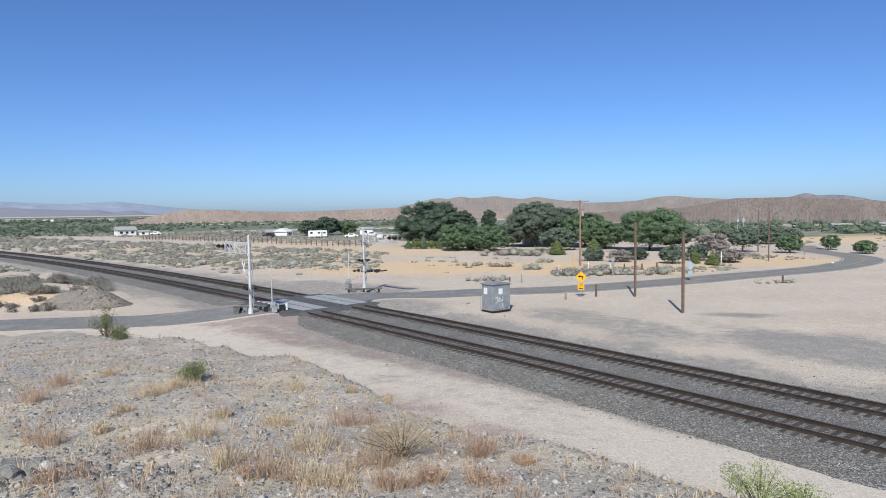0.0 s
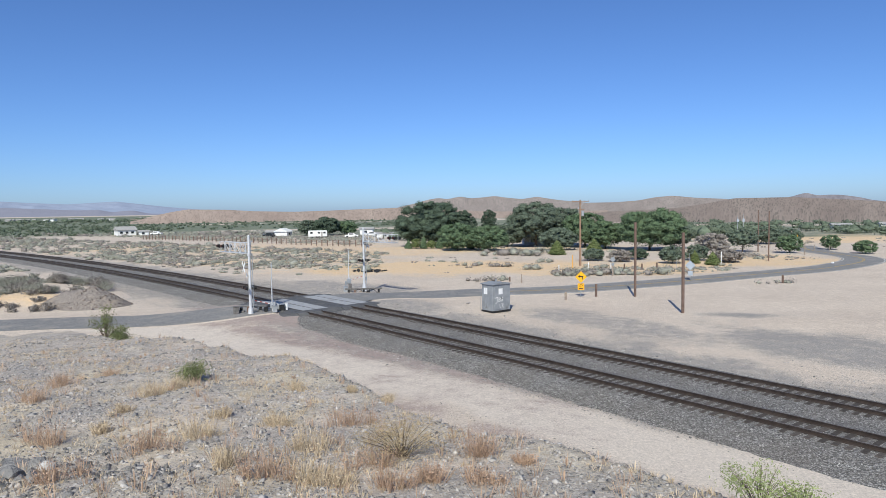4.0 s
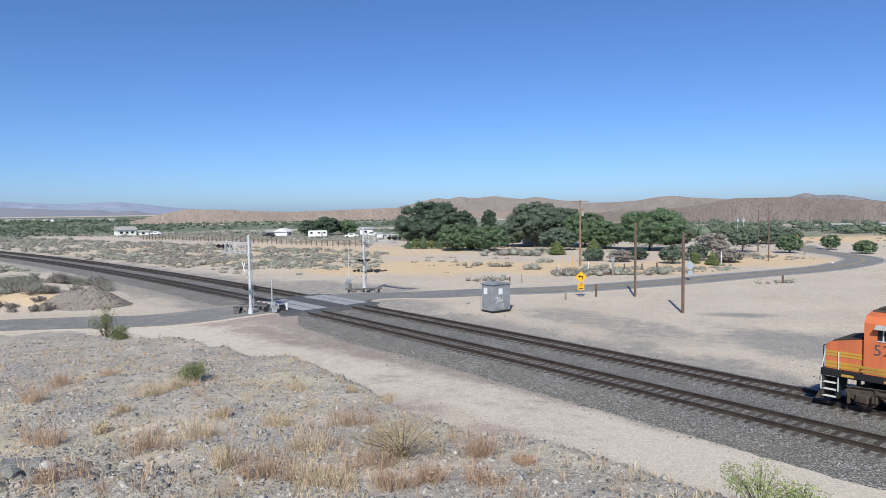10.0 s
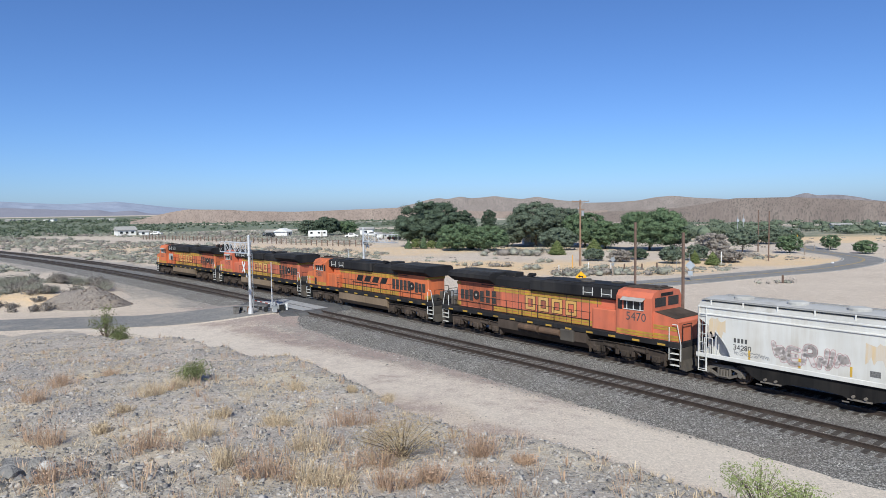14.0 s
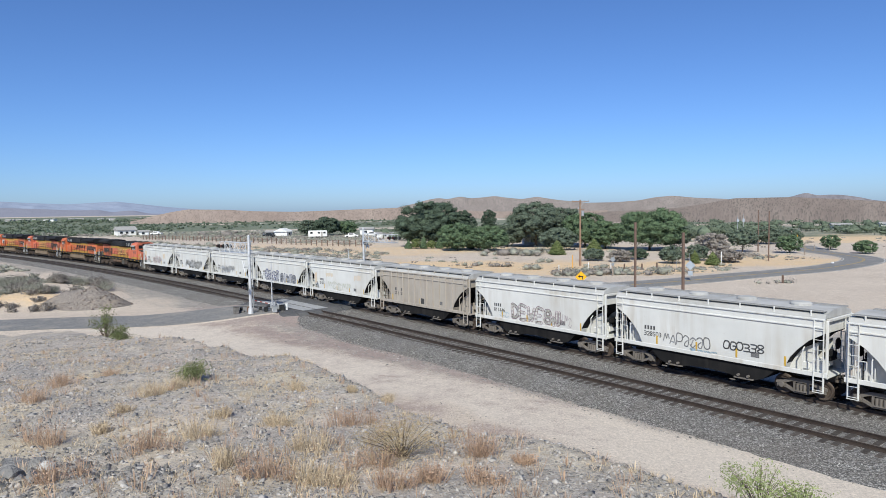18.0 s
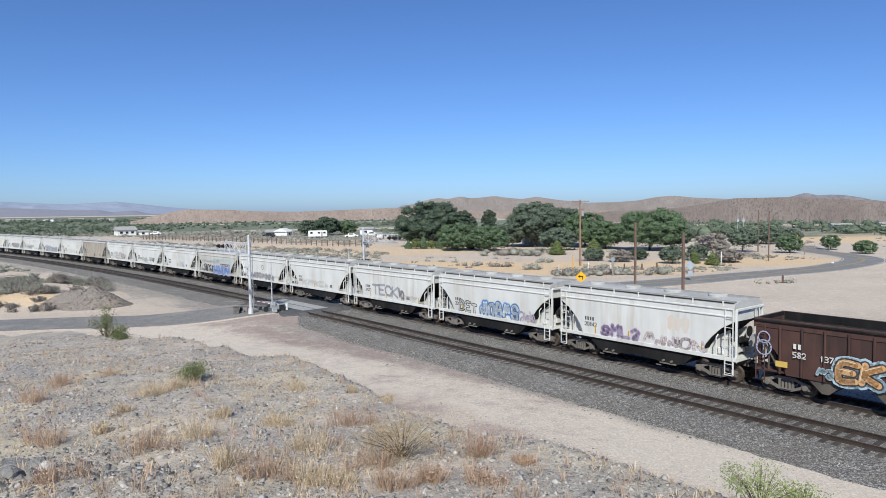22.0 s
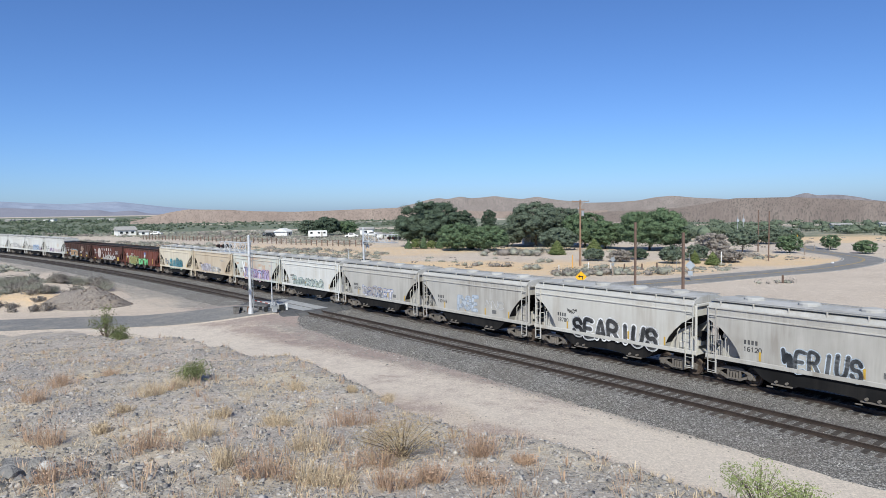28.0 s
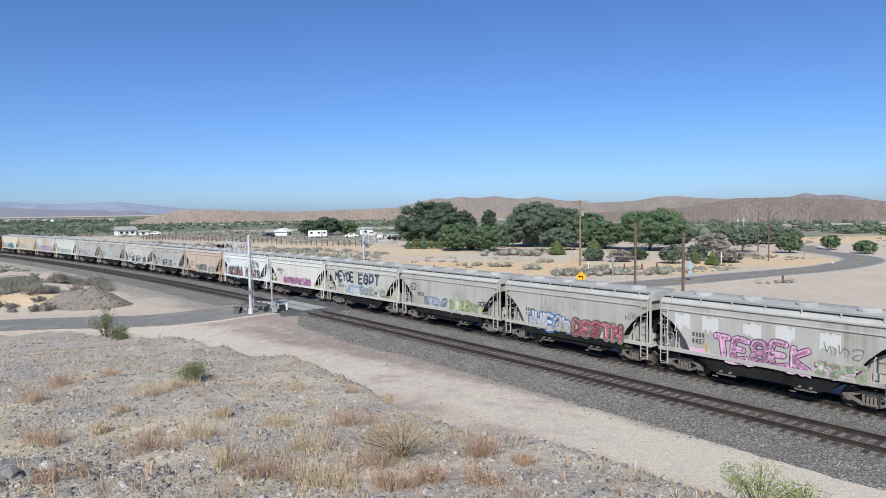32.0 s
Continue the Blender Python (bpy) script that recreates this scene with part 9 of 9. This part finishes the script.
def house(x, y, turn, wide, deep, wall, ridge, label, roof=None, name="house", windows=3):
    z = ground_at(x, y)
    g = thing(name, pose(x, y, z, 0, 0, turn), label, "house")
    part("wall", Mesher().box((0, 0, wall / 2), (wide, deep, wall), 0.02), M_HOUSE, g)
    out = [(-deep / 2 - 0.5, wall), (deep / 2 + 0.5, wall), (0, ridge)]
    part("roof", Mesher().prism(out, (-wide / 2 - 0.5, wide / 2 + 0.5), lambda u, v, d: (d, u, v + 0.02)), roof or M_ROOFGREY, g)
    for i in range(windows):
        w = part("window", Mesher().box((-wide / 2 + wide * (i + 0.6) / (windows + 0.3), -deep / 2 - 0.03, wall * 0.55), (1.3, 0.06, 1.1), 0.01), M_WHITE, g)
        part("pane", Mesher().box((-wide / 2 + wide * (i + 0.6) / (windows + 0.3), -deep / 2 - 0.07, wall * 0.55), (1.1, 0.03, 0.9), 0), M_GLASSDARK, w)
    return g


house(-140.2, 293, 40, 7.5, 6.5, 2.3, 3.9, "white farmhouse with a low grey gabled roof")
house(-131.5, 292, 20, 4, 3, 1.6, 2.2, "small white outbuilding beside the farmhouse", windows=1)
house(-61.5, 256, 78, 4.5, 5.2, 2.0, 3.3, "white gabled shed at the homestead", M_HOUSE, windows=1)
house(-66.5, 260, -8, 4.5, 4, 1.6, 2.3, "pale grey-roofed shed at the homestead", windows=2)
house(-30, 262, 0, 5, 4, 2.3, 3.1, "small pale shed near the homestead trees", windows=1)
house(-20, 232, 4, 6.0, 4, 1.5, 1.9, "low grey-roofed open shed by the fence", windows=1)
house(150, 250, -20, 6, 5, 1.6, 2.3, "long low white building behind the far field", windows=1)
house(178, 262, -25, 9, 5, 1.6, 2.4, "distant pale farm building", windows=2)
house(26, 178, 0, 9, 4, 2.2, 2.9, "low pale building between the trees", windows=2)


def trailer(x, y):
    g = thing("travel_trailer", pose(x, y, ground_at(x, y), 0, 0, 12), "white travel trailer parked by the homestead", "trailer")
    part("body", Mesher().box((0, 0, 1.55), (6.6, 2.3, 2.2), 0.18), M_HOUSE, g)
    for i in (-2.2, 0.4, 2.3):
        part("window", Mesher().box((i, -1.17, 1.9), (0.8, 0.04, 0.6), 0.01), M_GLASSDARK, g)
    part("door", Mesher().box((1.35, -1.17, 1.4), (0.65, 0.04, 1.7), 0.01), M_ROOFGREY, g)
    part("hitch", Mesher().rod((3.3, 0, 0.6), (4.4, 0, 0.5), 0.08), M_BLACK, g)
    for i in (-0.5, 0.5):
        part("wheel", Mesher().rod((i, -1.1, 0.36), (i, -0.85, 0.36), 0.36, n=14), M_BLACK, g)


trailer(-44.3, 235)


def parked_vehicle(x, y, turn, mat, label):
    g = thing("parked_vehicle", pose(x, y, ground_at(x, y), 0, 0, turn), label, "car", "parked vehicles")
    part("body", Mesher().prism([(-2.4, 0.35), (2.4, 0.35), (2.4, 0.9), (1.4, 1.0), (0.8, 1.6), (-1.0, 1.65), (-1.3, 1.0), (-2.4, 0.95)], (0.9, -0.9), side_plate), mat, g)
    part("window", Mesher().box((-0.1, -0.91, 1.3), (1.6, 0.03, 0.4), 0), M_GLASSDARK, g)
    for i in (-1.5, 1.5):
        part("wheel", Mesher().rod((i, -0.95, 0.36), (i, -0.7, 0.36), 0.36, n=14), M_BLACK, g)


parked_vehicle(-66, 252, 10, M_GLASSDARK, "dark car parked at the homestead")
parked_vehicle(-33, 240, 5, M_WHITE, "white pickup parked near the trailer")
parked_vehicle(-26, 244, 0, M_HOUSE, "pale van parked near the shed")
parked_vehicle(-126, 292, 0, M_WHITE, "white vehicle parked beside the farmhouse")


def spoil_heap():
    X, Y = np.meshgrid(np.linspace(-6.2, 4.6, 60), np.linspace(-3.4, 3.4, 44), indexing="ij")
    r = np.hypot(X / 4.0, Y / 2.8)
    Z = 2.3 * np.clip(1 - r, 0, 1) ** 0.9 + 1.5 * np.clip(1 - np.hypot((X + 3.6) / 3.0, (Y - 1.0) / 2.2), 0, 1)
    Z = Z * (1 + 0.10 * waves(X, Y, 1.2, 91)) + 0.05 * waves(X, Y, 0.5, 92) * np.clip(Z * 3, 0, 1) - 0.12
    k = X.shape[1]
    i, j = np.meshgrid(np.arange(X.shape[0] - 1), np.arange(k - 1), indexing="ij")
    f = np.stack([i * k + j, (i + 1) * k + j, (i + 1) * k + j + 1, i * k + j + 1], -1).reshape(-1, 4)
    solid("spoil_heap", bulk("spoil_heap", np.stack([X, Y, Z], -1).reshape(-1, 3), f, M_HEAP, True), None, "dark conical heap of spoil and gravel", "heap", m=pose(-37.0, 69.8, FLAT, 0, 0, 6))
    rng = np.random.RandomState(93)
    n = 900
    x, y = rng.uniform(-4.5, 4.8, n), rng.uniform(-3, 3, n)
    z = 2.3 * np.clip(1 - np.hypot(x / 4.0, y / 2.8), 0, 1) ** 0.9 - 0.08
    m = pose(-37.0, 69.8, FLAT, 0, 0, 6)
    p = np.array([m @ V(q) for q, zz in zip(np.stack([x, y, z], -1), z) if zz > 0.02])
    rocks("heap_stones", p, np.exp(rng.normal(-2.8, 0.4, len(p))), M_HEAPSTONE, "loose stones on the spoil heap", 94)


spoil_heap()
# dark tyre-like ring of brush and rubble beyond the far mast
rocks("rubble", np.stack([np.random.RandomState(3).normal(-11.4, 1.15, 60), np.random.RandomState(4).normal(105.0, 1.1, 60), np.full(60, FLAT + 0.15)], -1), np.random.RandomState(5).uniform(0.15, 0.4, 60), M_BLACK, "dark rubble scattered beyond the far mast", 95)
rocks("loose_boulders", np.array([[3.2, 60.9, FLAT + 0.05], [2.5, 68, FLAT + 0.1], [14, 37, FLAT + 0.1], [-13.5, 59, FLAT + 0.05], [-12.8, 58.2, FLAT + 0.05], [-14, 58.4, FLAT + 0.05]]), np.array([0.15, 0.2, 0.2, 0.25, 0.2, 0.2]), M_STONE, "single loose stones near the tracks", 96)


# ---------------------------------------------------------------- the train's run
def run(t):
    return 23.29 * (t - 13.0) - 0.0307 * (t - 13.0) ** 2


def rail_pose(s, half):
    """The pose of a vehicle whose bogies stand half a wheelbase before and behind s; its x points the way it runs."""
    a, b = track_point(s - half), track_point(s + half)
    return pose((a[0] + b[0]) / 2, (a[1] + b[1]) / 2, 0, 0, 0, math.degrees(math.atan2(b[1] - a[1], b[0] - a[0])))


TIMES = [0.5 * i for i in range(65)]


def motions():
    for ob, s, half, turn in TRAIN:
        walk(ob, [(t, rail_pose(s + run(t), half) @ pose(0, 0, 0, 0, 0, turn)) for t in TIMES])


make_tracks()
motions()
